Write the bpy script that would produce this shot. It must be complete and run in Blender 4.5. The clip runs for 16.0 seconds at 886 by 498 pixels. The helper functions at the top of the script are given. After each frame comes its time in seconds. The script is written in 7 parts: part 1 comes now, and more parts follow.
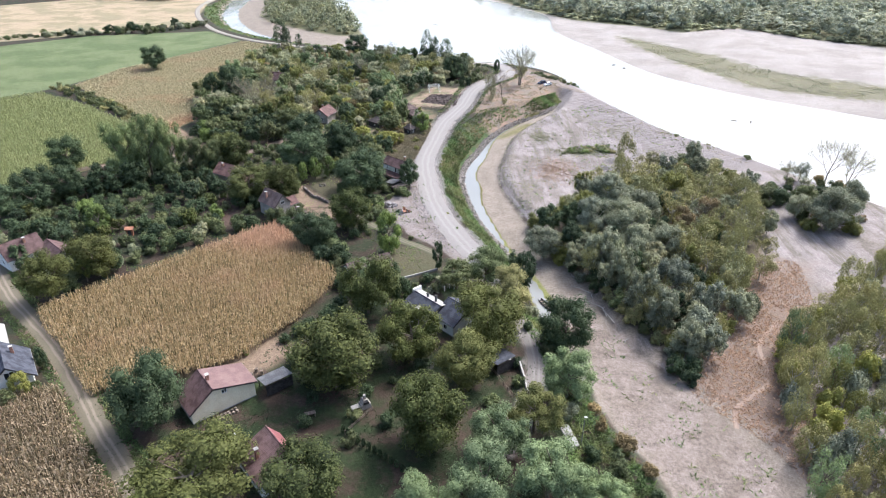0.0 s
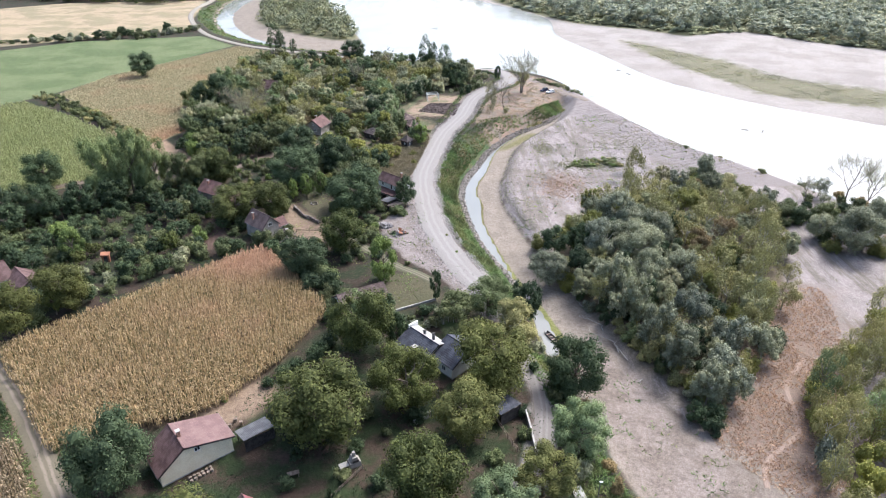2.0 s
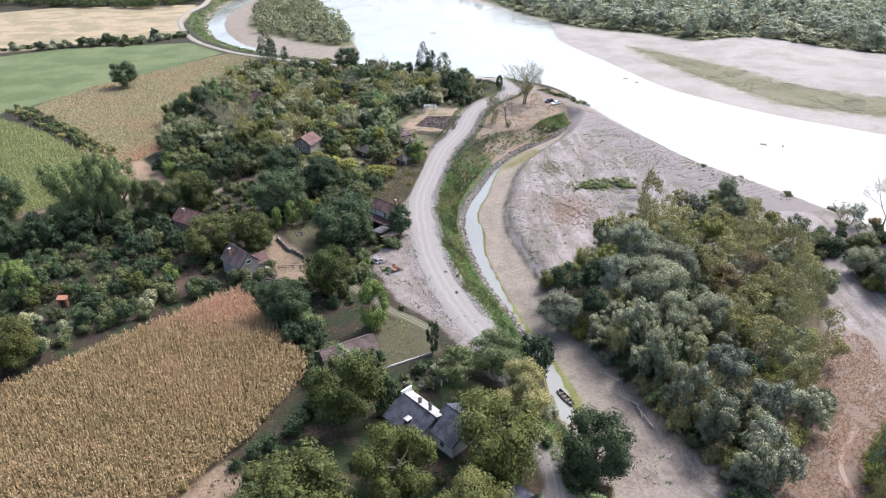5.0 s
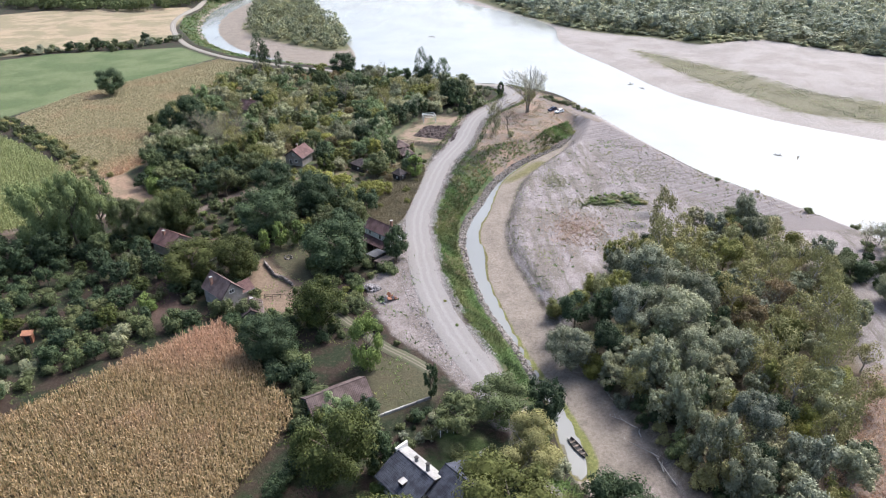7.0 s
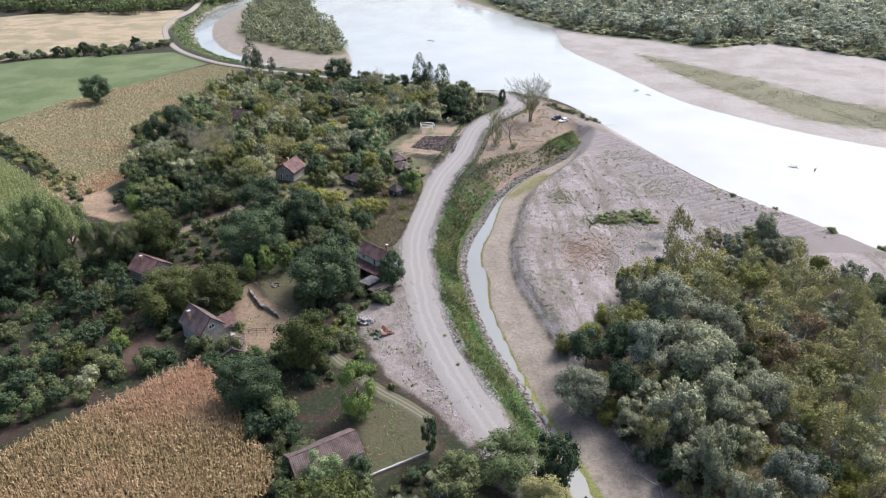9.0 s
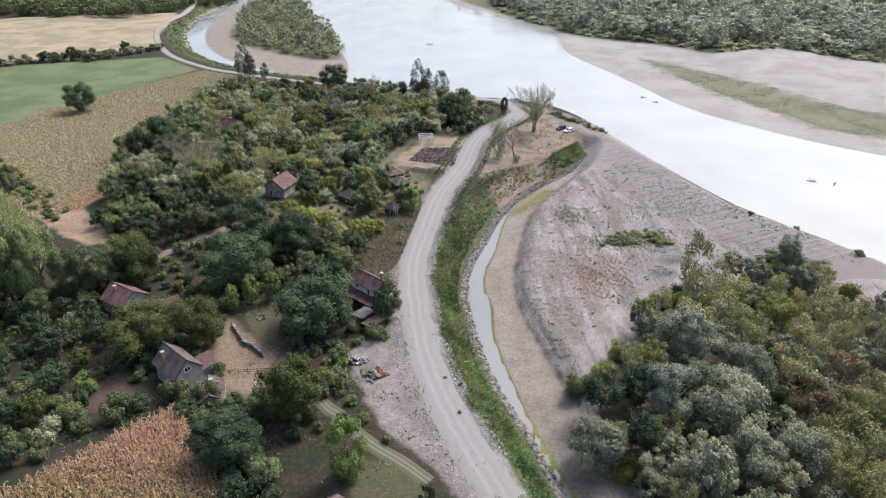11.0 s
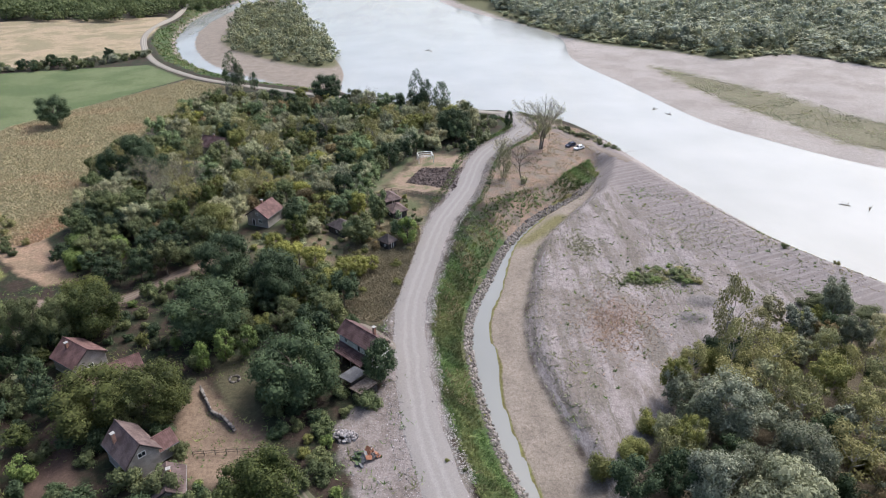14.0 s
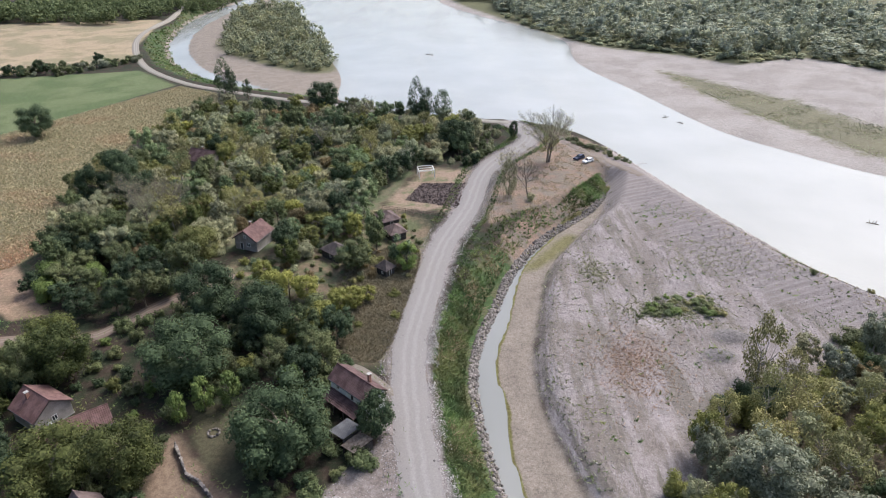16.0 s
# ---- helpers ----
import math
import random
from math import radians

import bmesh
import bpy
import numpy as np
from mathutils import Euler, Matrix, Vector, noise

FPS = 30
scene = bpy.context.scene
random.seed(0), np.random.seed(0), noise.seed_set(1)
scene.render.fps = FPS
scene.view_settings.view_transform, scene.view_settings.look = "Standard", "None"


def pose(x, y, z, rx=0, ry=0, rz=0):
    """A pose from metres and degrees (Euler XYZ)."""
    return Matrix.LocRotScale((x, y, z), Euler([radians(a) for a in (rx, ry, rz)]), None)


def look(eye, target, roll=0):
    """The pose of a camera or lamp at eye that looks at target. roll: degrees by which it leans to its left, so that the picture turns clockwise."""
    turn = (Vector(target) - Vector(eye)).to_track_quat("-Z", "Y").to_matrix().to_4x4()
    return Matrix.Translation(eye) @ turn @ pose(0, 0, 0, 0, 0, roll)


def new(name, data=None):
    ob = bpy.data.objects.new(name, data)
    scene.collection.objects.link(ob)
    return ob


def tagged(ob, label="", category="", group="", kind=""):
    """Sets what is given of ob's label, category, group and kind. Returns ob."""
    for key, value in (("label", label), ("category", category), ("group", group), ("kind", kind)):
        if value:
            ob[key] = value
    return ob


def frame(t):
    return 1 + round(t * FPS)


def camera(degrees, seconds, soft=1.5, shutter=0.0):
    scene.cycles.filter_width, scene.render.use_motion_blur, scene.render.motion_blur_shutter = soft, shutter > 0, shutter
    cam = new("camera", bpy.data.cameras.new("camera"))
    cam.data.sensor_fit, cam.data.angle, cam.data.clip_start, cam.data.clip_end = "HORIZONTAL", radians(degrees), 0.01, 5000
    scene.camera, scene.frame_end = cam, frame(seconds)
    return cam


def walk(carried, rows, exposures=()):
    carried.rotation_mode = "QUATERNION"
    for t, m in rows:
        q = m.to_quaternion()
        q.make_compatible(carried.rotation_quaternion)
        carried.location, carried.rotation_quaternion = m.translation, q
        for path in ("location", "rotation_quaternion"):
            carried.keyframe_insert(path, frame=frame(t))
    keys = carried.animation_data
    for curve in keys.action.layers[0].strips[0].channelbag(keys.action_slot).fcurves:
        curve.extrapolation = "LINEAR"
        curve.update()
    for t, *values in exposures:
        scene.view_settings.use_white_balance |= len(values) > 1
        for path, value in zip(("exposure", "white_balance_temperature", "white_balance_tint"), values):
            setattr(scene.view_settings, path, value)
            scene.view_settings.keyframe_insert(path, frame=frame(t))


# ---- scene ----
cam = camera(70.0, 16.0, soft=1.0)
# seconds, x, y, z, yaw, pitch, lean
PATH = [
    (0, -0.12, -4.38, 76.09, 0.73, -28.77, 0.55),
    (0.5, -0.07, -1.30, 76.15, 0.74, -28.76, 0.52),
    (1, -0.02, 1.78, 76.19, 0.74, -28.74, 0.49),
    (1.5, 0.02, 4.87, 76.22, 0.74, -28.73, 0.46),
    (2, 0.05, 7.95, 76.24, 0.74, -28.72, 0.42),
    (2.5, 0.07, 11.04, 76.24, 0.74, -28.71, 0.39),
    (3, 0.09, 14.13, 76.24, 0.74, -28.71, 0.36),
    (3.5, 0.11, 17.22, 76.23, 0.74, -28.70, 0.33),
    (4, 0.11, 20.32, 76.21, 0.74, -28.69, 0.31),
    (6.5, 0.04, 35.89, 76.02, 0.69, -28.65, 0.20),
    (7, 0.01, 39.02, 75.96, 0.68, -28.64, 0.19),
    (7.5, -0.03, 42.16, 75.91, 0.66, -28.63, 0.18),
    (8, -0.07, 45.30, 75.85, 0.64, -28.61, 0.17),
    (8.5, -0.12, 48.46, 75.79, 0.63, -28.60, 0.17),
    (9, -0.17, 51.62, 75.73, 0.61, -28.59, 0.16),
    (11.5, -0.53, 67.58, 75.45, 0.51, -28.53, 0.16),
    (12, -0.62, 70.81, 75.40, 0.49, -28.52, 0.16),
    (12.5, -0.71, 74.04, 75.35, 0.48, -28.51, 0.16),
    (13, -0.81, 77.29, 75.32, 0.47, -28.51, 0.16),
    (13.5, -0.91, 80.55, 75.28, 0.46, -28.50, 0.15),
    (14, -1.02, 83.83, 75.26, 0.46, -28.50, 0.15),
    (14.5, -1.13, 87.12, 75.24, 0.47, -28.50, 0.14),
    (15, -1.25, 90.42, 75.23, 0.48, -28.50, 0.12),
    (15.5, -1.37, 93.74, 75.23, 0.50, -28.51, 0.10),
    (16, -1.49, 97.07, 75.24, 0.52, -28.53, 0.08),
]
walk(cam, [(t, pose(x, y, z, 90 + pitch, 0, yaw) @ pose(0, 0, 0, 0, 0, lean)) for t, x, y, z, yaw, pitch, lean in PATH], exposures=((0.0, 1.55, 6310, 11), (8.0, 1.23, 6370, 12), (16.0, 0.95, 6450, 12)))

# ---- light ----
world = bpy.data.worlds.new("sky")
scene.world = world
world.use_nodes = True
wn, wl = world.node_tree.nodes, world.node_tree.links
sky = wn.new("ShaderNodeTexSky")
sky.sky_type, sky.sun_disc = "NISHITA", False
SUN_UP, SUN_SIDE = 51.0, 44.0
sky.sun_elevation, sky.sun_rotation = radians(SUN_UP), radians(SUN_SIDE)
sky.air_density, sky.dust_density, sky.ozone_density = 1.0, 5.0, 2.5
wl.new(sky.outputs[0], wn["Background"].inputs[0])
wn["Background"].inputs[1].default_value = 0.125
sun = new("sun", bpy.data.lights.new("sun", "SUN"))
sun.data.energy, sun.data.angle, sun.data.color = 1.75, radians(18), (0.95, 0.98, 1.0)
sun.matrix_world = look((0, 0, 0), (-math.sin(radians(SUN_SIDE)) * math.cos(radians(SUN_UP)), -math.cos(radians(SUN_SIDE)) * math.cos(radians(SUN_UP)), -math.sin(radians(SUN_UP))))

rng = np.random.default_rng(7)


# ---- materials ----
def mat(name, rough=0.9):
    m = bpy.data.materials.new(name)
    m.use_nodes = True
    b = m.node_tree.nodes["Principled BSDF"]
    b.inputs["Roughness"].default_value = rough
    b.inputs["Specular IOR Level"].default_value = 0.25
    return m, m.node_tree.nodes, m.node_tree.links, b


def rgb(c):
    return (*c, 1.0)


def noise_node(n, l, scale, detail=4.0, rough=0.6, vec=None):
    t = n.new("ShaderNodeTexNoise")
    t.inputs["Scale"].default_value, t.inputs["Detail"].default_value, t.inputs["Roughness"].default_value = scale, detail, rough
    if vec is None:
        vec = n.new("ShaderNodeTexCoord").outputs["Object"]
    l.new(vec, t.inputs["Vector"])
    return t.outputs["Fac"]


def ramp(n, l, fac, lo, hi, a=0.0, b=1.0):
    r = n.new("ShaderNodeMapRange")
    r.interpolation_type = "SMOOTHSTEP"
    for k, v in zip((1, 2, 3, 4), (lo, hi, a, b)):
        r.inputs[k].default_value = v
    l.new(fac, r.inputs[0])
    return r.outputs[0]


def mixc(n, l, fac, a, b, blend="MIX"):
    m = n.new("ShaderNodeMix")
    m.data_type, m.blend_type = "RGBA", blend
    for s, v in ((m.inputs[0], fac), (m.inputs[6], a), (m.inputs[7], b)):
        if hasattr(v, "links"):
            l.new(v, s)
        elif isinstance(v, tuple):
            s.default_value = rgb(v)
        else:
            s.default_value = v
    return m.outputs[2]


def maths(n, l, op, a, b):
    m = n.new("ShaderNodeMath")
    m.operation = op
    for s, v in zip(m.inputs, (a, b)):
        if hasattr(v, "links"):
            l.new(v, s)
        else:
            s.default_value = v
    return m.outputs[0]


def bump(n, l, b, height, strength, dist):
    k = n.new("ShaderNodeBump")
    k.inputs["Strength"].default_value, k.inputs["Distance"].default_value = strength, dist
    l.new(height, k.inputs["Height"])
    l.new(k.outputs[0], b.inputs["Normal"])


def surface(name, a, b, scale, rough=0.9, grain=None, relief=0.3, dist=0.02, spread=(0.35, 0.65)):
    """A two-colour surface with broad patches and fine grain."""
    m, n, l, bs = mat(name, rough)
    broad = ramp(n, l, noise_node(n, l, scale), *spread)
    fine = noise_node(n, l, grain or scale * 12, 3.0, 0.7)
    c = mixc(n, l, broad, a, b)
    c = mixc(n, l, 1.0, c, mixc(n, l, fine, (0.62, 0.62, 0.62), (1.38, 1.38, 1.38)), "MULTIPLY")
    l.new(c, bs.inputs["Base Color"])
    bump(n, l, bs, fine, relief, dist)
    return m


def leaf(name, a, b, c, odd=0.5, rough=0.75, clear=0.24, drift=0.0):
    """Foliage: each clump takes its own shade between a and b, each plant drifts towards c."""
    m, n, l, bs = mat(name, rough)
    isl = n.new("ShaderNodeNewGeometry").outputs["Random Per Island"]
    who = n.new("ShaderNodeObjectInfo").outputs["Random"]
    col = mixc(n, l, isl, a, b)
    col = mixc(n, l, maths(n, l, "MULTIPLY", who, odd), col, c)
    if drift:
        col = mixc(n, l, ramp(n, l, noise_node(n, l, 0.11, 2.0), 0.42, 0.62, 0.0, drift), col, c)
    col = mixc(n, l, 1.0, col, mixc(n, l, maths(n, l, "FRACT", maths(n, l, "MULTIPLY", who, 7.3), 0.0), (0.74, 0.75, 0.76), (1.28, 1.26, 1.2)), "MULTIPLY")
    big = noise_node(n, l, 0.14 if drift else 0.45, 2.0)
    if drift:
        big = ramp(n, l, big, 0.36, 0.66)
    col = mixc(n, l, 1.0, col, mixc(n, l, big, (0.6, 0.62, 0.6), (1.4, 1.38, 1.3)), "MULTIPLY")
    l.new(col, bs.inputs["Base Color"])
    tr = n.new("ShaderNodeBsdfTranslucent")
    l.new(col, tr.inputs[0])
    mx = n.new("ShaderNodeMixShader")
    mx.inputs[0].default_value = clear
    l.new(bs.outputs[0], mx.inputs[1]), l.new(tr.outputs[0], mx.inputs[2])
    l.new(mx.outputs[0], n["Material Output"].inputs[0])
    return m


M = {}
M["walnut"] = leaf("walnut_leaf", (0.028, 0.042, 0.013), (0.112, 0.134, 0.042), (0.15, 0.14, 0.04), 0.35)
M["dark"] = leaf("dark_leaf", (0.025, 0.044, 0.024), (0.088, 0.124, 0.066), (0.07, 0.1, 0.042), 0.4)
M["yellow"] = leaf("yellowing_leaf", (0.135, 0.145, 0.046), (0.25, 0.245, 0.082), (0.16, 0.17, 0.06), 0.5)
M["bright"] = leaf("bright_leaf", (0.11, 0.16, 0.05), (0.21, 0.27, 0.085), (0.15, 0.2, 0.06), 0.5)
M["willow"] = leaf("willow_leaf", (0.085, 0.1, 0.07), (0.375, 0.395, 0.305), (0.21, 0.215, 0.12), 0.55)
M["olive"] = leaf("olive_leaf", (0.15, 0.155, 0.07), (0.335, 0.33, 0.16), (0.27, 0.235, 0.1), 0.6)
M["locust"] = leaf("locust_leaf", (0.105, 0.15, 0.072), (0.26, 0.325, 0.18), (0.17, 0.22, 0.1), 0.5)
M["poplar"] = leaf("poplar_leaf", (0.095, 0.13, 0.056), (0.25, 0.305, 0.145), (0.19, 0.22, 0.09), 0.4)
M["gold"] = leaf("golden_leaf", (0.19, 0.2, 0.05), (0.37, 0.36, 0.11), (0.24, 0.25, 0.075), 0.4)
M["redgrass"] = leaf("red_dry_grass", (0.25, 0.155, 0.115), (0.42, 0.3, 0.22), (0.2, 0.15, 0.1), 0.0)
M["russet"] = leaf("russet_leaf", (0.16, 0.11, 0.065), (0.27, 0.2, 0.11), (0.22, 0.18, 0.08), 0.5)
M["shrub"] = leaf("shrub_leaf", (0.05, 0.074, 0.032), (0.158, 0.19, 0.088), (0.155, 0.16, 0.076), 0.6)
# distance haze is painted into these leaves: far paler and bluer than near trees
M["wood_haze"] = leaf("hazed_far_wood_leaf", (0.29, 0.325, 0.25), (0.47, 0.5, 0.385), (0.48, 0.46, 0.28), 0.0, drift=0.7)
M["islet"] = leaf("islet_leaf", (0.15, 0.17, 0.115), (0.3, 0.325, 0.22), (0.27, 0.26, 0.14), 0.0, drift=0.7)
M["hay"] = leaf("faded_grass", (0.2, 0.172, 0.112), (0.36, 0.3, 0.2), (0.2, 0.16, 0.1), 0.0)
# light grey-olive leaves, paled further to stand in for haze over the wild shrubs
M["scrub"] = leaf("scrub_leaf", (0.215, 0.24, 0.152), (0.345, 0.37, 0.24), (0.36, 0.31, 0.185), 0.6)
M["weeds"] = leaf("weed_leaf", (0.07, 0.122, 0.042), (0.18, 0.255, 0.1), (0.2, 0.19, 0.085), 0.0, drift=0.6)
M["drygrass"] = leaf("dry_grass", (0.24, 0.18, 0.12), (0.4, 0.32, 0.215), (0.2, 0.15, 0.1), 0.0)


def maize(name, green, straw, pale, blush, share, spot=None):
    """Ripe maize: blades from green to pale straw, with broad reddish patches."""
    m, n, l, bs = mat(name, 0.8)
    isl = n.new("ShaderNodeNewGeometry").outputs["Random Per Island"]
    col = mixc(n, l, ramp(n, l, isl, 0.0, share), green, straw)
    col = mixc(n, l, ramp(n, l, isl, 0.55, 1.0), col, pale)
    col = mixc(n, l, ramp(n, l, noise_node(n, l, 0.055, 3.0, 0.55), 0.52, 0.72, 0.0, 0.35), col, blush)
    if spot:
        far = n.new("ShaderNodeVectorMath")
        far.operation = "DISTANCE"
        l.new(n.new("ShaderNodeTexCoord").outputs["Object"], far.inputs[0])
        far.inputs[1].default_value = spot
        col = mixc(n, l, ramp(n, l, far.outputs["Value"], 6.0, 22.0, 0.75, 0.0), col, blush)
    l.new(col, bs.inputs["Base Color"])
    tr = n.new("ShaderNodeBsdfTranslucent")
    l.new(col, tr.inputs[0])
    mx = n.new("ShaderNodeMixShader")
    mx.inputs[0].default_value = 0.3
    l.new(bs.outputs[0], mx.inputs[1]), l.new(tr.outputs[0], mx.inputs[2])
    l.new(mx.outputs[0], n["Material Output"].inputs[0])
    return m


M["corn"] = maize("dry_maize", (0.125, 0.112, 0.048), (0.38, 0.272, 0.142), (0.58, 0.45, 0.27), (0.54, 0.335, 0.23), 0.45, (-46.0, 143.0, 2.0))
M["corn_old"] = maize("withered_maize", (0.1, 0.085, 0.045), (0.27, 0.2, 0.12), (0.52, 0.42, 0.29), (0.36, 0.23, 0.165), 0.55)
M["corn_green"] = maize("green_maize", (0.175, 0.2, 0.08), (0.235, 0.26, 0.11), (0.33, 0.35, 0.17), (0.29, 0.28, 0.14), 0.6)
M["corn_tan"] = maize("ripe_maize", (0.26, 0.25, 0.14), (0.38, 0.33, 0.2), (0.5, 0.43, 0.28), (0.52, 0.31, 0.2), 0.55, (-97.0, 230.0, 1.0))
M["bark"] = surface("bark", (0.11, 0.085, 0.06), (0.2, 0.17, 0.13), 3.0, 0.95)
M["bark_grey"] = surface("grey_bark", (0.12, 0.1, 0.084), (0.22, 0.19, 0.165), 3.0, 0.95)
M["bark_pale"] = surface("pale_bark", (0.25, 0.23, 0.2), (0.4, 0.38, 0.34), 3.0, 0.95)


def pebble(name, a, b):
    """Stones, each of its own shade."""
    m, n, l, bs = mat(name, 0.9)
    geo = n.new("ShaderNodeNewGeometry")
    who = n.new("ShaderNodeObjectInfo").outputs["Random"]
    f = maths(n, l, "FRACT", maths(n, l, "ADD", geo.outputs["Random Per Island"], who), 0.0)
    grit = noise_node(n, l, 5.0, 3.0, 0.7)
    c = mixc(n, l, 1.0, mixc(n, l, f, a, b), mixc(n, l, grit, (0.7, 0.7, 0.7), (1.3, 1.3, 1.3)), "MULTIPLY")
    l.new(c, bs.inputs["Base Color"])
    bump(n, l, bs, grit, 0.4, 0.05)
    return m


M["stone"] = pebble("stone", (0.09, 0.08, 0.072), (0.27, 0.24, 0.215))
M["clod"] = pebble("clod", (0.03, 0.022, 0.02), (0.13, 0.1, 0.09))
M["stone_pale"] = pebble("pale_stone", (0.2, 0.185, 0.17), (0.48, 0.45, 0.42))
M["gravel"] = pebble("gravel_stone", (0.1, 0.09, 0.087), (0.4, 0.37, 0.36))
M["plaster"] = surface("cream_plaster", (0.78, 0.69, 0.5), (0.84, 0.76, 0.58), 0.7, 0.9, 9.0, 0.1)
M["plaster_white"] = surface("white_plaster", (0.68, 0.67, 0.64), (0.8, 0.79, 0.76), 0.7, 0.9, 9.0, 0.1)
M["plaster_grey"] = surface("grey_plaster", (0.25, 0.228, 0.205), (0.36, 0.33, 0.3), 0.7, 0.9, 9.0, 0.1)
M["tile_brown"] = surface("brown_roof_tile", (0.07, 0.04, 0.038), (0.13, 0.082, 0.078), 0.8, 0.8, 5.0, 0.2)
M["tile_red"] = surface("red_roof_tile", (0.1, 0.055, 0.05), (0.17, 0.1, 0.09), 0.8, 0.8, 5.0, 0.2)
M["tile_old"] = surface("weathered_roof_tile", (0.085, 0.06, 0.056), (0.155, 0.115, 0.106), 0.7, 0.9, 5.0, 0.2)
M["tile_dark"] = surface("mossy_roof_tile", (0.055, 0.045, 0.043), (0.11, 0.09, 0.085), 0.8, 0.9, 5.0, 0.2)
M["tile_pink"] = surface("faded_pink_sheet_roof", (0.14, 0.084, 0.08), (0.185, 0.118, 0.11), 0.5, 0.7, 6.0, 0.05)
M["tile_crimson"] = surface("crimson_sheet_roof", (0.19, 0.07, 0.074), (0.25, 0.105, 0.105), 0.5, 0.6, 6.0, 0.05)
M["tile_grey"] = surface("slate_roof", (0.033, 0.036, 0.048), (0.072, 0.077, 0.096), 0.8, 0.85, 5.0, 0.2)
M["sheet"] = surface("grey_fibre_sheet", (0.08, 0.08, 0.086), (0.13, 0.13, 0.136), 0.6, 0.75, 6.0, 0.1)
M["timber"] = surface("weathered_timber", (0.13, 0.1, 0.08), (0.26, 0.21, 0.17), 2.0, 0.9, 18.0, 0.3)
M["timber_dark"] = surface("dark_timber", (0.032, 0.029, 0.028), (0.07, 0.064, 0.06), 2.0, 0.8, 18.0, 0.3)
M["concrete"] = surface("concrete", (0.28, 0.27, 0.25), (0.4, 0.385, 0.365), 0.7, 0.9, 8.0, 0.2)
M["white"] = surface("white_paint", (0.72, 0.72, 0.7), (0.8, 0.8, 0.78), 1.5, 0.6, 9.0, 0.05)
M["orange"] = surface("rusty_orange_paint", (0.2, 0.085, 0.05), (0.28, 0.13, 0.075), 1.5, 0.7, 9.0, 0.1)
M["brick"] = surface("chimney_brick", (0.28, 0.14, 0.1), (0.4, 0.24, 0.18), 2.0, 0.9, 9.0, 0.2)
M["metal"] = surface("dull_metal", (0.12, 0.12, 0.12), (0.2, 0.2, 0.2), 3.0, 0.5, 12.0, 0.05)
M["tyre"] = surface("tyre_rubber", (0.02, 0.02, 0.02), (0.04, 0.04, 0.04), 4.0, 0.8)
M["paint_white"] = surface("white_car_paint", (0.75, 0.75, 0.75), (0.8, 0.8, 0.8), 0.5, 0.25, 3.0, 0.0)
M["paint_blue"] = surface("dark_blue_car_paint", (0.03, 0.04, 0.07), (0.05, 0.06, 0.1), 0.5, 0.25, 3.0, 0.0)
gm, gn, gl, gb = mat("window_glass", 0.08)
gb.inputs["Base Color"].default_value, gb.inputs["Specular IOR Level"].default_value = (0.02, 0.025, 0.03, 1), 0.5
M["glass"] = gm
lm, ln, ll, lb = mat("lamp_lens", 0.15)
lb.inputs["Base Color"].default_value = (0.6, 0.6, 0.58, 1)
M["lens"] = lm


# ---- shape of the land ----
KNOWN = {}


def arr(*pts):
    return np.array(pts, float)


def smooth_line(pts, per=8, closed=False):
    """A Catmull-Rom curve through the points."""
    p = np.asarray(pts, float)
    n = len(p)
    out = []
    for i in range(n if closed else n - 1):
        if closed:
            a, b, c, d = p[i - 1], p[i], p[(i + 1) % n], p[(i + 2) % n]
        else:
            a, b, c, d = p[max(i - 1, 0)], p[i], p[i + 1], p[min(i + 2, n - 1)]
        for k in range(per):
            t = k / per
            out.append(0.5 * (2 * b + (c - a) * t + (2 * a - 5 * b + 4 * c - d) * t * t + (3 * b - a - 3 * c + d) * t**3))
    if not closed:
        out.append(p[-1])
    return np.array(out)


def line_dist(X, Y, p, closed=False):
    X, Y = X.astype(np.float32), Y.astype(np.float32)
    p = p.astype(np.float32)
    d = np.full(X.shape, 1e9, np.float32)
    q = np.roll(p, -1, 0) if closed else p[1:]
    for (ax, ay), (bx, by) in zip(p if closed else p[:-1], q):
        ux, uy = bx - ax, by - ay
        t = np.clip(((X - ax) * ux + (Y - ay) * uy) / (ux * ux + uy * uy + 1e-9), 0, 1)
        d = np.minimum(d, (X - ax - t * ux) ** 2 + (Y - ay - t * uy) ** 2)
    return np.sqrt(d)


def sdf(X, Y, p):
    """Signed distance to a closed outline, negative within; worked out once for the same places and outline."""
    key = (id(X), id(p))
    if X.size > 100000 and key in KNOWN:
        return KNOWN[key]
    out = sdf_fresh(X, Y, p)
    if X.size > 100000:
        KNOWN[key] = out
    return out


def sdf_fresh(X, Y, p):
    inside = np.zeros(X.shape, bool)
    for (ax, ay), (bx, by) in zip(p, np.roll(p, -1, 0)):
        if ay != by:
            inside ^= ((ay > Y) != (by > Y)) & (X < (bx - ax) * (Y - ay) / (by - ay) + ax)
    d = line_dist(X, Y, p, True)
    return np.where(inside, -d, d)


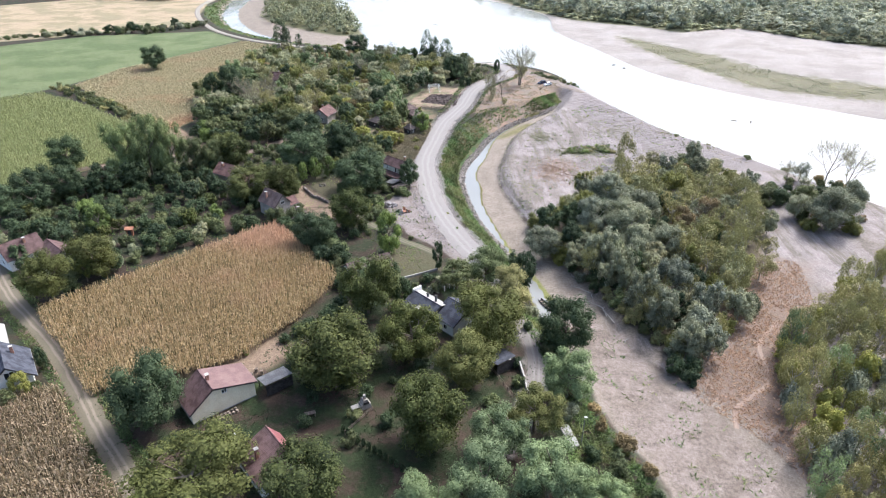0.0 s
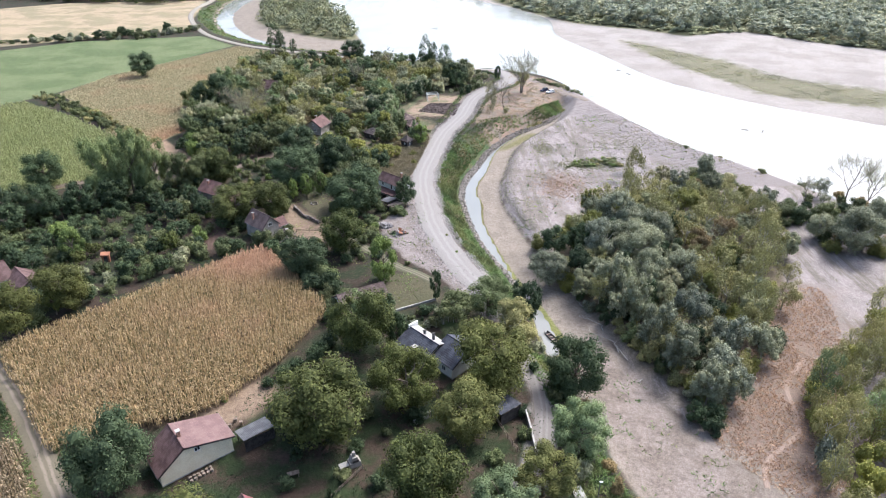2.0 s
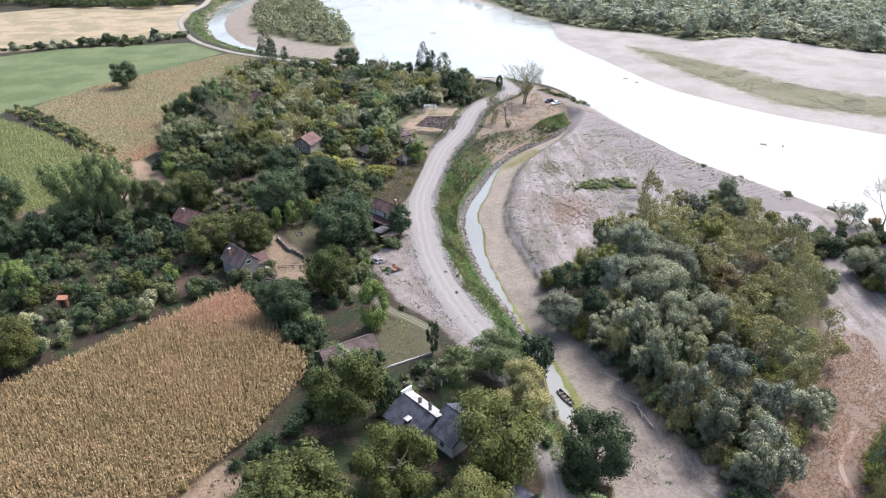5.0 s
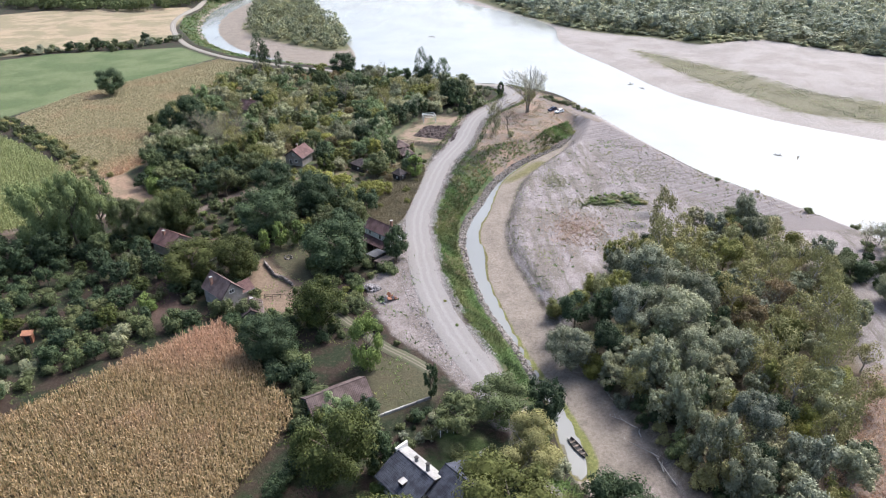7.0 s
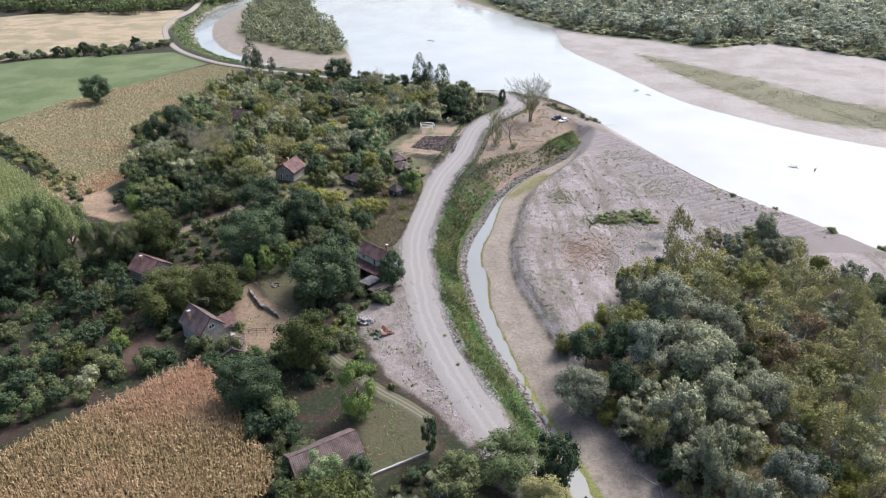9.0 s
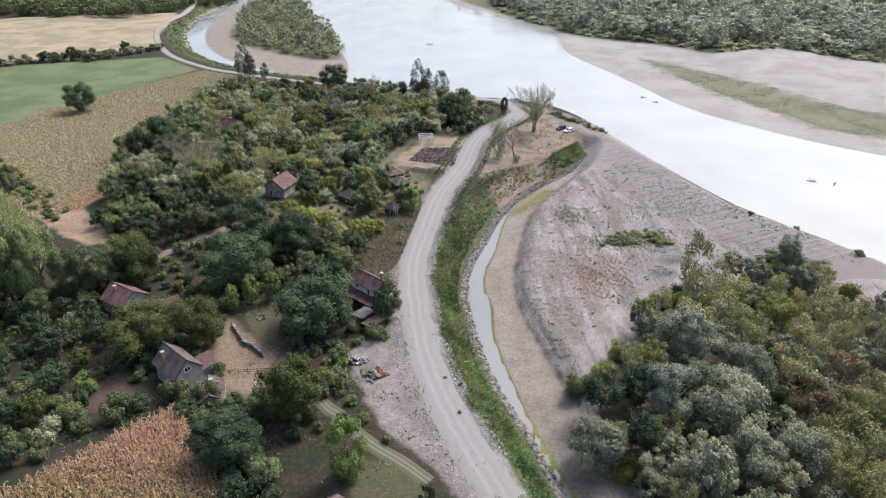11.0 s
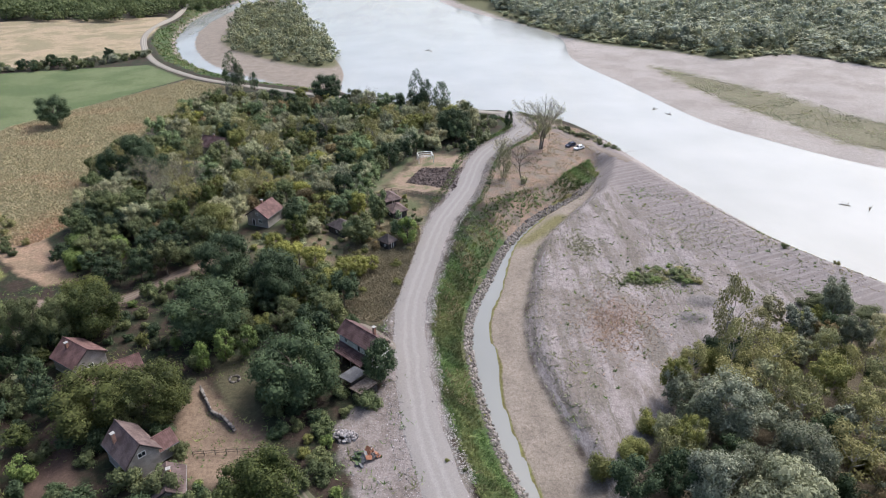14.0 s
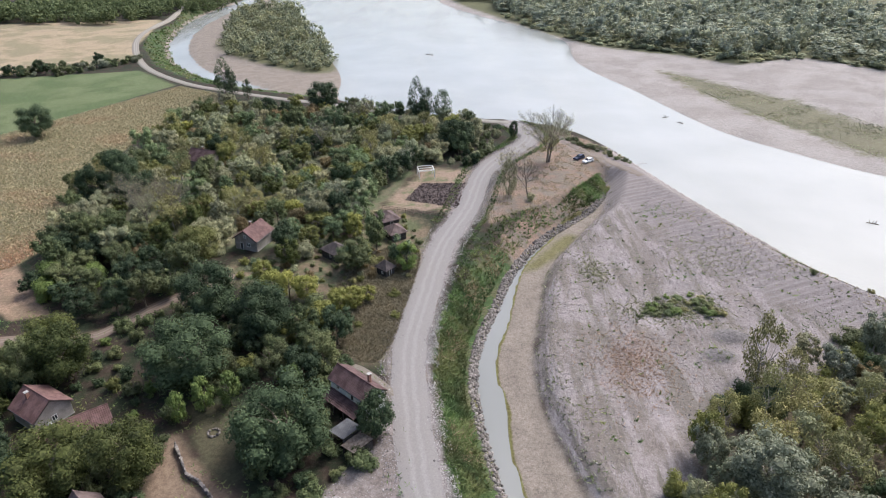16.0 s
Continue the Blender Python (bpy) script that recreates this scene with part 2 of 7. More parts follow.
WATER = -5.0
CREEK_LEFT = arr((20, 111), (18, 130), (14, 144), (8, 161), (4, 186), (5, 201), (10, 217), (15, 232), (24.6, 249), (41, 268))
CREEK = smooth_line(np.vstack([CREEK_LEFT, arr((33, 261), (25.8, 249.4), (20.5, 241), (16.6, 232.6), (13.9, 222.5), (11.6, 211), (8.9, 202), (7.9, 193), (9.3, 184), (9.2, 172), (12.3, 156), (15.9, 141), (20.6, 127), (23.5, 114))]), 4, True)
BED = smooth_line(np.vstack([arr((34, 40), (34, 62), (28, 76), (25.5, 88), (22.5, 104)), CREEK_LEFT, arr((50, 288), (44, 268), (37, 256), (24.5, 235), (18.5, 212), (15.5, 195), (16.5, 180), (20, 164), (23, 153), (28, 137), (33, 121), (35, 109), (40, 92), (48, 84), (54, 70), (58, 40))]), 4, True)
RIVER = smooth_line(arr((-240, 1100), (-190, 800), (-153, 706), (-102, 563), (-61, 444), (-52, 388), (-20, 362), (12, 353), (24, 351), (45, 341), (59, 322), (72, 283), (82, 255), (91, 234), (109, 209), (132, 171), (170, 120), (270, 20), (420, -120), (560, 20), (330, 160), (235, 225), (186, 265), (146, 297), (125, 321), (107, 349), (91, 405), (73, 470), (76, 535), (57, 588), (24, 645), (-15, 748), (-80, 1100)), 5, True)
BACKWATER = smooth_line(arr((-215, 800), (-198, 715), (-206, 672), (-201, 598), (-184, 521), (-161, 470), (-141, 442), (-117, 419), (-90, 408), (-114, 427), (-137, 450), (-158, 486), (-172, 521), (-184, 573), (-188, 654), (-180, 705), (-195, 800)), 4, True)
SHOAL = smooth_line(arr((-190, 760), (-206, 660), (-203, 590), (-186, 520), (-163, 468), (-142, 440), (-118, 416), (-88, 397), (-54, 385), (-48, 400), (-58, 446), (-100, 563), (-151, 706)), 4, True)
ISLET = smooth_line(arr((-147, 508), (-158, 556), (-178, 660), (-150, 690), (-120, 640), (-103, 569), (-85, 526), (-64, 456), (-80, 442), (-122, 476)), 4, True)
ISLAND = np.vstack([arr((50, 288), (44, 268), (37, 256), (24.5, 235), (18.5, 212), (15.5, 195), (16.5, 180), (20, 164), (23, 153), (28, 137), (33, 121), (35, 109), (40, 92), (48, 84), (54, 70), (58, 40), (60, -60)), arr((400, -60), (270, 20), (170, 120), (132, 171), (109, 209), (91, 234), (82, 255), (72, 283), (59, 322), (52, 305))])
FOOTWAY = smooth_line(arr((9, 68), (14, 78), (16.3, 88), (16.2, 99), (13.5, 111), (9.2, 124)), 8)
ROAD = smooth_line(arr((11, 119), (8, 126), (0.5, 143), (-5, 161), (-8, 182), (-8.7, 195), (-7, 210), (-3, 236), (4, 259), (9, 284), (15, 298), (23.5, 310), (28, 320), (27, 330), (22, 338)), 10)
SPUR = smooth_line(arr((27, 321), (33, 325), (39, 319), (46, 305), (53, 296), (60, 285)), 8)
DIKE = smooth_line(arr((-245, 720), (-222, 650), (-211, 591), (-204, 532), (-189, 485), (-161, 433), (-128, 399), (-100, 383), (-74, 371), (-50, 362), (-20, 348), (2, 343), (22, 338)), 8)
LANE = smooth_line(arr((-150, 175), (-110, 126), (-95, 109), (-75, 91), (-57, 71), (-46, 59), (-36, 44)), 8)
BYWAY = smooth_line(arr((-128, 176), (-105, 190), (-88, 196), (-72, 197), (-62, 210), (-50, 221)), 8)
TWIN = smooth_line(arr((-30, 156), (-21.7, 146.6), (-18.6, 143.8), (-14.7, 139.5), (-10.7, 136), (-7.4, 133.7), (-3, 130)), 8)
TRAIL = smooth_line(arr((49, 76), (51, 81), (56.4, 85.4), (59.5, 88), (61.3, 93), (63, 100), (70, 108)), 8)
FOOT = smooth_line(arr((-22, 190), (-17, 188), (-10, 181)), 6)

# fields and yards
CORN_NEAR = arr((-86, 103), (-66, 124), (-46, 145), (-39, 136), (-25, 118), (-31, 101), (-39, 88), (-47, 84), (-62, 78))
CORN_SOUTH = arr((-100, 60), (-77, 77), (-68, 80), (-58, 68), (-46, 56), (-40, 44), (-75, 30))
MAIZE_GREEN = arr((-180, 268), (-150, 250), (-124, 228), (-117, 221), (-102, 207), (-106, 190), (-116, 182), (-128, 162), (-190, 170), (-240, 220))
MAIZE_TAN = arr((-104, 224), (-120, 215), (-136, 250), (-174, 284), (-168, 318), (-127, 392), (-106, 380), (-100, 362), (-114, 328), (-113, 266), (-100, 236))
MEADOW = arr((-178, 282), (-196, 258), (-300, 300), (-260, 372), (-225, 404), (-160, 424), (-130, 394), (-166, 318))
STUBBLE = arr((-222, 414), (-172, 450), (-190, 490), (-214, 588), (-322, 562), (-420, 470), (-300, 360))
DRY_MEADOW = smooth_line(arr((-25, 200), (-25, 226), (-9, 236), (-11, 206), (-15, 190)), 4, True)
YARD = smooth_line(arr((-46, 172), (-40, 166), (-30, 158), (-32, 149), (-40, 150), (-45, 160)), 4, True)
GREEN = smooth_line(arr((-2, 114.4), (-1, 111.2), (0, 108.2), (3.6, 106.6), (5.5, 108.3), (6, 113.8), (2.3, 116.1)), 4, True)
ISLE_FLOOR = smooth_line(arr((23, 137), (27, 152), (36, 164), (47, 178), (62, 189), (80, 192), (90, 176), (86, 150), (76, 128), (62, 108), (46, 92), (41, 97), (36, 110), (31, 124)), 4, True)
LOW_BED = smooth_line(arr((36, 30), (34, 62), (29, 78), (27, 92), (26, 106), (30, 112), (36, 102), (40, 90), (47, 82), (52, 68), (56, 30)), 4, True)
SIDE_YARD = smooth_line(arr((-41, 85), (-41, 89), (-35, 96), (-30, 92), (-35, 85)), 4, True)
LAWN = smooth_line(arr((-44, 178), (-36, 176), (-31, 168), (-33, 161), (-40, 168)), 4, True)
TAN_PLOT = arr((-117, 222), (-107, 229.5), (-97, 218), (-84, 205), (-90, 203), (-99, 207.5))
ALGAE = smooth_line(arr((17, 233), (22, 241), (30, 252), (34, 251), (29, 243), (22, 235)), 4, True)
BARE_YARD = arr((-21, 258), (-9, 290), (8, 287), (4, 256))
PLOT = arr((-14, 264), (-9.6, 276.8), (3.8, 276.8), (1.0, 258.8), (-6, 261.4))
SPIT = smooth_line(arr((9, 250), (12, 275), (22, 305), (32, 330), (48, 318), (54, 298), (44, 284), (30, 266), (16, 254)), 4, True)
RUBBLE = smooth_line(arr((-19, 160), (-14, 167), (-10, 176), (-6, 165), (-3, 150), (9, 126), (4, 124.5), (-4, 134.5), (-11, 141), (-15.5, 151)), 4, True)
SMALL_PLOT = arr((-17, 135), (-6, 133), (-1, 124), (-11, 118))
RED_GRASS = smooth_line(arr((44, 88), (58, 106), (72, 128), (86, 134), (80, 112), (68, 90), (62, 74), (58, 60), (53, 72)), 4, True)
DIKE_GREEN = arr((-222, 665), (-207, 591), (-200, 532), (-185, 487), (-157, 436), (-125, 403), (-97, 388), (-60, 374), (-62, 384), (-92, 399), (-117, 419), (-141, 442), (-161, 470), (-184, 521), (-201, 598), (-206, 672))
DEAD = smooth_line(arr((28, 190), (31, 199), (37, 203), (41, 197), (36, 191), (33, 184)), 4, True)
LEDGE = smooth_line(arr((48, 280), (40, 260), (27, 237), (20.5, 213), (17.5, 196), (18.5, 181), (22, 166), (24, 154)), 6)
RIP = smooth_line(np.vstack([arr((18, 130),), CREEK_LEFT[2:], arr((48, 280),)]), 8)


def step(x, a, b):
    t = np.clip((x - a) / (b - a), 0, 1)
    return t * t * (3 - 2 * t)


def waves(X, Y, size, seed):
    """Soft, repeatable unevenness made of a few sine waves."""
    r = np.random.default_rng(seed)
    out = np.zeros(X.shape)
    for _ in range(7):
        a, k, p = r.uniform(0, 6.28), r.uniform(0.5, 1.6) * 6.28 / size, r.uniform(0, 6.28)
        out += np.sin((X * np.cos(a) + Y * np.sin(a)) * k + p)
    return out / 7


def land(X, Y):
    X, Y = np.asarray(X, float), np.asarray(Y, float)
    shape = X.shape
    X, Y = (X, Y) if X.ndim == 1 else (X.reshape(-1), Y.reshape(-1))
    dc, db, dr, dw, ds = sdf(X, Y, CREEK), sdf(X, Y, BED), sdf(X, Y, RIVER), sdf(X, Y, BACKWATER), sdf(X, Y, SHOAL)
    di = sdf(X, Y, ISLAND)
    bed = WATER + 2.4 * step(-Y, -128, -78) + np.clip(0.07 * dc, 0, 0.6) + 0.12 * waves(X, Y, 9, 3)
    low = np.minimum(db, dr)
    top = 0.5 + 0.12 * waves(X, Y, 40, 1)
    terrace = np.minimum(top, bed + 0.15 + 0.6 * np.maximum(low, 0))
    terrace = np.minimum(terrace, WATER + 0.55 * np.maximum(np.minimum(dr, ds), 0) + 0.6)
    crest = step(dr, 60, 8)
    isle = np.minimum(-2.2 + 2.2 * crest + 0.35 * waves(X, Y, 22, 5) + 0.12 * waves(X, Y, 5, 6), bed + 0.1 + 0.75 * np.maximum(db, 0))
    furrow = 0.13 * np.sin((Y * 0.94 - X * 0.35 + 1.2 * waves(X, Y, 26, 9)) * 1.75) * step(dr, 32, 18) * step(dr, 4, 9) * step(Y, 200, 215)
    furrow += 1.1 * np.exp(-((X - 56) ** 2 / 12 + (Y - 202) ** 2 / 5)) + 1.0 * np.exp(-((X - 51.5) ** 2 / 9 + (Y - 196) ** 2 / 4))
    isle = np.minimum(isle + furrow, WATER + 0.1 + 0.5 * np.maximum(dr, 0))
    far = np.minimum(WATER + 0.05 + 0.045 * np.maximum(dr, 0) + 0.3 * waves(X, Y, 30, 8) * step(dr, 4, 30), -1.0)
    east = (X > 60) & (dr > 0) & (di > 0) & (Y > 100) | (X > 20) & (Y > 400) | (X > -60) & (Y > 600)
    z = np.where(di < 0, isle, terrace)
    z = np.where(east & (dr > 0), far, z)
    shoal = WATER + 0.06 + np.clip(0.05 * np.minimum(dw, dr), -0.3, 0.9)
    z = np.where(ds < 0, np.minimum(z, shoal), z)
    z = np.where(db < 0, np.maximum(bed, WATER + 0.03 + 0.02 * np.clip(dc, 0, 3)), z)
    z = np.where(dc < 0, WATER + 0.28 * np.maximum(dc, -5), z)
    z = np.where(dr < 0, WATER + 0.12 * np.maximum(dr, -12), z)
    z = np.where(dw < 0, WATER + 0.2 * np.maximum(dw, -6), z)
    return z.reshape(shape)


# ---- mesh helpers ----
def mesh_from(name, verts, faces, material, smooth=False):
    me = bpy.data.meshes.new(name)
    me.from_pydata(verts if isinstance(verts, list) else verts.tolist(), [], faces if isinstance(faces, list) else faces.tolist())
    if material is not None:
        me.materials.append(material)
    if smooth:
        me.polygons.foreach_set("use_smooth", [True] * len(me.polygons))
    me.update()
    return me


def part(name, bm, material, parent, label=""):
    me = bm
    if isinstance(bm, bmesh.types.BMesh):
        me = bpy.data.meshes.new(name)
        bm.to_mesh(me)
        bm.free()
        me.materials.append(material)
    ob = new(name, me)
    ob.parent = parent
    if label:
        ob["label"] = label
    return ob


def thing(name, x, y, z, turn, label, category, group="", kind=""):
    ob = new(name)
    ob.empty_display_size = 0.3
    ob.matrix_basis = pose(x, y, z, 0, 0, turn)
    return tagged(ob, label, category, group, kind)


def box(x0, x1, y0, y1, z0, z1, bevel=0.0, bm=None):
    bm = bm or bmesh.new()
    m = Matrix.LocRotScale(((x0 + x1) / 2, (y0 + y1) / 2, (z0 + z1) / 2), None, (x1 - x0, y1 - y0, z1 - z0))
    made = bmesh.ops.create_cube(bm, size=1, matrix=m)
    if bevel:
        bmesh.ops.bevel(bm, geom=list({e for v in made["verts"] for e in v.link_edges}), offset=bevel, segments=1, affect="EDGES")
    return bm


def tube(bm, a, b, r0, r1, sides=6):
    a, b = Vector(a), Vector(b)
    d = b - a
    m = Matrix.Translation((a + b) / 2) @ d.to_track_quat("Z", "Y").to_matrix().to_4x4()
    bmesh.ops.create_cone(bm, cap_ends=True, segments=sides, radius1=r0, radius2=r1, depth=d.length, matrix=m)
    return bm


# ---- ground ----
def axis(lo, mid0, mid1, hi, fine, grow):
    c = list(np.arange(mid0, mid1 + 0.01, fine))
    s = fine
    while c[-1] < hi:
        s = min(s * grow, 400)
        c.append(c[-1] + s)
    s = fine
    while c[0] > lo:
        s = min(s * grow, 400)
        c.insert(0, c[0] - s)
    return np.array(c)


gx, gy = axis(-3000, -60, 100, 3000, 1.1, 1.035), axis(-1500, 60, 330, 4200, 1.1, 1.035)
GX, GY = np.meshgrid(gx, gy)
fx, fy = GX.ravel(), GY.ravel()
GZ = land(fx, fy).reshape(GX.shape)
nx, ny = len(gx), len(gy)
idx = np.arange(nx * ny).reshape(ny, nx)
quads = np.stack([idx[:-1, :-1], idx[:-1, 1:], idx[1:, 1:], idx[1:, :-1]], -1).reshape(-1, 4)
gme = mesh_from("ground", np.stack([GX, GY, GZ], -1).reshape(-1, 3), quads, None, True)


def surf(X, Y):
    """Height of the ground sheet."""
    X, Y = np.asarray(X, float), np.asarray(Y, float)
    i, j = np.clip(np.searchsorted(gx, X) - 1, 0, nx - 2), np.clip(np.searchsorted(gy, Y) - 1, 0, ny - 2)
    u, v = (X - gx[i]) / (gx[i + 1] - gx[i]), (Y - gy[j]) / (gy[j + 1] - gy[j])
    return (GZ[j, i] * (1 - u) + GZ[j, i + 1] * u) * (1 - v) + (GZ[j + 1, i] * (1 - u) + GZ[j + 1, i + 1] * u) * v


def height(x, y):
    return float(surf(x, y))


def field(name, values):
    a = gme.attributes.new(name, "FLOAT", "POINT")
    a.data.foreach_set("value", np.clip(values, -60, 60).astype(np.float32).ravel())


d_road = np.minimum.reduce([line_dist(fx, fy, ROAD) - 4.0, line_dist(fx, fy, SPUR) - 2.0, line_dist(fx, fy, FOOTWAY) - 2.2])
field("d_gravel", np.minimum.reduce([d_road, sdf(fx, fy, RUBBLE)]))
field("d_island", sdf(fx, fy, ISLAND))
field("d_bed", np.minimum(sdf(fx, fy, BED), sdf(fx, fy, SHOAL)))
field("d_creek", np.minimum(sdf(fx, fy, CREEK), 60))
d_riv = sdf(fx, fy, RIVER)
east = ((fx > 60) & (sdf(fx, fy, ISLAND) > 0) & (fy > 100)) | ((fx > 20) & (fy > 400)) | ((fx > -60) & (fy > 600))
field("d_river", d_riv)
field("far_bank", np.where(east, 1.0, -1.0))
WOOD_EDGE = smooth_line(arr((-60, 1000), (0, 740), (30, 655), (66, 570), (96, 512), (134, 478), (158, 452), (200, 466), (234, 430), (270, 402), (340, 350), (460, 260), (700, 100), (1600, 500), (1600, 2500), (-60, 2500)), 4, True)
field("d_wood", np.minimum(sdf(fx, fy, WOOD_EDGE), sdf(fx, fy, ISLET)))
field("d_dry", sdf(fx, fy, DRY_MEADOW))
field("d_bare", sdf(fx, fy, BARE_YARD))
field("d_wild", sdf(fx, fy, arr((-98, 236), (-62, 232), (-26, 240), (-10, 294), (6, 332), (-58, 350), (-108, 322))))
field("d_red", np.minimum(sdf(fx, fy, RED_GRASS), sdf(fx, fy, DEAD) + 2.5))
field("d_spit", np.minimum(sdf(fx, fy, SPIT), line_dist(fx, fy, RIP[RIP[:, 1] > 240]) - 7.0))
field("d_yard", np.minimum.reduce([sdf(fx, fy, YARD), line_dist(fx, fy, BYWAY) - 1.5, sdf(fx, fy, SIDE_YARD), line_dist(fx, fy, LANE) - 2.2]))
field("d_lawn", np.minimum.reduce([sdf(fx, fy, LAWN), sdf(fx, fy, SMALL_PLOT)]))
field("d_rubble", sdf(fx, fy, RUBBLE))
field("d_soil", sdf(fx, fy, smooth_line(arr((-67, 162), (-62, 161), (-59, 154), (-55, 147), (-61, 144), (-63, 152)), 4, True)))
field("d_garden", sdf(fx, fy, smooth_line(arr((-54, 224), (-46, 216), (-36, 214), (-24, 214), (-9, 224), (-6, 238), (-10, 252), (-22, 256), (-34, 242), (-44, 232)), 4, True)))
field("d_tan_plot", sdf(fx, fy, TAN_PLOT))
field("d_algae", sdf(fx, fy, ALGAE))
d_cr = sdf(fx, fy, CREEK)
field("d_scum", np.where(fx > np.interp(fy, (110, 127, 141, 156, 172, 193, 211), (21.5, 19.3, 14.8, 10.8, 7, 6, 10)), np.abs(d_cr - 0.45) - 0.15 - 0.75 * step(fy, 172, 122), 5.0))
field("d_south", sdf(fx, fy, arr((-52, 40), (-44, 84), (-28, 104), (-14, 112), (12, 112), (26, 90), (38, 44))))
field("d_tracks", np.maximum(np.abs(d_riv - 17) - 12, sdf(fx, fy, ISLAND)) + 60 * (fy < 200))
field("d_heap", np.minimum(np.hypot((fx - 56) / 1.6, fy - 202), np.hypot((fx - 51.5) / 1.5, fy - 196)) - 2.2)
field("d_low", sdf(fx, fy, LOW_BED))
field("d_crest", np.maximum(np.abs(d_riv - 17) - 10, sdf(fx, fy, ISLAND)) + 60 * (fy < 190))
field("d_green", sdf(fx, fy, GREEN))
field("d_floor", sdf(fx, fy, ISLE_FLOOR))
field("d_plot", sdf(fx, fy, PLOT))
field("d_corn", np.minimum.reduce([sdf(fx, fy, p) for p in (CORN_NEAR, CORN_SOUTH)]))
field("d_tan", sdf(fx, fy, MAIZE_TAN))
field("d_maize", sdf(fx, fy, MAIZE_GREEN))
field("d_meadow", sdf(fx, fy, MEADOW))
field("d_stubble", sdf(fx, fy, STUBBLE))
MARSH = arr((112, 444), (136, 410), (154, 384), (174, 342), (230, 300), (200, 290), (154, 312), (142, 337), (125, 376))
field("d_marsh", sdf(fx, fy, smooth_line(MARSH, 4, True)))
field("d_bank", np.minimum(line_dist(fx, fy, RIP) - 8.0 + 7.0 * step(fy, 228, 256), sdf(fx, fy, DIKE_GREEN)))

m, n, l, bs = mat("ground", 0.95)
pos = n.new("ShaderNodeNewGeometry").outputs["Position"]
n_fine, n_mid, n_big = noise_node(n, l, 1.6, 6.0, 0.7, pos), noise_node(n, l, 0.22, 5.0, 0.65, pos), noise_node(n, l, 0.05, 4.0, 0.6, pos)
n_grit = noise_node(n, l, 6.5, 3.0, 0.8, pos)


def at(name):
    a = n.new("ShaderNodeAttribute")
    a.attribute_name = name
    return a.outputs["Fac"]


def zone(col, name, colour, soft=1.0, ragged=2.0, shift=0.0):
    """Lays a colour over col within an outline whose edge is soft and ragged."""
    d = maths(n, l, "ADD", at(name), maths(n, l, "MULTIPLY", maths(n, l, "SUBTRACT", n_mid, 0.5), ragged * 4))
    d = maths(n, l, "ADD", d, maths(n, l, "MULTIPLY", maths(n, l, "SUBTRACT", n_fine, 0.5), ragged))
    return mixc(n, l, ramp(n, l, d, shift - soft, shift + soft, 1.0, 0.0), col, colour)


# orchard and garden floor: rough grass over brown earth, darkened for the trees' shade
shaded_floor_c = mixc(n, l, ramp(n, l, n_mid, 0.4, 0.6), (0.02, 0.028, 0.013), (0.04, 0.027, 0.02))
shaded_floor_c = mixc(n, l, ramp(n, l, n_fine, 0.52, 0.72), shaded_floor_c, (0.056, 0.046, 0.029))
# greener floor round the south houses, tree shade painted in here too
col = zone(shaded_floor_c, "d_south", mixc(n, l, ramp(n, l, n_mid, 0.42, 0.62), (0.022, 0.034, 0.013), (0.054, 0.037, 0.027)), 2.0, 2.0)
gravel_c = mixc(n, l, ramp(n, l, n_mid, 0.35, 0.65), (0.248, 0.216, 0.205), (0.175, 0.15, 0.14))
gravel_c = mixc(n, l, ramp(n, l, n_grit, 0.5, 0.6), gravel_c, (0.288, 0.258, 0.247))
gravel_c = mixc(n, l, ramp(n, l, n_big, 0.46, 0.62, 0.0, 0.75), gravel_c, (0.15, 0.124, 0.104))
gravel_c = mixc(n, l, ramp(n, l, n_fine, 0.55, 0.68, 0.0, 0.65), gravel_c, (0.1, 0.092, 0.075))
# long streaks that the floods left along the bar
flow = n.new("ShaderNodeMapping")
flow.inputs["Rotation"].default_value, flow.inputs["Scale"].default_value = (0, 0, radians(15)), (0.34, 0.045, 1.0)
l.new(pos, flow.inputs["Vector"])
n_flow = noise_node(n, l, 1.0, 5.0, 0.65, flow.outputs[0])
gravel_c = mixc(n, l, ramp(n, l, n_flow, 0.5, 0.62, 0.0, 0.85), gravel_c, (0.14, 0.122, 0.1))
gravel_c = mixc(n, l, ramp(n, l, n_flow, 0.36, 0.47, 0.8, 0.0), gravel_c, (0.27, 0.24, 0.232))
sand_c = mixc(n, l, ramp(n, l, n_mid, 0.35, 0.65), (0.226, 0.192, 0.158), (0.182, 0.153, 0.125))
sand_c = mixc(n, l, ramp(n, l, n_fine, 0.56, 0.7, 0.0, 0.55), sand_c, (0.11, 0.096, 0.08))
col = zone(col, "d_wild", mixc(n, l, ramp(n, l, n_mid, 0.4, 0.6), (0.085, 0.105, 0.052), (0.14, 0.128, 0.08)), 2.0, 2.0)
col = zone(col, "d_bank", mixc(n, l, ramp(n, l, n_mid, 0.45, 0.6), (0.045, 0.075, 0.025), (0.085, 0.085, 0.042)), 1.5, 1.5)
col = zone(col, "d_corn", mixc(n, l, n_fine, (0.04, 0.03, 0.02), (0.075, 0.056, 0.036)), 0.8, 0.4)
col = zone(col, "d_tan", mixc(n, l, ramp(n, l, n_mid, 0.4, 0.6), (0.25, 0.2, 0.11), (0.17, 0.155, 0.08)), 0.8, 0.6)
col = zone(col, "d_stubble", mixc(n, l, ramp(n, l, n_big, 0.42, 0.58), (0.3, 0.235, 0.155), (0.21, 0.18, 0.11)), 1.5, 0.8)
col = zone(col, "d_maize", (0.16, 0.17, 0.06), 1.0, 0.5)
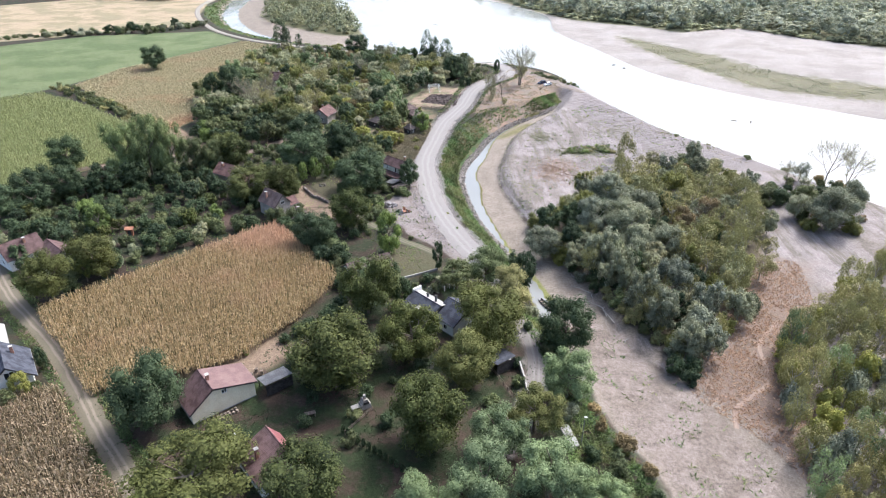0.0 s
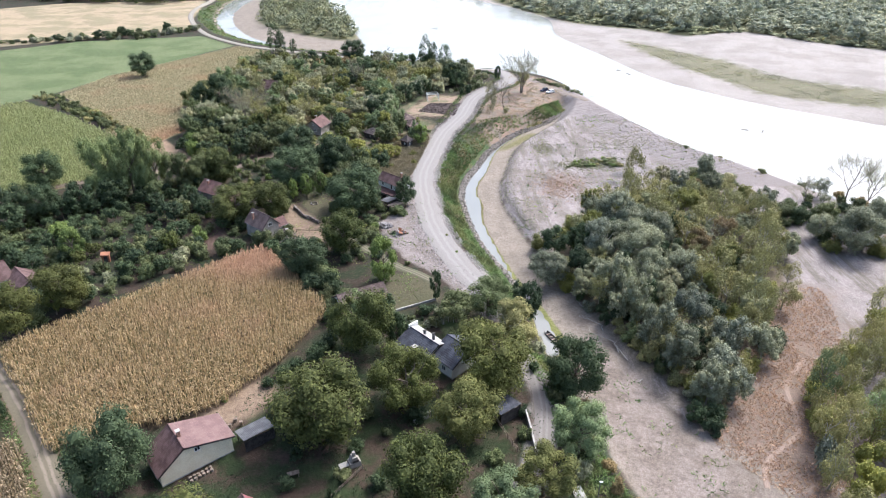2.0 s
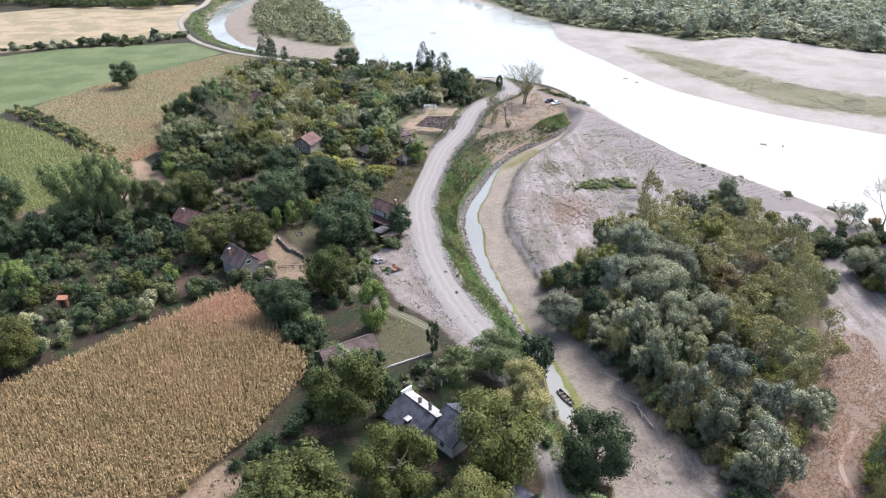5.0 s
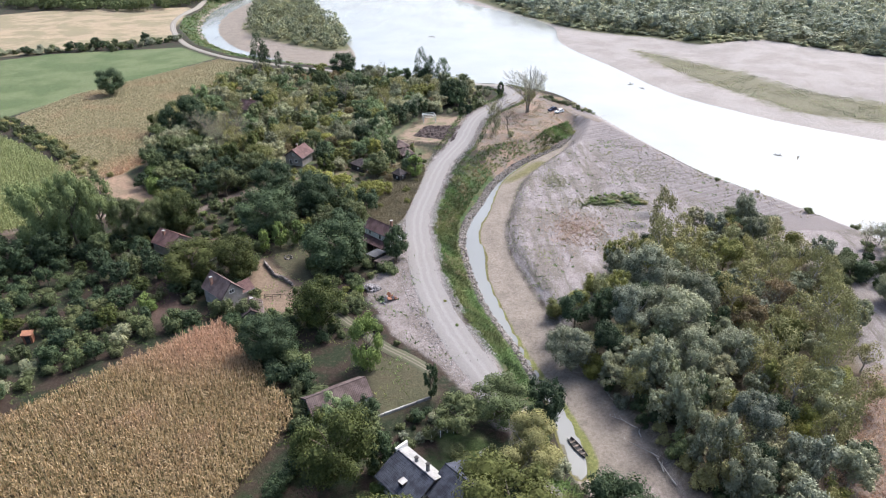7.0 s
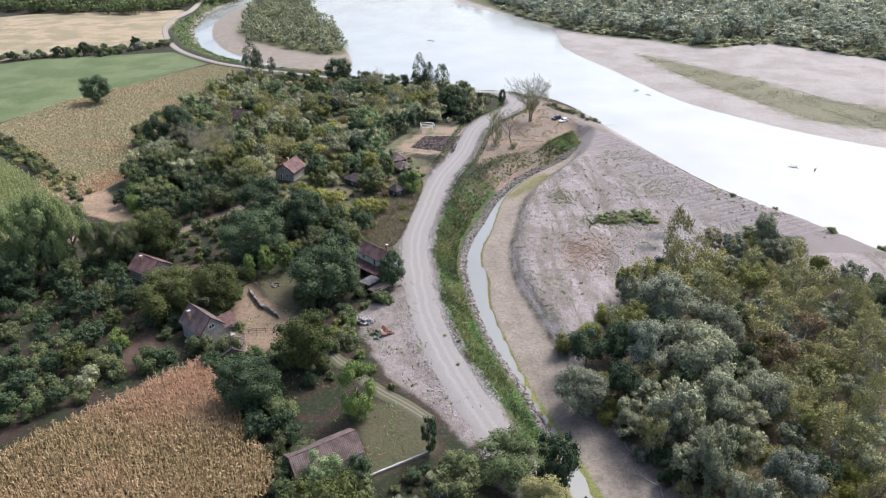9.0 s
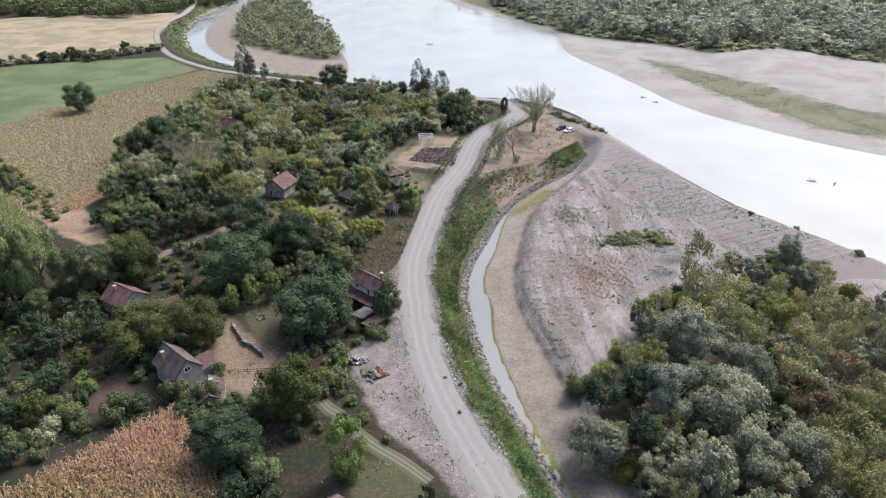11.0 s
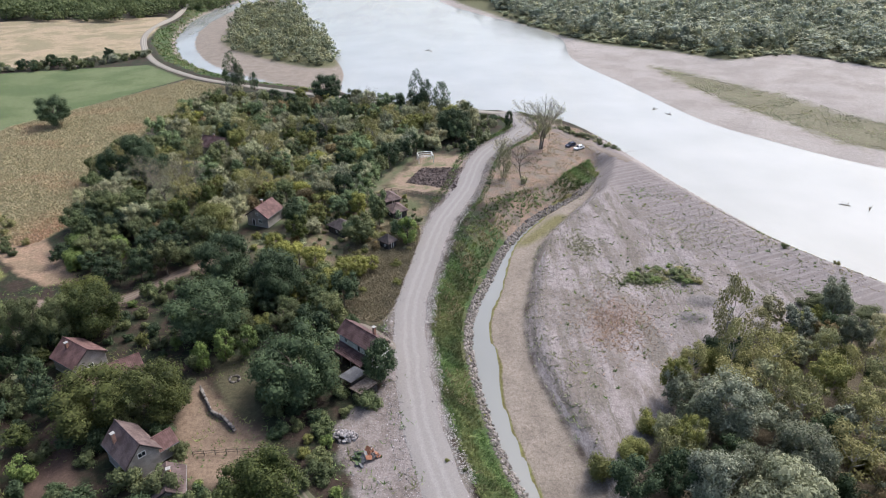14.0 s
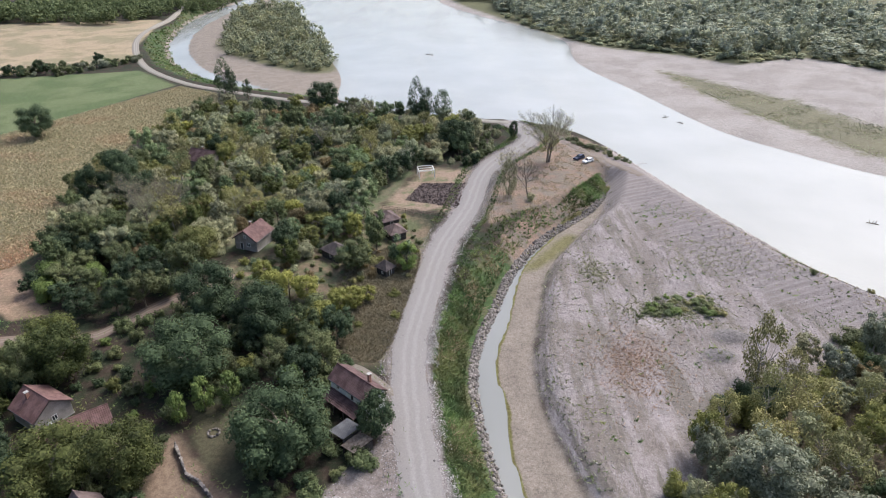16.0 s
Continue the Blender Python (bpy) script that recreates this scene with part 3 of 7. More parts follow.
col = zone(col, "d_meadow", mixc(n, l, ramp(n, l, n_big, 0.4, 0.6), (0.078, 0.108, 0.044), (0.115, 0.138, 0.064)), 1.5, 0.6)
col = zone(col, "d_garden", mixc(n, l, ramp(n, l, n_mid, 0.4, 0.6), (0.15, 0.112, 0.074), (0.085, 0.095, 0.046)), 2.0, 2.0)
col = zone(col, "d_dry", mixc(n, l, ramp(n, l, n_fine, 0.4, 0.6), (0.26, 0.195, 0.135), (0.165, 0.155, 0.085)), 2.0, 1.5)
col = zone(col, "d_yard", mixc(n, l, n_mid, (0.125, 0.086, 0.06), (0.255, 0.188, 0.132)), 1.5, 1.2)
col = zone(col, "d_bare", mixc(n, l, ramp(n, l, n_mid, 0.45, 0.65), (0.24, 0.175, 0.13), (0.12, 0.125, 0.062)), 2.0, 1.5)
col = zone(col, "d_soil", mixc(n, l, n_mid, (0.06, 0.038, 0.03), (0.11, 0.073, 0.056)), 1.0, 1.0)
col = zone(col, "d_tan_plot", mixc(n, l, ramp(n, l, n_mid, 0.4, 0.6), (0.27, 0.185, 0.125), (0.2, 0.145, 0.095)), 0.8, 0.8)
col = zone(col, "d_lawn", mixc(n, l, n_mid, (0.092, 0.07, 0.046), (0.05, 0.06, 0.028)), 1.0, 0.8)
col = zone(col, "d_green", mixc(n, l, ramp(n, l, n_mid, 0.4, 0.6), (0.075, 0.105, 0.035), (0.12, 0.135, 0.06)), 0.6, 0.4)
col = zone(col, "d_spit", mixc(n, l, ramp(n, l, n_mid, 0.4, 0.6), (0.215, 0.15, 0.112), (0.165, 0.14, 0.112)), 1.5, 1.5)
col = zone(col, "d_plot", mixc(n, l, n_fine, (0.02, 0.016, 0.015), (0.15, 0.115, 0.105)), 0.6, 0.5)
col = zone(col, "d_gravel", gravel_c, 0.8, 0.9)
col = zone(col, "d_rubble", mixc(n, l, ramp(n, l, n_mid, 0.4, 0.6), (0.215, 0.185, 0.172), (0.155, 0.13, 0.115)), 1.0, 1.2)
col = zone(col, "d_island", gravel_c, 1.0, 1.0)
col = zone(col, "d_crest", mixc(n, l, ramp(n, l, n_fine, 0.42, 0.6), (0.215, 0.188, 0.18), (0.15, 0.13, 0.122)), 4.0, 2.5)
# wheel tracks up to the crest
lines = n.new("ShaderNodeMapping")
lines.inputs["Rotation"].default_value = (0, 0, radians(-20.4))
l.new(pos, lines.inputs["Vector"])
rows = n.new("ShaderNodeTexWave")
rows.bands_direction = "Y"
rows.inputs["Scale"].default_value, rows.inputs["Distortion"].default_value, rows.inputs["Detail"].default_value, rows.inputs["Detail Scale"].default_value = 0.16, 2.2, 2.0, 0.4
l.new(lines.outputs[0], rows.inputs["Vector"])
col = zone(col, "d_tracks", mixc(n, l, ramp(n, l, rows.outputs["Fac"], 0.6, 0.95, 0.0, 0.45), col, (0.26, 0.236, 0.226)), 5.0, 2.5)
col = zone(col, "d_heap", mixc(n, l, n_fine, (0.115, 0.105, 0.1), (0.17, 0.155, 0.147)), 0.7, 0.6)
far_c = mixc(n, l, ramp(n, l, n_big, 0.4, 0.62), (0.29, 0.262, 0.24), (0.235, 0.21, 0.192))
col = mixc(n, l, ramp(n, l, at("far_bank"), -0.2, 0.2), col, far_c)
col = zone(col, "d_marsh", mixc(n, l, n_mid, (0.12, 0.118, 0.065), (0.18, 0.16, 0.115)), 4.0, 5.0)
col = zone(col, "d_floor", mixc(n, l, n_mid, (0.07, 0.062, 0.036), (0.13, 0.1, 0.07)), 3.0, 2.5)
col = zone(col, "d_red", mixc(n, l, ramp(n, l, n_fine, 0.4, 0.62), (0.215, 0.152, 0.122), (0.13, 0.1, 0.074)), 6.0, 4.0)
col = zone(col, "d_bed", sand_c, 0.8, 0.35)
col = zone(col, "d_low", mixc(n, l, ramp(n, l, n_mid, 0.4, 0.6), (0.21, 0.174, 0.152), (0.15, 0.122, 0.1)), 3.0, 2.0)
col = zone(col, "d_wood", (0.1, 0.1, 0.05), 4.0, 3.0)
col = zone(col, "d_algae", mixc(n, l, n_mid, (0.1, 0.095, 0.04), (0.17, 0.15, 0.075)), 1.5, 0.8)
# wet margin and green scum along the creek
col = zone(col, "d_creek", (0.115, 0.105, 0.036), 0.25, 0.3, 0.6)
col = zone(col, "d_creek", (0.12, 0.11, 0.08), 0.2, 0.1, 0.05)
col = zone(col, "d_scum", mixc(n, l, n_fine, (0.125, 0.135, 0.04), (0.185, 0.185, 0.07)), 0.3, 0.15)
col = mixc(n, l, 1.0, col, mixc(n, l, ramp(n, l, n_grit, 0.3, 0.7), (0.76, 0.76, 0.76), (1.24, 1.24, 1.24)), "MULTIPLY")
col = mixc(n, l, 1.0, col, mixc(n, l, ramp(n, l, n_fine, 0.32, 0.68), (0.78, 0.77, 0.76), (1.2, 1.21, 1.22)), "MULTIPLY")
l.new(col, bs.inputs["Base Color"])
hgt = maths(n, l, "ADD", maths(n, l, "MULTIPLY", n_grit, 0.5), n_fine)
bump(n, l, bs, hgt, 0.55, 0.25)
gme.materials.append(m)
tagged(new("ground", gme), "flat river terrace with gravel bars, fields and orchard earth", "ground", kind="structure")


# ---- water ----
def water(name, base, rough, wave, label, pts):
    wm, n2, l2, b2 = mat(name, rough)
    b2.inputs["Specular IOR Level"].default_value = 0.5
    p2 = n2.new("ShaderNodeNewGeometry").outputs["Position"]
    l2.new(mixc(n2, l2, noise_node(n2, l2, 0.03, 3.0, 0.5, p2), *base), b2.inputs["Base Color"])
    long = n2.new("ShaderNodeMapping")
    long.inputs["Rotation"].default_value, long.inputs["Scale"].default_value = (0, 0, radians(-35)), (0.045, 0.012, 1.0)
    l2.new(p2, long.inputs["Vector"])
    streak = noise_node(n2, l2, 1.0, 4.0, 0.6, long.outputs[0])
    l2.new(ramp(n2, l2, streak, 0.4, 0.65, rough * 0.5, rough * 2.2), b2.inputs["Roughness"])
    ripple = maths(n2, l2, "MULTIPLY", noise_node(n2, l2, 0.7, 3.0, 0.6, p2), ramp(n2, l2, streak, 0.38, 0.62, 0.3, 1.6))
    bump(n2, l2, b2, ripple, wave, 0.15)
    me = mesh_from(name, [(x, y, WATER) for x, y in pts], [tuple(range(len(pts)))], wm)
    return tagged(new(name, me), label, "water", kind="structure")


water("river", ((0.225, 0.233, 0.214), (0.34, 0.347, 0.322)), 0.1, 0.35, "broad pale river under a bright overcast sky", ((62, -300), (900, -300), (900, 1400), (-420, 1400), (-420, 272), (62, 272)))
# the creek's pale base colour stands in for the bright sky it would mirror
water("creek", ((0.16, 0.166, 0.155), (0.23, 0.236, 0.222)), 0.03, 0.05, "still shallow creek with green scum at its edge", ((-4, 104), (46, 104), (46, 271), (-4, 271)))


# ---- roads ----
def strip(name, line, width, up, a, b, label, kind_of):
    d = np.gradient(line, axis=0)
    side = np.stack([d[:, 1], -d[:, 0]], 1) / np.linalg.norm(d, axis=1)[:, None]
    cols = np.linspace(-1, 1, 9)
    verts, uv = [], []
    run = np.r_[0, np.cumsum(np.linalg.norm(np.diff(line, axis=0), axis=1))]
    for c in cols:
        p = line + side * c * width / 2 * (1 + 0.05 * np.sin(run * 0.5 + c)[:, None])
        z = surf(p[:, 0], p[:, 1]) + up * (1 - 0.9 * abs(c) ** 6)
        verts.append(np.c_[p, z])
    k = len(line)
    ids = np.arange(9 * k).reshape(9, k)
    faces = np.stack([ids[:-1, :-1], ids[1:, :-1], ids[1:, 1:], ids[:-1, 1:]], -1).reshape(-1, 4)
    me = mesh_from(name, np.vstack(verts), faces, None, True)
    at_c = me.attributes.new("across", "FLOAT", "POINT")
    at_c.data.foreach_set("value", np.repeat(cols, k).astype(np.float32))
    rm, n3, l3, b3 = mat(name, 0.95)
    p3 = n3.new("ShaderNodeNewGeometry").outputs["Position"]
    ac = n3.new("ShaderNodeAttribute")
    ac.attribute_name = "across"
    ac = maths(n3, l3, "ADD", ac.outputs["Fac"], maths(n3, l3, "MULTIPLY", maths(n3, l3, "SUBTRACT", noise_node(n3, l3, 0.3, 3.0, 0.6, p3), 0.5), 0.35))
    rut = maths(n3, l3, "ABSOLUTE", maths(n3, l3, "SUBTRACT", maths(n3, l3, "ABSOLUTE", ac, 0.0), 0.27), 0.0)
    grit = noise_node(n3, l3, 4.0, 4.0, 0.7, p3)
    c3 = mixc(n3, l3, ramp(n3, l3, rut, 0.04, 0.2), a, b)
    c3 = mixc(n3, l3, 1.0, c3, mixc(n3, l3, grit, (0.68, 0.68, 0.68), (1.32, 1.32, 1.32)), "MULTIPLY")
    l3.new(c3, b3.inputs["Base Color"])
    bump(n3, l3, b3, grit, 0.4, 0.08)
    me.materials.append(rm)
    return tagged(new(name, me), label, kind_of, kind="structure")


strip("road", ROAD, 6.4, 0.12, (0.24, 0.226, 0.213), (0.215, 0.198, 0.186), "pale gravel road with two worn wheel tracks", "road")
strip("road_spur", SPUR, 3.4, 0.1, (0.22, 0.185, 0.158), (0.18, 0.148, 0.123), "bare gravel track on the river spit", "track")
strip("dike_track", DIKE, 3.8, 0.25, (0.29, 0.27, 0.24), (0.21, 0.19, 0.16), "dirt track along the river dike", "track")
strip("lane", LANE, 3.6, 0.1, (0.2, 0.165, 0.13), (0.13, 0.112, 0.078), "dusty field lane with a grassy middle", "track")
strip("byway", BYWAY, 3.0, 0.1, (0.22, 0.175, 0.14), (0.165, 0.125, 0.098), "brown earth village track", "track")
strip("twin_track", TWIN, 2.6, 0.1, (0.17, 0.145, 0.112), (0.09, 0.09, 0.055), "faint twin wheel ruts in the grass", "track")
strip("footpath", FOOT, 1.4, 0.06, (0.2, 0.175, 0.145), (0.17, 0.145, 0.12), "trodden gravel footpath beside the cottage", "path")
strip("footway", FOOTWAY, 3.4, 0.1, (0.22, 0.202, 0.186), (0.18, 0.163, 0.15), "grey gravel path along the creek bank", "path")


strip("trail", TRAIL, 0.9, 0.06, (0.29, 0.225, 0.185), (0.24, 0.175, 0.14), "narrow trodden trail through red dry grass", "path")


# ---- plants ----
def leaves(points, normals, size, r, droop=0.3):
    """Small leaf clumps, three-cornered, at the points."""
    k = len(points)
    nrm = normals + r.normal(0, 0.4, (k, 3)) + (0, 0, 0.28)
    nrm /= np.linalg.norm(nrm, axis=1)[:, None] + 1e-9
    a = np.cross(nrm, r.normal(0, 1, (k, 3)))
    a /= np.linalg.norm(a, axis=1)[:, None] + 1e-9
    a[:, 2] -= droop * r.random(k)
    b = np.cross(nrm, a)
    s = (size * r.uniform(0.6, 1.4, k))[:, None]
    v = np.stack([points - a * s, points + a * s * 0.6 + b * s * 0.6, points + a * s * 0.6 - b * s * 0.6], 1).reshape(-1, 3)
    f = (np.arange(k)[:, None] * 3 + np.array([[0, 1, 2]])).reshape(-1, 3)
    return v, f


ICO = bmesh.new()
bmesh.ops.create_icosphere(ICO, subdivisions=1, radius=1)
ICO_V = np.array([v.co[:] for v in ICO.verts])
ICO_F = np.array([[v.index for v in f.verts] for f in ICO.faces])
ICO.free()


def puffs_of(shape, r):
    """Centres and radii of the leafy masses of a crown of radius 1 and height 2 about its middle."""
    if shape == "round":
        k, rad = 44, (0.17, 0.32)
        d = r.normal(0, 1, (k, 3))
        d /= np.linalg.norm(d, axis=1)[:, None]
        c = d * r.uniform(0.48, 0.82, k)[:, None]
        c[:, 2] = c[:, 2] * 0.95 + 0.05
    elif shape == "tall":
        k, rad = 32, (0.19, 0.31)
        h = r.uniform(-1, 1, k)
        w = 0.62 * np.sqrt(np.clip(1 - np.abs(h) ** 2.2, 0.03, 1))
        a = r.uniform(0, 6.28, k)
        c = np.c_[np.cos(a) * w, np.sin(a) * w, h * 0.85]
    elif shape == "many":
        k, rad = 38, (0.15, 0.29)
        a, q = r.uniform(0, 6.28, k), np.sqrt(r.random(k)) * 0.78
        c = np.c_[np.cos(a) * q, np.sin(a) * q, r.uniform(-0.75, 0.55, k) + 0.35 * (1 - q)]
    else:
        k, rad = 17, (0.24, 0.42)
        a, q = r.uniform(0, 6.28, k), np.sqrt(r.random(k)) * 0.62
        c = np.c_[np.cos(a) * q, np.sin(a) * q, r.uniform(-0.6, 0.45, k)]
    return c, r.uniform(*rad, k)


def crown(name, shape, seed, count, size, sparse=False):
    """A crown of radius 1: dark leafy masses within, many leaf clumps outside."""
    r = np.random.default_rng(seed)
    c, rad = puffs_of(shape, r)
    verts, faces, base = [], [], 0
    if not sparse:
        for p, q in zip(c, rad):
            v = ICO_V * q * 0.6 * r.uniform(0.8, 1.15, (len(ICO_V), 1)) + p
            verts.append(v)
            faces.extend((ICO_F + base).tolist())
            base += len(v)
    pick = r.choice(len(c), count, p=rad**2 / (rad**2).sum())
    d = r.normal(0, 1, (count, 3))
    d[:, 2] = np.abs(d[:, 2]) * np.where(r.random(count) < 0.68, 1, -1)
    d /= np.linalg.norm(d, axis=1)[:, None]
    pts = c[pick] + d * (rad[pick] * r.uniform(0.66, 1.16, count))[:, None]
    v, f = leaves(pts, d, size, r)
    verts.append(v)
    faces.extend((f + base).tolist())
    return mesh_from(name, np.vstack(verts), faces, None)


def trunk_mesh(name, seed, limbs=6, reach=0.62, pale=False):
    """Tapered trunk with limbs for a crown of radius 1 whose middle is at 0; the foot is at -1.55."""
    r = random.Random(seed)
    bm = bmesh.new()
    p, rad = Vector((0, 0, -1.6)), 0.075
    for k in range(4):
        q = p + Vector((r.uniform(-0.05, 0.05), r.uniform(-0.05, 0.05), 0.42))
        tube(bm, p, q, rad, rad * 0.8, 7)
        p, rad = q, rad * 0.8
    for k in range(limbs):
        a, z = k * 6.28 / limbs + r.uniform(-0.3, 0.3), r.uniform(-0.75, -0.1)
        q = Vector((0, 0, z))
        e = Vector((math.cos(a) * reach * 0.6, math.sin(a) * reach * 0.6, z + 0.35))
        g = Vector((math.cos(a + 0.3) * reach, math.sin(a + 0.3) * reach, z + 0.8))
        tube(bm, q, e, 0.035, 0.022, 5)
        tube(bm, e, g, 0.022, 0.008, 5)
    me = bpy.data.meshes.new(name)
    bm.to_mesh(me)
    bm.free()
    me.materials.append(M["bark_pale" if pale else "bark"])
    return me


def stems_mesh(seed):
    """A few thin stems from one foot, on the same measure as trunk_mesh."""
    r = random.Random(seed)
    bm = bmesh.new()
    for k in range(5):
        a = k * 1.257 + r.uniform(-0.3, 0.3)
        tube(bm, (0.03 * math.cos(a), 0.03 * math.sin(a), -1.6), (0.5 * math.cos(a), 0.5 * math.sin(a), r.uniform(-0.5, 0.3)), 0.04, 0.012, 4)
    me = bpy.data.meshes.new("trunk")
    bm.to_mesh(me)
    bm.free()
    me.materials.append(M["bark"])
    return me


STEMS = [stems_mesh(s) for s in range(2)]
TRUNKS = [trunk_mesh("trunk", s) for s in range(3)]
TRUNKS_PALE = [trunk_mesh("trunk", s, 7, 0.6, True) for s in range(3, 5)]
CROWNS = {}


def crown_for(shape, leaf_name, grade, variant):
    """Crowns by kind: grade large, middle or small sets how many leaf clumps they carry."""
    key = (shape, leaf_name, grade, variant)
    if key not in CROWNS:
        count, size = {"large": (13000, 0.03), "middle": (4000, 0.05), "small": (1400, 0.078), "sparse": (2600, 0.046)}[grade]
        if leaf_name == "willow":
            size *= 1.15
        me = crown("crown", shape, sum(map(ord, shape + leaf_name + grade)) + 31 * variant, count, size, grade == "sparse")
        me.materials.append(M[leaf_name])
        CROWNS[key] = me
    return CROWNS[key]


WORDS = {
    "walnut": ("walnut_tree", "broad green walnut tree with a dense rounded crown", "tree"),
    "dark": ("broadleaf_tree", "dark green broadleaf tree with a dense crown", "tree"),
    "yellow": ("yellowing_tree", "yellow-green tree with leaves turning in autumn", "tree"),
    "bright": ("young_tree", "young tree with bright light-green leaves", "tree"),
    "willow": ("willow_tree", "silvery grey-green willow on the gravel bar", "tree"),
    "olive": ("poplar_tree", "slender olive-green poplar with thinning leaves", "tree"),
    "poplar": ("tall_tree", "tall light-green poplar with an uneven crown", "tree"),
    "gold": ("yellow_bush", "golden yellow bush with leaves turning", "bush"),
    "locust": ("locust_tree", "feathery light-green locust tree", "tree"),
    "russet": ("russet_bush", "rust-brown bush with withering leaves", "bush"),
    "scrub": ("scrub_bush", "grey-olive scrub bush with dense foliage", "bush"),
    "shrub": ("orchard_tree", "small green orchard tree in rough grass", "tree"),
}
FIRST = {}


def plant(kind, x, y, rx, rz, shape="round", grade=None, sink=0.0, tall=1.0, label="", group=""):
    """A tree or bush: rx half its width, rz half its crown's height; it stands on the ground its crown the lower set the larger it is."""
    sparse = shape.endswith("*")
    shape = shape.rstrip("*")
    grade = "sparse" if sparse else grade or ("large" if rx > 5 else "middle" if rx > 2.8 else "small")
    variant = int(rng.integers(0, 3))
    name, words, category = WORDS[kind]
    bush = shape == "bush"
    if bush and category == "tree":
        name, category = {"dark": "laurel_bush", "willow": "willow_bush", "olive": "poplar_bush", "yellow": "yellow_bush", "shrub": "green_shrub", "bright": "young_bush", "walnut": "walnut_bush", "locust": "locust_bush"}.get(kind, "bush"), "bush"
        words = {"dark": "dark green bush", "scrub": "grey-olive bush", "locust": "feathery light-green bush", "willow": "grey-green willow bush", "olive": "olive-green bush", "yellow": "yellow-green bush", "bright": "bright green bush", "shrub": "green bush", "walnut": "green bush"}[kind] + " with dense uneven foliage"
    z = height(x, y)
    ob = thing(name, x, y, z - 0.05 - sink, float(rng.uniform(0, 360)), label or words, category, group)
    mid = rz * (0.62 if bush else max(0.92, 1.45 - 0.08 * rz) * tall)
    cr = part("crown", crown_for(shape, kind, grade, variant), None, ob)
    cr.matrix_basis = Matrix.LocRotScale((0, 0, mid), None, (rx, rx * float(rng.uniform(0.88, 1.08)), rz))
    tr = part("stem" if bush else "trunk", (STEMS if bush else TRUNKS_PALE if kind in ("olive", "willow") else TRUNKS)[variant % 2], None, ob)
    tr.matrix_basis = Matrix.LocRotScale((0, 0, mid), None, (rx * 0.8, rx * 0.8, mid / 1.55))
    return ob


# trees that stand out one by one: x, y, half width, half height of the crown
for x, y, rx, rz in ((-36, 57, 8.2, 5.0), (-20, 57.5, 6.6, 4.4), (-20, 82, 8.2, 7), (-17, 105, 6, 6.8), (-7, 90.5, 6, 6), (-3, 69, 6.4, 6.6), (7.5, 95, 7.2, 6.4), (-57.5, 160.5, 7.6, 5.2), (-48, 162.5, 6, 5.8), (-26, 143, 6.4, 6.2), (-69, 185, 6, 6.3), (-73, 188, 6, 5.6), (-85, 108, 6.4, 5.8), (-80, 118, 6, 5.5)):
    more = 1.1 if y < 110 and x > -40 else 1.0
    plant("walnut", x, y, rx * more, rz * more, group="walnut trees round the houses")
for x, y, rx, rz in ((-48.3, 72, 7.2, 7.4), (22.5, 96, 6.4, 6.4), (-26.5, 168, 8.6, 7.2), (-47, 185, 8.4, 6.4), (-50, 204, 6.8, 6.6), (-37, 198, 6.6, 6.6), (-34, 133, 6, 5), (1, 307, 7.4, 6.6), (-53, 354, 7.6, 6.2), (-151, 318, 7, 6), (16, 119.5, 4, 5.6), (-12.6, 171.6, 3.6, 4.4), (-10, 107, 2.6, 3.6), (-120, 180, 6.5, 6)):
    plant("dark", x, y, rx, rz)
for x, y, rx, rz in ((-98, 173.5, 6, 10.5), (-91.5, 175, 6.2, 11.5), (-85.5, 177, 5.2, 10.5)):
    plant("poplar", x, y, rx, rz, "many", "large", label="tall green tree with an uneven leafy crown")
for x, y, rx, rz in ((3, 83, 6, 5.8), (-60, 226, 6.4, 5.2), ):
    plant("yellow", x, y, rx, rz)
for x, y, rx, rz in ((-42, 177, 2.4, 3.2), (-38, 178.5, 2.4, 3.2), (-45, 174, 1.8, 3), (-11, 224, 3.3, 3.4), (-90, 139, 3.6, 3.6), (-28, 182, 2.2, 2.6), (-15, 131, 3.6, 5.8)):
    plant("bright", x, y, rx, rz, "tall")
for x, y, rx, rz in ((5, 58, 5.8, 4.8), (14.5, 58.5, 5.8, 5.0), (7.5, 66, 5.4, 4.6), (20.5, 80, 5, 5.0), (-2.5, 54, 5.2, 4.4), (22, 56, 4.2, 3.6)):
    plant("locust", x, y, rx, rz, "many", "large")
for x, y, rx, rz in ((-39, 211.5, 2.6, 3.2), (-35.5, 212, 2.6, 3.0), (-31.6, 211.6, 2.8, 2.8), (-42.4, 216.6, 2.2, 3.0), (-26.4, 201.2, 2.6, 2.8), (-24.2, 206.2, 2.4, 2.8), (-21.4, 208, 2.4, 2.4), (-27.6, 198.4, 2.4, 2.8), (-18.5, 211, 1.7, 1.7), (-25.3, 240.2, 2.4, 3.2)):
    plant("gold", x, y, rx * 1.25, rz, "tall", "middle", label="yellow-green sapling at the edge of the dry meadow")
plant("yellow", 14, 72, 5.2, 4.2, "many", "large", label="walnut tree with rusty yellowing leaves")
for x, y, rx, rz in ((-19.5, 115.5, 2.6, 2.6), (-16, 116, 2.4, 2.4), (-13, 118.5, 2.2, 2.6), (-23, 113, 2.8, 2.6), (-12, 113.5, 2.6, 2.8), (-5, 118, 1.8, 1.6), (1, 120, 1.8, 1.4)):
    plant("shrub" if rx > 2.3 else "dark", x, y, rx, rz, "bush")
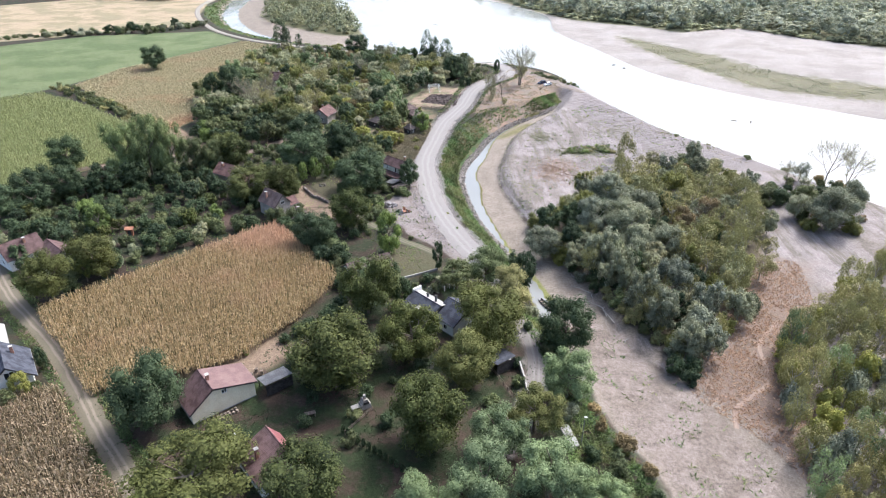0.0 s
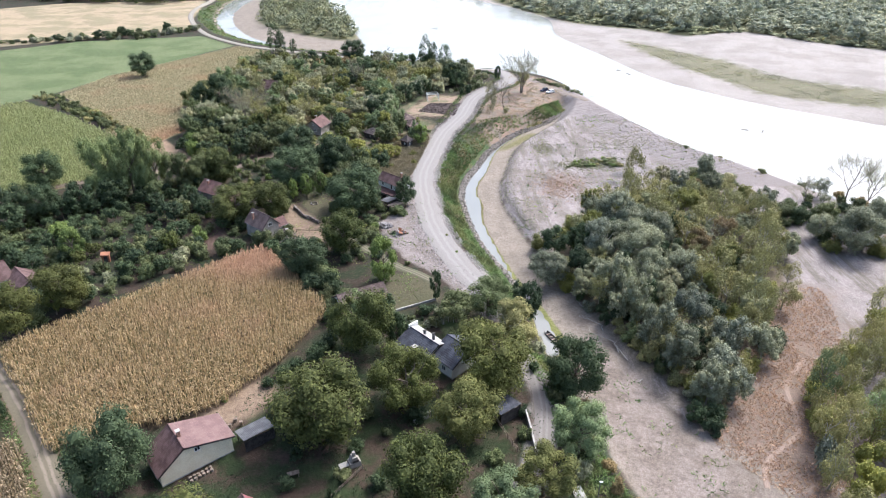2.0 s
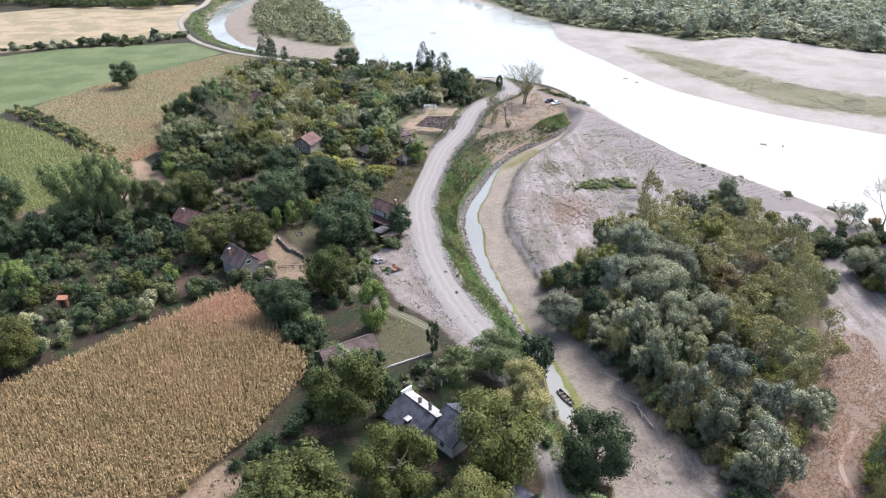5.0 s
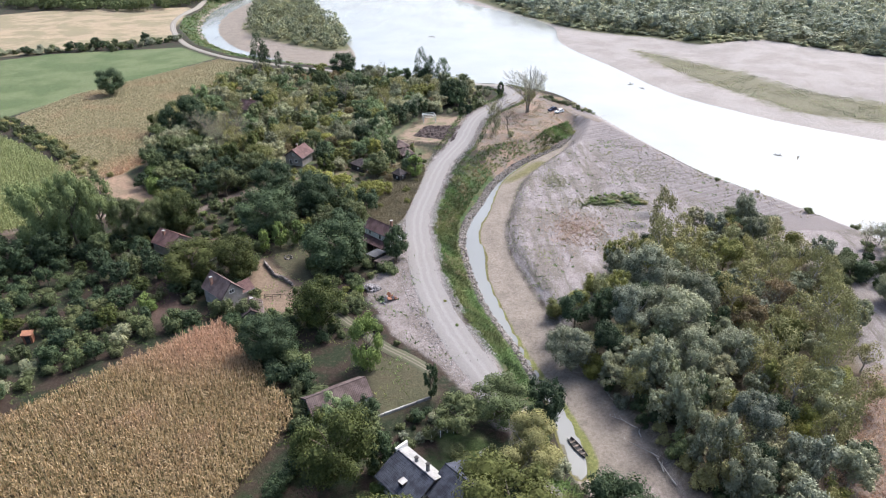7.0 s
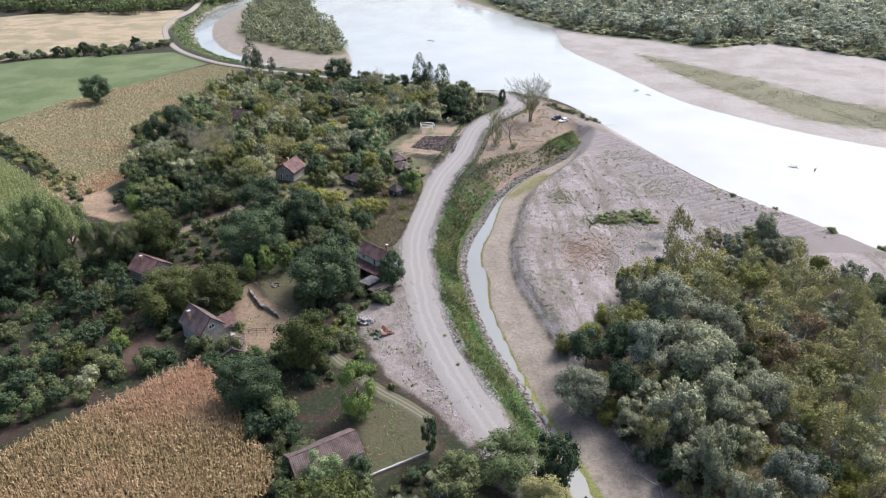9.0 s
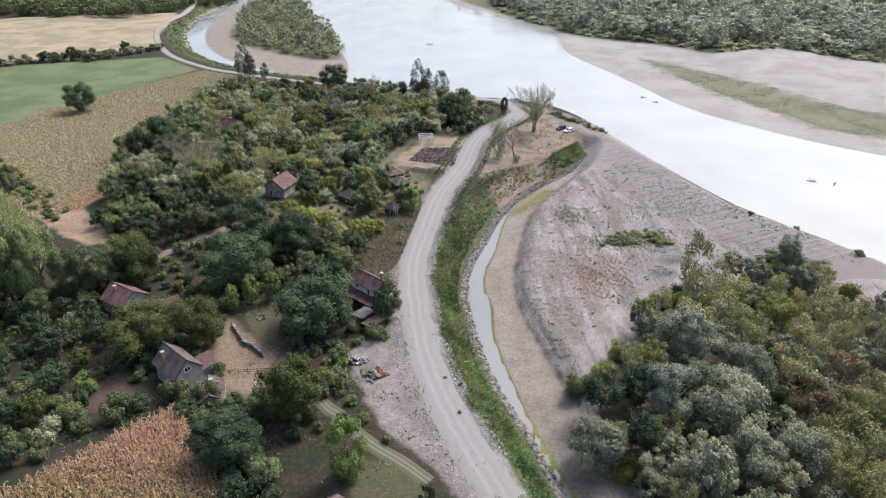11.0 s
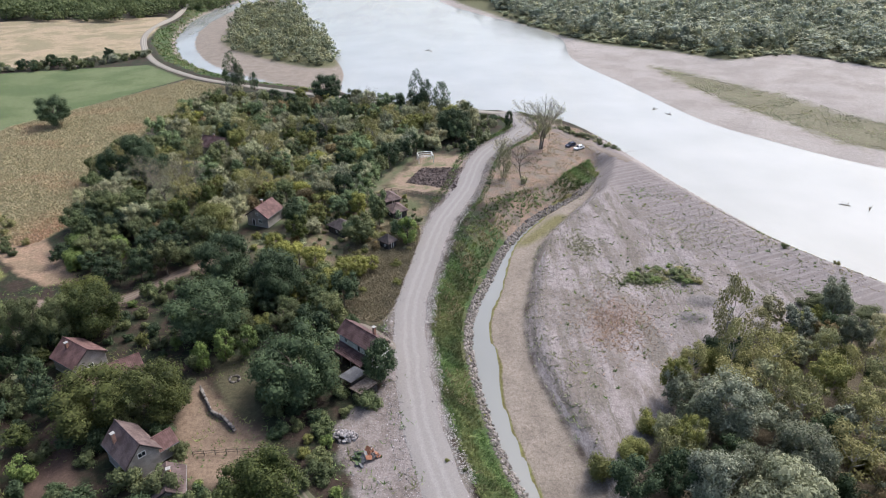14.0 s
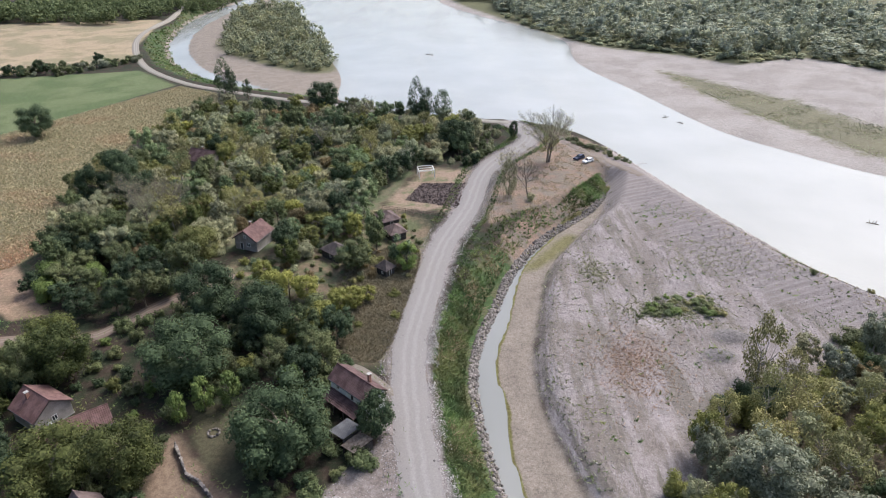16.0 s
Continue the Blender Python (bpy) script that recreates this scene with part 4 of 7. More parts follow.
for x, y, rx, rz in ((8, 117.5, 5.4, 4.4), (1.5, 115, 4.2, 3.4), (-19, 234, 3, 4), (-23, 224, 4.6, 4)):
    plant("shrub", x, y, rx, rz)
for x, y, rx, rz in ((-3, 123, 1.5, 3.6), (22.0, 319, 2.2, 3.0), (-95, 264, 6.5, 7.5), (-88, 260, 6, 7), (-101, 260, 5, 6)):
    plant("dark", x, y, rx, rz, "tall", label="tall slim dark green tree")
for x, y, rx, rz in ((-14, 340, 4.6, 8.5), (-10, 337, 3.6, 7.2), (-4, 338, 4.6, 6.6), (-101, 378, 5.5, 8), (-97, 374, 4, 6), (-89, 370, 2.6, 4.2)):
    plant("dark", x, y, rx, rz, "tall*", label="airy tree with thin grey-green foliage")


for x, y, rx, rz in ((-79.5, 179, 4.6, 6.6), (-74.8, 181.5, 4.2, 5.8), (-83, 170, 3.2, 3.4)):
    plant("shrub", x, y, rx, rz, "many", "large", label="grey-green leafy tree beside the village track")
for x, y, rx, rz in ((-118, 158, 6, 5.4), (-109, 160, 5.6, 5), (-101, 164, 5, 4.6), (-94, 168, 4.6, 4.4), (-113, 150, 5, 4.2), (-120, 146, 5.4, 4.6)):
    plant("dark", x, y, rx, rz, label="dark spreading tree at the edge of the orchard")


for x, y, rx, rz in ((-31, 248, 4.2, 4.4), (-26.5, 257, 4, 4.2), (-25, 266, 3.8, 4), (-20, 277, 4.2, 4.2), (-16, 284, 3.8, 3.8), (-12, 291, 3.6, 3.6)):
    plant("dark", x, y, rx, rz, "many", label="blue-green locust tree in a row above the road")
for x, y, rx, rz in ((-19.7, 238, 3.0, 4.2), (-12.5, 227, 3.2, 3.6), (-24.4, 224.5, 3.0, 3.2)):
    plant("locust", x, y, rx, rz, "many", label="grey-green garden tree beside the dark huts")
plant("gold", -20.8, 226.5, 2.0, 2.6, "tall", label="yellowing garden tree beside the dark huts")
for x, y, rx, rz in ((103, 151, 6.6, 6.2), (110, 158, 5.2, 5.2), (97, 158, 4.0, 3.6)):
    plant("willow", x, y, rx, rz, grade="large", label="broad grey willow at the river's edge")
for kind, x, y, rx, rz in (("shrub", 92.5, 170, 4.2, 3.4), ("gold", 89, 168, 2.6, 2.4), ("dark", 97, 168, 4.2, 3.6), ("yellow", 87, 153.5, 2.6, 3.0), ("shrub", 104, 168, 4.4, 3.8), ("olive", 117, 166, 4, 4), ("yellow", 108, 149, 3.2, 3.6)):
    plant(kind, x, y, rx, rz, "bush", label="thick riverside bush on the gravel bar")
for x, y, rx in ((61.4, 80.5, 2.4), (58.5, 67, 2.6), (60.5, 63, 2.2)):
    plant("willow", x, y, rx, rx * 0.9, "bush", label="pale grey shrub at the edge of the poplars")
for x, y, rx in ((66.2, 96, 2.8), (63.5, 91, 2.2), (69, 100, 2.6)):
    plant("gold", x, y, rx, rx * 1.1, "bush", label="yellow-green sapling clump at the edge of the poplars")


plant("scrub", 16.2, 268, 3.0, 5.6, "tall*", label="hazy grey-green tree on the river spit")
plant("scrub", 22, 264, 1.6, 1.8, "bush", label="small bush at the foot of a dead tree")
plant("olive", 12.0, 107.5, 5.2, 4.6, "many", "large", label="withering olive-brown tree beside the creek path")
plant("locust", -17.8, 116.2, 3.0, 3.2, "many", "middle", label="fresh green bush before the long outbuilding")
plant("dark", -13.8, 115.6, 2.4, 3.0, "many", "middle", label="dark bush before the long outbuilding")
for x, y, rx in ((-21.5, 171.5, 2.2), (-19.4, 167.6, 1.9), (-15.6, 166.4, 1.8), (-23.4, 183.6, 1.9), (-22.4, 175.4, 1.8)):
    plant("shrub", x, y, rx, rx * 1.05, "bush", label="green shrub close beside the white cottage")
plant("bright", -63.5, 149.5, 2.4, 2.6, "bush", label="bright green bush beside bare brown soil")
plant("bright", -96, 145.5, 3.4, 3.2, "round", "middle", label="bright yellow-green tree in the orchard")
for x, y, rx in ((-31.8, 94.6, 1.5), (-29.6, 97, 1.7), (-27.4, 98.8, 1.9), (-25.4, 101.4, 2.0), (-24.2, 104.2, 2.1), (-23, 107, 2.2), (-26, 97.2, 1.5)):
    plant("dark", x, y, rx, rx, "bush", label="dark hedge bush along the edge of the maize")
plant("bright", -38.5, 90.6, 0.8, 0.7, "bush", label="small fresh green bush at the edge of the maize")
for kind, x, y, rx, rz in (("dark", 42.4, 90, 2.6, 2.8), ("dark", 44.6, 87.4, 2.4, 2.4), ("willow", 50.6, 94.5, 3.0, 4.0), ("gold", 47, 91.5, 1.8, 1.9), ("dark", 46, 90, 2.4, 2.6)):
    plant(kind, x, y, rx, rz, "bush" if rx < 2.9 else "many", label="bush at the tip of the willow thicket")


def bare_tree(x, y, high, seed, lean=0.0, leafy=120):
    """A nearly leafless tree of forking branches."""
    r = random.Random(seed)
    ob = thing("bare_tree", x, y, height(x, y) - 0.1, r.uniform(0, 360), "nearly leafless grey tree with forking branches", "tree")
    verts, faces, tips = [], [], []
    ring = [(math.cos(1.257 * i), math.sin(1.257 * i)) for i in range(5)]

    def grow(p, d, length, rad, depth):
        q = p + d * length
        u = d.orthogonal().normalized()
        w = d.cross(u)
        base = len(verts)
        verts.extend((p + (u * c + w * s) * rad)[:] for c, s in ring)
        verts.extend((q + (u * c + w * s) * rad * 0.66)[:] for c, s in ring)
        faces.extend((base + i, base + (i + 1) % 5, base + 5 + (i + 1) % 5, base + 5 + i) for i in range(5))
        tips.append(q)
        if depth:
            turn = r.uniform(0, 6.28)
            grow(q, (d + Vector((r.uniform(-0.22, 0.22), r.uniform(-0.22, 0.22), 0.08))).normalized(), length * r.uniform(0.78, 0.9), rad * 0.72, depth - 1)
            for k in range(2):
                a = turn + 3.14 * k + r.uniform(-0.6, 0.6)
                out = r.uniform(0.6, 1.0)
                e = (d + Vector((out * math.cos(a), out * math.sin(a), 0.1))).normalized()
                grow(q, e, length * r.uniform(0.6, 0.85), rad * 0.5, depth - 1)

    grow(Vector((0, 0, 0)), Vector((lean, 0, 1)).normalized(), high * 0.23, high * 0.015, 6)
    part("trunk", mesh_from("trunk", verts, faces, M["bark_grey"]), None, ob)
    rr = np.random.default_rng(seed)
    pts = np.array([tips[int(k)][:] for k in rr.integers(8, len(tips), leafy)]) + rr.normal(0, 0.25, (leafy, 3))
    v, f = leaves(pts, rr.normal(0, 1, (leafy, 3)), 0.15, rr)
    part("crown", mesh_from("crown", v, f, M["scrub"]), None, ob)


bare_tree(31.0, 295, 21, 4, -0.22, 2600)
bare_tree(31.7, 295.3, 20, 6, 0.25, 2600)
plant("olive", 31.6, 296, 3.4, 3.4, "many*", tall=1.5, label="olive-leaved undergrowth about the forked tree")
bare_tree(21.7, 265.4, 15, 9, 0.25, 60)
bare_tree(-76, 246, 16, 31, 0.0, 500)
bare_tree(-72, 249, 14, 32, 0.0, 300)
bare_tree(-44, 300, 14, 33, 0.0, 300)
bare_tree(15.5, 279, 12, 12, -0.1, 700)
bare_tree(-33, 330, 13, 15, 0.0, 40)
bare_tree(75, 140, 11, 21, 0.0, 500)
bare_tree(68, 150, 10, 22, 0.1, 300)
bare_tree(116, 180, 17, 23, 0.0, 1500)
bare_tree(125, 183, 17, 24, 0.0, 1700)
bare_tree(103, 178, 9, 25, 0.0, 900)
bare_tree(-83.5, 249, 15, 34, 0.0, 900)
bare_tree(-79, 243, 13, 35, 0.0, 700)


def scatter(outline, gap, seed, keep_off=()):
    """Random places within an outline, at least gap apart and off the given rounds."""
    r = np.random.default_rng(seed)
    lo, hi = outline.min(0), outline.max(0)
    p = r.uniform(lo, hi, (6000, 2))
    p = p[sdf(p[:, 0], p[:, 1], outline) < 0]
    out = []
    for q in p:
        if all((q[0] - a) ** 2 + (q[1] - b) ** 2 > c * c for a, b, c in keep_off) and all((q[0] - a) ** 2 + (q[1] - b) ** 2 > gap * gap for a, b in out):
            out.append((float(q[0]), float(q[1])))
    return out


def thicket(outline, gap, seed, mix, size, keep_off=(), group="", squat=0.95):
    """Fills an outline with bushes and trees drawn from a mix of (share, kind, shape)."""
    r = random.Random(seed)
    kinds = [(k, s) for share, k, s in mix for _ in range(share)]
    for x, y in scatter(outline, gap, seed, keep_off):
        k, s = r.choice(kinds)
        rx = r.uniform(*size)
        plant(k, x, y, rx, rx * squat * r.uniform(0.8, 1.25) * (1.5 if s == "tall" else 1), s, "middle" if rx > 3.1 else "small", group=group)


HOUSES_OFF = ((-50, 236.5, 6.5), (-79, 284, 6), (-78, 278, 5), (-48.5, 235, 6.5), (-46, 228.5, 6), (-43.5, 223, 5), (-52, 230, 4), (-62, 166, 4), (-81, 291, 6.5), (-18, 245, 7), (-28, 230, 5.5), (-16, 223, 5), (-11, 236, 5), (-49, 151, 7), (-42, 148, 5), (-62, 172, 9), (-68, 175, 6), (-63, 157, 3.2), (-60, 150, 3), (-17, 178, 7), (-17, 172, 4))
WILD = arr((-98, 236), (-78, 226), (-62, 232), (-40, 222), (-26, 230), (-26, 244), (-22, 262), (-10, 294), (6, 300), (8, 332), (-20, 342), (-58, 350), (-95, 352), (-108, 322), (-110, 268))
thicket(WILD, 4.5, 11, ((6, "scrub", "many"), (3, "scrub", "bush"), (3, "shrub", "many"), (4, "locust", "many"), (1, "olive", "tall*"), (1, "willow", "many*"), (3, "yellow", "many"), (1, "gold", "bush"), (2, "russet", "bush"), (1, "walnut", "many"), (1, "dark", "round"), (2, "olive", "many*")), (2.2, 4.4), HOUSES_OFF, "wild shrubs between the cottages")
GROVE = arr((-93, 214), (-84, 207), (-72, 201), (-61, 212), (-56, 226), (-82, 236), (-97, 233))
thicket(GROVE, 4.6, 12, ((4, "shrub", "many"), (3, "dark", "many"), (1, "bright", "bush")), (2.8, 4.6), (), "rounded green trees by the dry field")
ISLE_WOOD = arr((26, 138), (28, 152), (36, 166), (47, 183), (62, 193), (80, 196), (90, 176), (86, 150), (76, 128), (62, 108), (48, 92), (44.5, 96), (40, 109), (35, 123))
ISLE_TREES = []
for kind, shape, spots in (
    ("willow", "round", ((45, 162.5, 6.6, 6.4), (46, 143.5, 7.4, 6.8), (52.5, 152.5, 5.8, 6), (37.5, 146.5, 5.2, 6), (23.8, 138.5, 5.2, 4.8), (53.5, 134, 5, 5.4), (45, 132.5, 4.8, 5.2), (46, 94.5, 3.6, 4.8), (50, 99.5, 3.8, 4.6))),
    ("willow", "many", ((39.8, 120, 3.8, 6), (44, 104, 4.2, 5.8), (49.5, 116, 4.4, 5.8), (36, 129.5, 4, 5.6), (41.4, 111.5, 3.8, 5.8), (54, 108, 3.8, 5.2))),
    ("yellow", "bush", ((24, 155, 3.4, 2.8), (29, 157, 3.4, 3), (33.5, 163, 3.2, 3), (67, 184.5, 4.4, 3.6), (73.5, 180.5, 4, 3.4), (36.5, 137.5, 2.8, 3), (62, 181, 3, 3))),
    ("yellow", "many", ((39, 171, 2.8, 4.4), (36.4, 156.5, 3, 4.6), (66, 171.5, 4, 4.6), (57, 127, 2.6, 4), (66, 140, 3.4, 4.2))),
    ("dark", "round", ((26.6, 149, 4.2, 4.2), (32.8, 149.5, 3.8, 4.2), (31, 138.5, 3.8, 4), (59.5, 158.5, 3.6, 4), (41, 137.5, 3.2, 3.6), (42.5, 154, 3.4, 3.8), (52, 143, 3.2, 3.6), (48, 108, 3.2, 3.6), (43, 123.5, 3.4, 3.8), (55, 119, 3.2, 3.6))),
    ("olive", "tall*", ((55.5, 188.5, 4.6, 7.6), (52, 178, 3.4, 6), (75, 140, 4.4, 7.4), (69, 131, 3.8, 6.6), (64, 117, 3.6, 6.4), (79, 150, 4, 6.6), (82, 162, 4, 6))),
    ("olive", "many*", ((62, 136, 5, 5.6), (60, 124, 4.8, 5.8), (57, 131, 3.6, 5), (58.5, 177, 5, 5), (58, 164.5, 4.8, 5), (60.5, 153, 5, 5.2), (77, 171, 5, 5), (69, 162, 4.6, 4.8), (50, 171, 4.2, 4.6), (71, 146, 4.4, 5))),
    ("russet", "many", ((61, 145, 3.8, 4.6), (70, 153.5, 3.6, 4.6), (74, 186, 2.6, 2.6))),
    ("shrub", "bush", ((83, 199, 4.4, 2.2), (87, 193.5, 4, 2.2), (78, 199, 4, 2.4), (80, 190, 4, 2.6))),
):
    for x, y, rx, rz in spots:
        plant(kind, x, y, rx, rz, shape, "large" if rx > 4.3 and kind == "willow" else None, group="willow thicket on the gravel bar")
        ISLE_TREES.append((x, y, 0.78 * rx))
thicket(ISLE_WOOD, 4.2, 13, ((3, "willow", "many"), (3, "olive", "tall*"), (4, "olive", "many*"), (3, "yellow", "bush"), (4, "scrub", "many"), (3, "dark", "bush"), (2, "gold", "bush")), (2.2, 3.6), tuple(ISLE_TREES), "willow thicket on the gravel bar", 1.1)
thicket(arr((25, 139.5), (33, 123), (38.5, 108), (43.2, 95), (46.5, 96), (42.5, 110), (38, 125), (30, 140)), 2.6, 39, ((3, "dark", "bush"), (2, "olive", "bush"), (2, "willow", "bush"), (1, "shrub", "bush")), (1.3, 2.5), (), "undergrowth along the thicket's edge")
EAST_WOOD = arr((55, 60), (57, 78), (66, 97), (92, 122), (118, 140), (150, 110), (120, 50), (90, 30), (60, 36))
thicket(EAST_WOOD, 3.3, 14, ((7, "olive", "tall*"), (2, "yellow", "tall*"), (2, "olive", "many*"), (1, "gold", "bush"), (1, "willow", "bush"), (1, "locust", "tall*")), (2.0, 3.2), (), "young poplars on the gravel bar", 1.6)
CLUMP = arr((90, 168), (97, 150), (112, 150), (124, 178), (112, 184), (100, 180))
thicket(CLUMP, 4.4, 15, ((1, "willow", "many*"), (2, "shrub", "bush"), (1, "dark", "bush"), (1, "yellow", "bush"), (1, "russet", "bush")), (1.6, 3.0), ((103, 151, 5), (110, 158, 4), (92, 158, 5)), "shrubs at the river's edge")
ORCHARD = arr((-112, 132), (-98, 118), (-84, 112), (-66, 131), (-48, 150), (-36, 146), (-38, 142), (-52, 152), (-60, 158), (-66, 170), (-78, 186), (-104, 180), (-120, 158))
thicket(ORCHARD, 3.3, 16, ((5, "shrub", "bush"), (4, "dark", "round"), (1, "scrub", "bush"), (4, "dark", "bush"), (2, "walnut", "round")), (1.6, 3.0), HOUSES_OFF + ((-82, 138, 4),), "orchard trees in rough grass")
MIDWOOD = arr((-45, 187), (-45, 203), (-27, 207), (-21, 193), (-27, 183), (-36, 185))
thicket(MIDWOOD, 4.4, 28, ((3, "dark", "many"), (2, "shrub", "many"), (2, "shrub", "bush"), (1, "yellow", "bush")), (2.6, 4.2), HOUSES_OFF + ((-30, 209, 5),), "dense trees behind the yard")
OFF_TRACKS = tuple((float(x), float(y), 3.6) for p in (BYWAY, TWIN, LAWN, FOOT) for x, y in p[::2]) + ((-39, 160, 6.5), (-36, 154, 5), (-40, 168, 6), (-37, 172, 5), (-20, 215, 9), (-17, 204, 6), (-13, 158, 6), (-9, 165, 6), (-12, 148, 6))
VILLAGE = arr((-80, 186), (-72, 168), (-58, 154), (-46, 146), (-30, 136), (-20, 140), (-18, 152), (-22, 164), (-24, 180), (-26, 200), (-46, 216), (-64, 208), (-70, 196))
thicket(VILLAGE, 3.1, 29, ((3, "dark", "bush"), (5, "shrub", "bush"), (1, "bright", "bush"), (1, "yellow", "bush")), (1.1, 2.4), HOUSES_OFF + OFF_TRACKS, "undergrowth in the gardens")
HEDGE = arr((-48, 148), (-40, 150), (-30, 136), (-22, 122), (-20, 112), (-23, 112), (-27, 120), (-38, 138))
thicket(HEDGE, 3.0, 17, ((3, "dark", "bush"), (3, "shrub", "bush")), (2.0, 3.6), (), "hedge along the maize")
SLOPE = arr((12, 112), (17, 118), (21, 106), (24, 88), (27, 76), (32, 62), (30, 50), (22, 52), (20, 70), (19, 88))
thicket(SLOPE, 4.2, 18, ((3, "shrub", "bush"), (2, "dark", "bush"), (1, "willow", "bush"), (1, "russet", "bush")), (1.2, 2.6), ((20, 71, 3), (21, 117, 4)), "shrubs on the creek bank")
SHADE = arr((-28, 92), (-14, 98), (-2, 92), (10, 88), (18, 90), (17, 104), (24, 104), (24, 88), (10, 76), (-8, 78), (-12, 66), (-24, 70), (-30, 84))
thicket(SHADE, 5.0, 27, ((3, "dark", "bush"), (3, "shrub", "bush")), (1.2, 2.6), ((-14, 77, 3), (-20, 76, 4), (16.3, 88, 3.5), (16.2, 99, 3.5), (14, 78, 3.5), (-2, 103, 8), (3, 103, 5)), "undergrowth beneath the walnut trees")
GARDEN = arr((-14, 112), (-8, 96), (6, 88), (12, 104), (6, 112), (2, 110), (-4, 116))
thicket(GARDEN, 3.6, 19, ((3, "shrub", "bush"), (1, "dark", "bush"), (1, "bright", "bush")), (0.9, 1.9), ((-2, 103, 8), (3, 103, 5)), "garden shrubs")
for x, y, rx in ((-4.4, 113.2, 1.1), (-2.9, 113.4, 0.9), (-1.6, 114.6, 1.0), (-0.1, 115.7, 0.9), (1.2, 116.2, 1.0), (2.5, 117.1, 1.1), (3.8, 118.2, 1.0)):
    plant("willow", x, y, rx, rx * 0.9, "bush", label="pale flowering garden shrub", group="flowering shrubs along the lawn")
for x, y, rx, kind in ((-16.7, 146.5, 1.3, "bright"), (-14.2, 142.6, 1.4, "bright"), (-19.9, 152.6, 2.4, "shrub"), (-22, 149, 2.0, "shrub"), (-10, 138, 1.0, "shrub"), (-17.6, 141.6, 1.8, "dark"), (-0.9, 153.4, 0.5, "yellow"), (1.2, 155.9, 0.5, "bright"), (1.9, 151.6, 0.55, "shrub"), (1.7, 144.6, 0.5, "bright"), (1, 121.5, 1.6, "russet"), (3.5, 122, 1.3, "dark")):
    plant(kind, x, y, rx, rx * 0.9, "bush", label={"bright": "bright green bush beside the road", "yellow": "yellow-green bush beside the road"}.get(kind, ""))
thicket(arr((-11, 113.5), (-4, 119.5), (2, 122), (6, 119.5), (3.5, 118.6), (-3, 114.4), (-7, 110.5)), 1.7, 37, ((4, "shrub", "bush"), (2, "bright", "bush"), (1, "willow", "bush"), (2, "dark", "bush")), (0.5, 1.2), (), "overgrown garden beds")
COTTAGE = arr((-25, 186), (-20, 190), (-20, 180), (-24, 168), (-20, 164), (-13, 166), (-20, 158), (-32, 158), (-34, 176))
thicket(COTTAGE, 3.4, 20, ((3, "shrub", "bush"), (2, "dark", "bush")), (1.4, 2.6), HOUSES_OFF + ((-38, 165, 6), (-36, 160, 7)), "shrubs beside the white cottage")
VERGE = arr((-28, 216), (-22, 244), (-8, 236), (-12, 205), (-18, 196))
HUT_GARDEN = arr((-54, 224), (-46, 218), (-36, 216), (-26, 216), (-10, 222), (-8, 236), (-12, 252), (-22, 256), (-34, 240), (-44, 230))
HUTS = ((-49.9, 236.7, 5.0), (-18.8, 249.5, 3.8), (-14.2, 240.5, 3.6), (-28.8, 230.5, 4), (-15.5, 222, 2.8))
thicket(HUT_GARDEN, 2.5, 40, ((4, "shrub", "bush"), (2, "scrub", "bush"), (2, "yellow", "bush"), (1, "russet", "bush"), (1, "locust", "bush")), (0.7, 1.6), HUTS, "low garden shrubs round the huts", 0.75)
thicket(VERGE, 7.5, 21, ((2, "yellow", "bush"), (3, "olive", "bush"), (1, "russet", "bush")), (1.0, 2.0), HOUSES_OFF, "low shrubs in the dry meadow", 0.7)
thicket(arr((-8, 293), (6, 291), (13, 306), (18, 328), (8, 332), (4, 300)), 3.2, 38, ((3, "shrub", "bush"), (2, "scrub", "bush"), (1, "dark", "bush")), (1.2, 2.4), (), "bushes behind the dug plot")
ROW = arr((-180, 284), (-140, 254), (-104, 221), (-107, 216), (-142, 247), (-182, 278))
thicket(ROW, 3.0, 22, ((3, "shrub", "bush"), (2, "olive", "bush")), (1.4, 2.6), (), "overgrown field hedge", 0.8)
FAR_ROW = arr((-300, 386), (-228, 414), (-172, 450), (-170, 440), (-196, 412), (-226, 404), (-300, 376))
thicket(FAR_ROW, 4.6, 23, ((3, "shrub", "bush"), (2, "willow", "bush"), (1, "dark", "round")), (2.0, 4.0), (), "hedge between the fields", 0.75)
SHORE = arr((39, 318), (47, 308), (58, 296), (60, 299), (50, 311), (42, 322))
thicket(SHORE, 2.2, 24, ((2, "shrub", "bush"), (1, "scrub", "bush")), (0.9, 1.8), (), "bushes on the river spit", 0.6)
thicket(arr((39, 209), (46, 217), (54, 218), (57, 209), (50, 211)), 2.0, 25, ((3, "shrub", "bush"), (1, "bright", "bush"), (1, "olive", "bush")), (1.0, 2.2), (), "low bushes on the gravel bar", 0.45)
BRINK = arr((84, 232), (92, 222), (104, 205), (112, 196), (106, 196), (92, 212), (82, 226))
thicket(BRINK, 11.0, 26, ((1, "shrub", "bush"), (1, "olive", "bush")), (1.0, 2.0), (), "bushes on the river bank", 0.7)


# ---- woods, crops and weeds too many to count ----
def stuff(name, verts, faces, material, label, category):
    return tagged(new(name, mesh_from(name, verts, faces, material)), label, category, kind="stuff")


